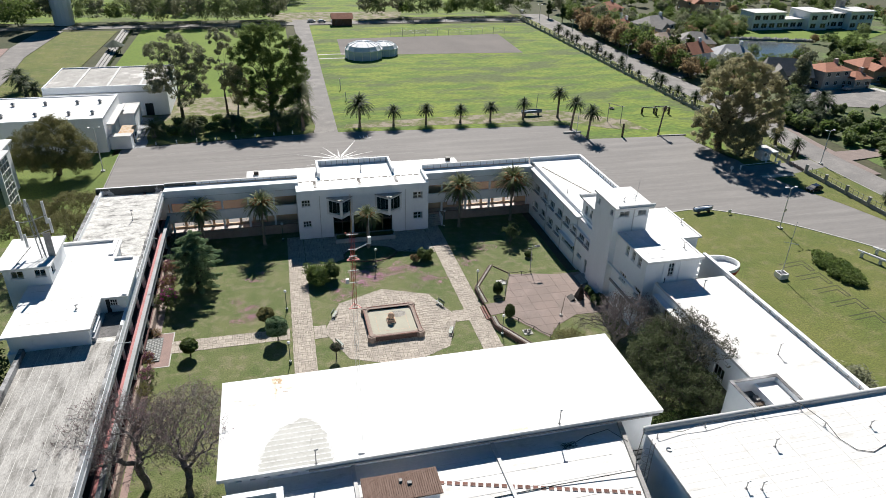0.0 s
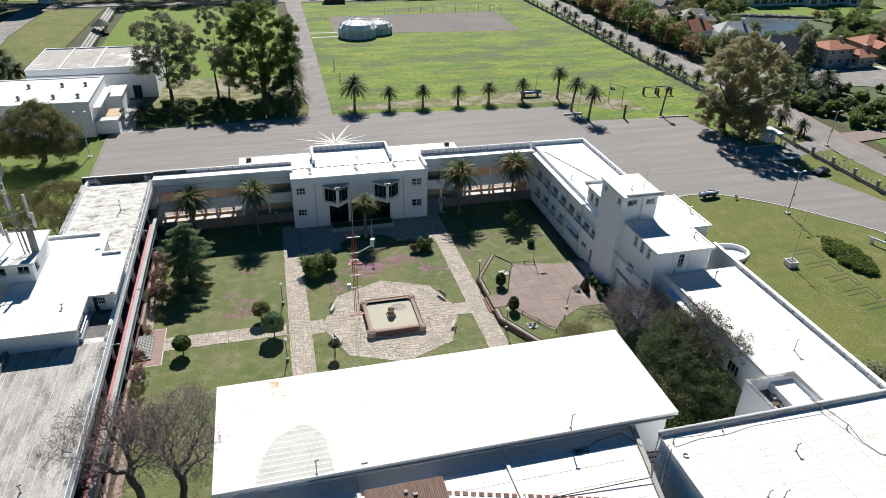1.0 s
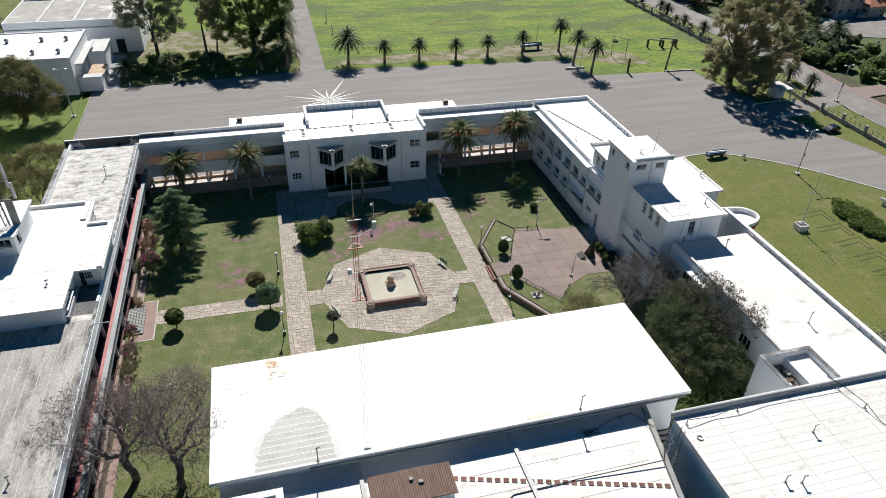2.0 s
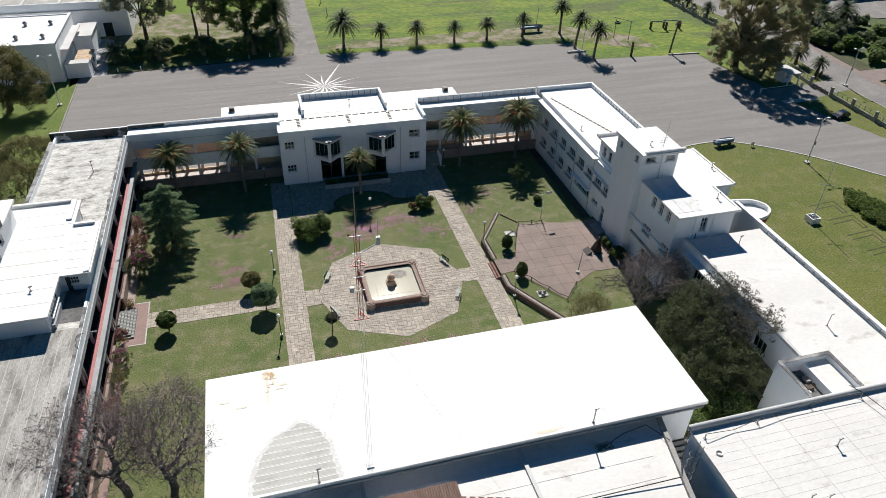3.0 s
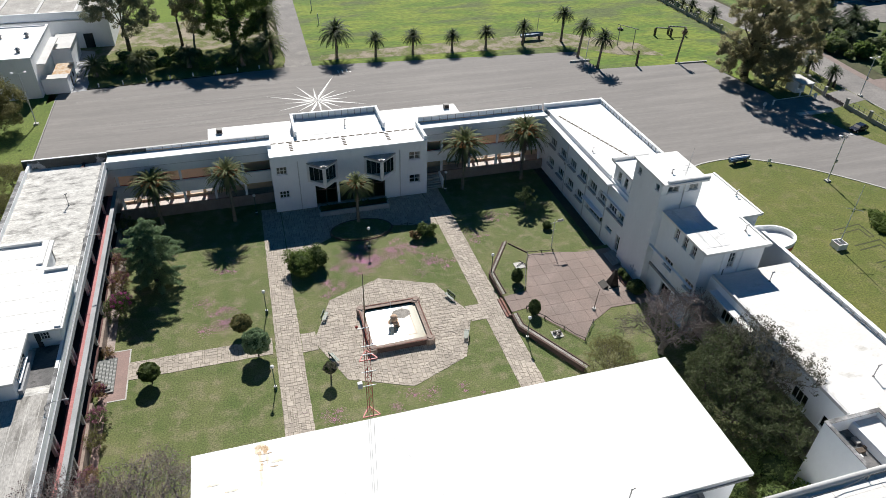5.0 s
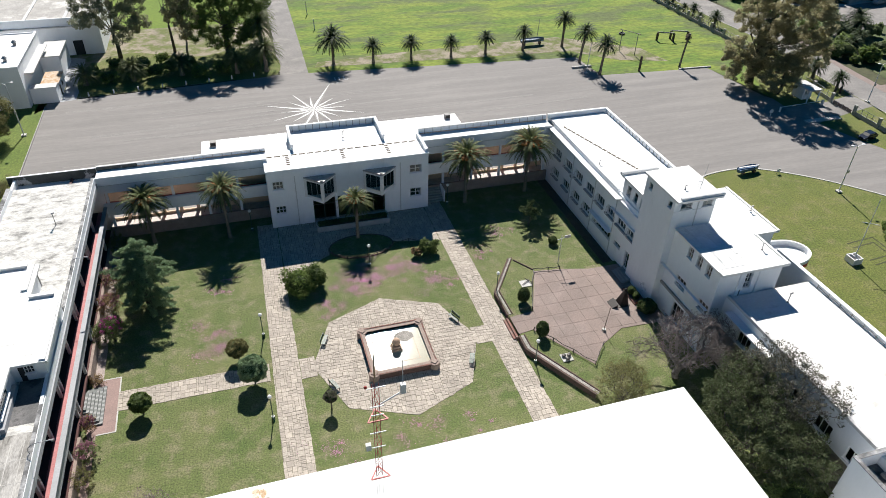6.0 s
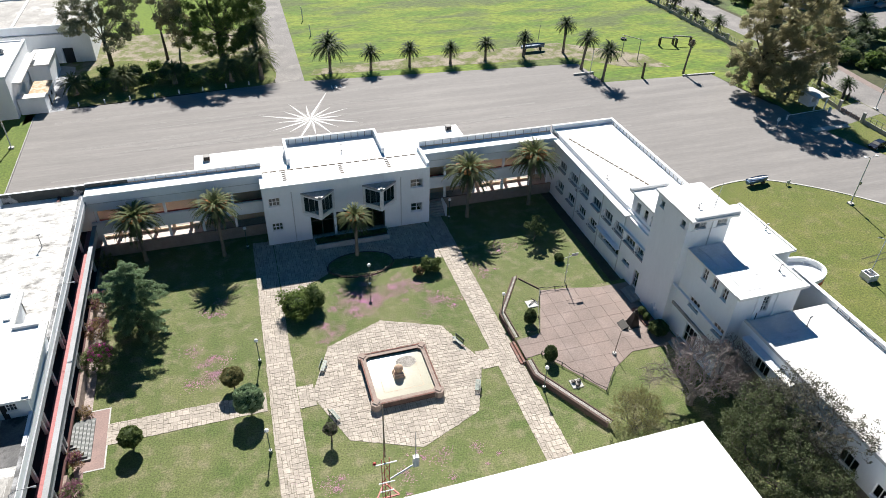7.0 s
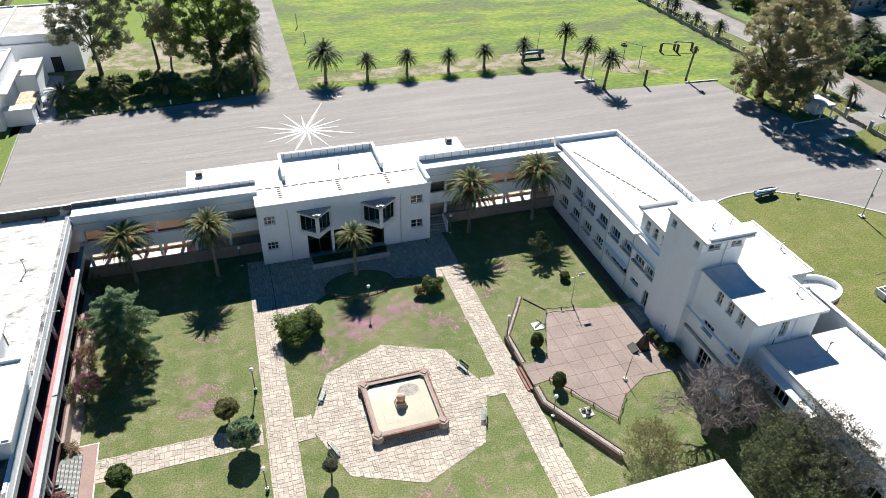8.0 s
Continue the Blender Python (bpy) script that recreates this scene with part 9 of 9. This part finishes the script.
lobed_tree("eucalyptus_tree", "tall slender eucalyptus with an open crown", (-12.5, 188.0, -0.05), [(-1.0, 1, 20.6, 2.6), (2.4, 1, 20.8, 2.4), (0.8, 1, 17.0, 2.4), (-1.6, 1, 13.4, 2.2), (1.6, 1, 12.2, 1.8)], LEAF_GREY, 73, 90, 0.19, 0.3, None, 3.8, blob=0.30, jitter=0.4)
lobed_tree("eucalyptus_tree", "slender eucalyptus with an open crown", (-9.6, 184.0, -0.05), [(0, 0, 12.0, 2.6), (1.2, 0, 9.0, 2.6), (-1.4, 0, 8.4, 2.2), (0.4, 0, 5.6, 2.2), (-1.8, 0, 11.0, 2.0)], LEAF_EUCALYPT, 74, 70, 0.20, 0.25, PALE_BARK, 4.0)
lobed_tree("eucalyptus_tree", "tall eucalyptus with a dark dense crown", (-0.6, 185.5, -0.9), [(-3.6, 1, 22.0, 3.4), (1.0, 1, 22.4, 3.6), (5.4, 1, 18.0, 3.4), (7.4, 0, 15.0, 2.4), (-6.4, 1, 17.2, 3.3), (-2.0, 0, 16.6, 4.2), (3.2, 0, 13.6, 4.2), (-6.6, 0, 11.4, 3.2), (-2.4, -1, 9.6, 4.0), (3.6, -1, 8.2, 3.8), (-6.0, -1, 6.0, 3.2), (-1.4, -2, 4.6, 3.2), (3.6, -1, 3.6, 2.6), (6.0, 0, 10.4, 2.8), (7.4, 0.5, 19.4, 2.8), (8.6, 0, 11.6, 2.4), (5.6, -1, 5.6, 2.6), (-4.0, 0.5, 20.0, 3.0)], LEAF_BRIGHT, 75, 90, 0.20, 0.7, None, 3.6, blob=0.30, jitter=0.4)
lobed_tree("shade_tree", "broad dark shade tree beside the hall", (-46.0, 150.5, -0.05), [(0.4, 0, 10.4, 2.8), (-3.0, 0.6, 9.4, 2.4), (3.4, -0.4, 9.2, 2.2), (-4.8, 0, 7.6, 3.0), (4.2, 0, 7.0, 3.0), (0.4, -3.6, 7.4, 3.5), (-4.6, -3, 5.4, 3.2), (4.4, -3, 4.8, 3.0), (0.5, 3.4, 8.4, 3.3), (6.2, 1, 5.0, 2.4), (0.4, -4.0, 4.0, 3.0), (-5.4, -1, 3.4, 2.6), (5.2, -1.5, 2.8, 2.4)], LEAF_ACACIA, 78, 120, 0.14, 0.5, None, 4.2, jitter=0.5)
for bx, by, seed in ((-34.2, 115.6, 79), (-35.0, 107.2, 80), (-40.4, 111.5, 81)):
    grown_tree("acacia_tree", "flat-topped acacia with dark limbs and olive leaves", (bx, by, 0), dome(seed, 900, (0, 0, 7.0), (5.4, 5.4, 2.9), -0.15, 0.45), [[(0, 0, -0.1), (0.1, -0.1, 1.0), (0.6, 0.2, 2.2), (1.3, 0.3, 3.2)], [(-0.1, 0, -0.1), (-0.3, 0.2, 1.1), (-1.0, 0.3, 2.4), (-1.6, 0.4, 3.4)]], seed, BARK, LEAF_ACACIA, 46, 0.10, 0.5, 0.02, 2.3, 1, 0.5, kill=0.6)
tree("acacia_tree", "dark tree below the west wing", (-37.0, 72.0, 0), 9.0, 4.6, 6.0, LEAF_DARK, 81, 44, 150, 0.2, 0.3, 0.4, 1.6)
tree("acacia_tree", "dark tree below the west wing", (-36.5, 58.0, 0), 8.5, 4.6, 6.0, LEAF_DARK, 82, 44, 150, 0.2, 0.3, 0.4, 1.6)
tree("acacia_tree", "leafy tree beside the long range", (64.5, 51.0, 0), 7.8, 3.4, 3.6, LEAF_GREY, 83, 40, 120, 0.2, 0.2, 0.3, 1.3)
for x, y, s in ((-25, 172.5, 2.4), (-16, 173.5, 2.6), (-7, 171.2, 2.6), (-2.5, 172.6, 2.8), (3.0, 174.8, 2.6), (-21.5, 175.2, 2.6), (-12.6, 175.4, 2.8), (-28.6, 176.6, 2.2), (-18.6, 178.4, 2.6), (-9.4, 177.6, 2.6), (6.6, 177.4, 2.4), (-24.4, 180.4, 2.2), (-15.0, 181.6, 2.0)):
    bush("undergrowth", "dark undergrowth beneath the trees", (x, y, -0.05), s, s * 0.6, LEAF_BRIGHT, int(90 + x), 22, 40, 0.22, ragged=0.5, category="shrub", group="undergrowth")

kinds = []
for i, (leaf, h, r, low) in enumerate(((LEAF_GARDEN, 13, 6.2, 0.02), (LEAF_BRIGHT, 11, 5.6, 0.02), (LEAF_GREY, 15, 5.4, 0.1), (LEAF_RUST, 8.5, 4.8, 0.05), (LEAF_LIME, 7.0, 4.2, 0.02))):
    kinds.append(tree("broadleaf_tree", ("dark dense broadleaf tree in the distance", "leafy green broadleaf tree in the distance", "grey-green eucalyptus in the distance", "brownish autumn tree along the street", "light green tree in a garden")[i], (-118 - 9 * i, 250 + 14 * i, -0.2), h, r, r, leaf, 100 + i, 40, 40, 0.40, low, 0.32, r * 0.32))
shrubs = [bush("garden_shrub", "rounded leafy shrub in a garden", (146 + 3 * i, 128 + 4 * i, -0.2), 2.2, 1.6, (LEAF_GARDEN, LEAF_BRIGHT, LEAF_LIME)[i], 120 + i, 18, 40, 0.34, ragged=0.4, category="shrub", group="garden shrubs") for i in range(3)]
cyp = tree("cypress_tree", "narrow dark cypress in a garden", (152.0, 238.0, -0.2), 9.0, 1.3, 1.3, LEAF_DARK, 130, 22, 70, 0.4, 0.03, 0.2, 0.8)
rng = random.Random(21)


def clear(x, y, m):
    if any(abs(x - a[0]) < a[2] / 2 + m and abs(y - a[1]) < a[3] / 2 + m + 2 for a in HOUSES):
        return False
    if 178 < x < 228 and 218 < y < 268 or 214 < x < 290 and 255 < y < 297:
        return False
    return not (149 < x < 200 and 156 < y < 192)


spots = []
for i in range(46):
    spots.append((-112 + i * 5.2 + rng.uniform(-1.5, 1.5), 328 + rng.uniform(0, 7), rng.choice((0, 1, 2, 2)), rng.uniform(0.8, 1.2)))
for i in range(46):
    spots.append((rng.uniform(-200, 128), rng.uniform(352, 430), rng.choice((0, 1, 2, 2)), rng.uniform(0.8, 1.3)))
spots = [s for s in spots if not (8 < s[0] < 40 and s[1] < 352)]
for i in range(26):
    spots.append((rng.uniform(-160, -99), rng.uniform(200, 330), rng.choice((1, 1, 2, 4)), rng.uniform(0.8, 1.25)))
for i in range(24):
    spots.append((137.5 + rng.uniform(0, 4), 205 + i * 4.6, rng.choice((3, 3, 3, 1)), rng.uniform(0.8, 1.15)))
for i in range(9):
    spots.append((-52 + i * 7.0 + rng.uniform(-1.5, 1.5), 320.5 + rng.uniform(0, 2), rng.choice((0, 2)), rng.uniform(0.95, 1.25)))
for i in range(1600):
    x, y = rng.uniform(143, 232), rng.uniform(165, 300)
    if len(spots) < 420 and clear(x, y, 1.2):
        spots.append((x, y, rng.choice((0, 0, 1, 1, 3, 4)), rng.uniform(0.3, 0.62)))
while len(spots) < 820:
    x, y = rng.uniform(143, 330), rng.uniform(142, 400)
    if clear(x, y, 2.0) and not (y < 190 and x < 147):
        spots.append((x, y, rng.choice((0, 1, 1, 2, 3, 4, 4)), rng.uniform(0.35, 0.8)))
spots.sort(key=lambda s: math.hypot(s[0] - 40, s[1]))
for x, y, k, s in spots[:270]:
    copy_thing(kinds[k], pose(x, y, -0.2, 0, 0, rng.uniform(0, 360)) @ Matrix.Diagonal((s, s, s * rng.uniform(0.9, 1.15), 1)))
clouds, slots = [], []
for x, y, k, s in spots[270:]:
    me = kinds[k].children[1].data if "crown" in kinds[k].children[1].name else kinds[k].children[0].data
    co = np.empty(len(me.vertices) * 3, np.float32)
    me.vertices.foreach_get("co", co)
    co = co.reshape(-1, 3)
    t = rng.uniform(0, math.tau)
    rot = np.array(((math.cos(t), math.sin(t), 0), (-math.sin(t), math.cos(t), 0), (0, 0, 1)))
    clouds.append(co @ rot * s + np.array((x, y, -0.2)))
    slots.append(np.full(len(co) // 4, k))
co, slots = np.concatenate(clouds), np.concatenate(slots)
me = bpy.data.meshes.new("woods")
n = len(co) // 4
me.vertices.add(4 * n)
me.vertices.foreach_set("co", co.astype(np.float32).ravel())
me.loops.add(4 * n)
me.loops.foreach_set("vertex_index", np.arange(4 * n, dtype=np.int32))
me.polygons.add(n)
me.polygons.foreach_set("loop_start", np.arange(0, 4 * n, 4, dtype=np.int32))
for m in (LEAF_GARDEN, LEAF_BRIGHT, LEAF_GREY, LEAF_RUST, LEAF_LIME):
    me.materials.append(m)
me.polygons.foreach_set("material_index", slots.astype(np.int32))
me.update(calc_edges=True)
tagged(new("woods", me), "dense mixed woods in the distance", "woods", kind="stuff")
for i in range(90):
    x, y = rng.uniform(142, 230), rng.uniform(120, 240)
    if clear(x, y, 1.5) and x > 142 + max(0, (y - 150)) * -0.05:
        s = rng.uniform(0.6, 1.3)
        copy_thing(rng.choice(shrubs), pose(x, y, -0.2, 0, 0, rng.uniform(0, 360)) @ Matrix.Diagonal((s, s, s, 1)))
for i in range(40):
    x, y = rng.uniform(138.5, 160), rng.uniform(112, 165)
    if 125.5 < y < 135.5 and x < 150:
        y += 11
    s = rng.uniform(0.7, 1.4)
    copy_thing(rng.choice(shrubs), pose(x, y, -0.2, 0, 0, rng.uniform(0, 360)) @ Matrix.Diagonal((s, s, s, 1)))
for x, y in ((146, 262), (148, 234), (157, 236), (171, 192), (205, 196), (141, 300), (133.5, 322), (136.5, 312), (210, 222)):
    copy_thing(cyp, pose(x, y, -0.2, 0, 0, x))
tree("conifer_tree", "tall feathery grey-green conifer", (156.0, 174.0, -0.2), 18.0, 3.0, 3.0, LEAF_GREY, 140, 40, 90, 0.4, 0.1, 0.3, 1.5)
vp = palm(122.6, 176.0, 4.6, 0.75, CROWN_DARK, False, False, 0.3, "small dark palm on the verge", "palms along the street", z0=-0.05)
for i in range(20):
    s = rng.uniform(0.45, 1.15)
    copy_thing(vp, pose(122.2 + rng.uniform(-0.8, 1.2), 180 + i * 5.6 + rng.uniform(-2.6, 2.6), -0.05, 0, 0, rng.uniform(0, 360)) @ Matrix.Diagonal((s, s, s, 1)))
for x, y in ((164, 163), (173, 160.5), (160, 161), (181, 162)):
    copy_thing(shrubs[0], pose(x, y, -0.2, 0, 0, x) @ Matrix.Diagonal((0.55, 0.55, 0.9, 1)))
for x, y, s in ((157, 164, 1.5), (154, 160, 1.4), (146, 158, 1.2), (150, 164, 1.3), (144, 151, 1.0), (148.5, 154, 1.1), (143.6, 160, 0.9), (171, 150, 1.3), (123.4, 140, 1.1), (124.6, 134, 0.9), (123.0, 104, 0.6), (124.0, 96, 0.6), (123.2, 88, 0.5), (-68.5, 214, 1.5), (-64.5, 208, 1.4), (-72, 221, 1.6)):
    copy_thing(vp, pose(x, y, -0.05, 0, 0, x * 3) @ Matrix.Diagonal((s, s, s, 1)))


# ---- paving stones and slabs, one by one ----
stones.sort(key=lambda p: (abs(sum(q[1] for q in p) / len(p) - 73.5) + 0.6 * abs(sum(q[0] for q in p) / len(p) - 8)))
rng = random.Random(12)
for p in stones[:300]:
    part("paving_stone", prism(p, 0.012, 0.035 + rng.uniform(0, 0.012)), STONE, paving)
bm = bmesh.new()
for p in stones[300:]:
    z = 0.035 + rng.uniform(0, 0.012)
    hi = [bm.verts.new((x, y, z)) for x, y in p]
    lo = [bm.verts.new((x, y, 0.012)) for x, y in p]
    bm.faces.new(hi)
    for k in range(len(p)):
        bm.faces.new((lo[k], lo[(k + 1) % len(p)], hi[(k + 1) % len(p)], hi[k]))
part("more_paving_stones", bm, STONE, paving, kind="stuff")
for p in tiles:
    if len(p) >= 3 and area(p) > 0.05:
        part("slab", prism(p, TZ0 + 0.02, TZ0 + 0.045 + rng.uniform(0, 0.008)), TERRACE, tp)
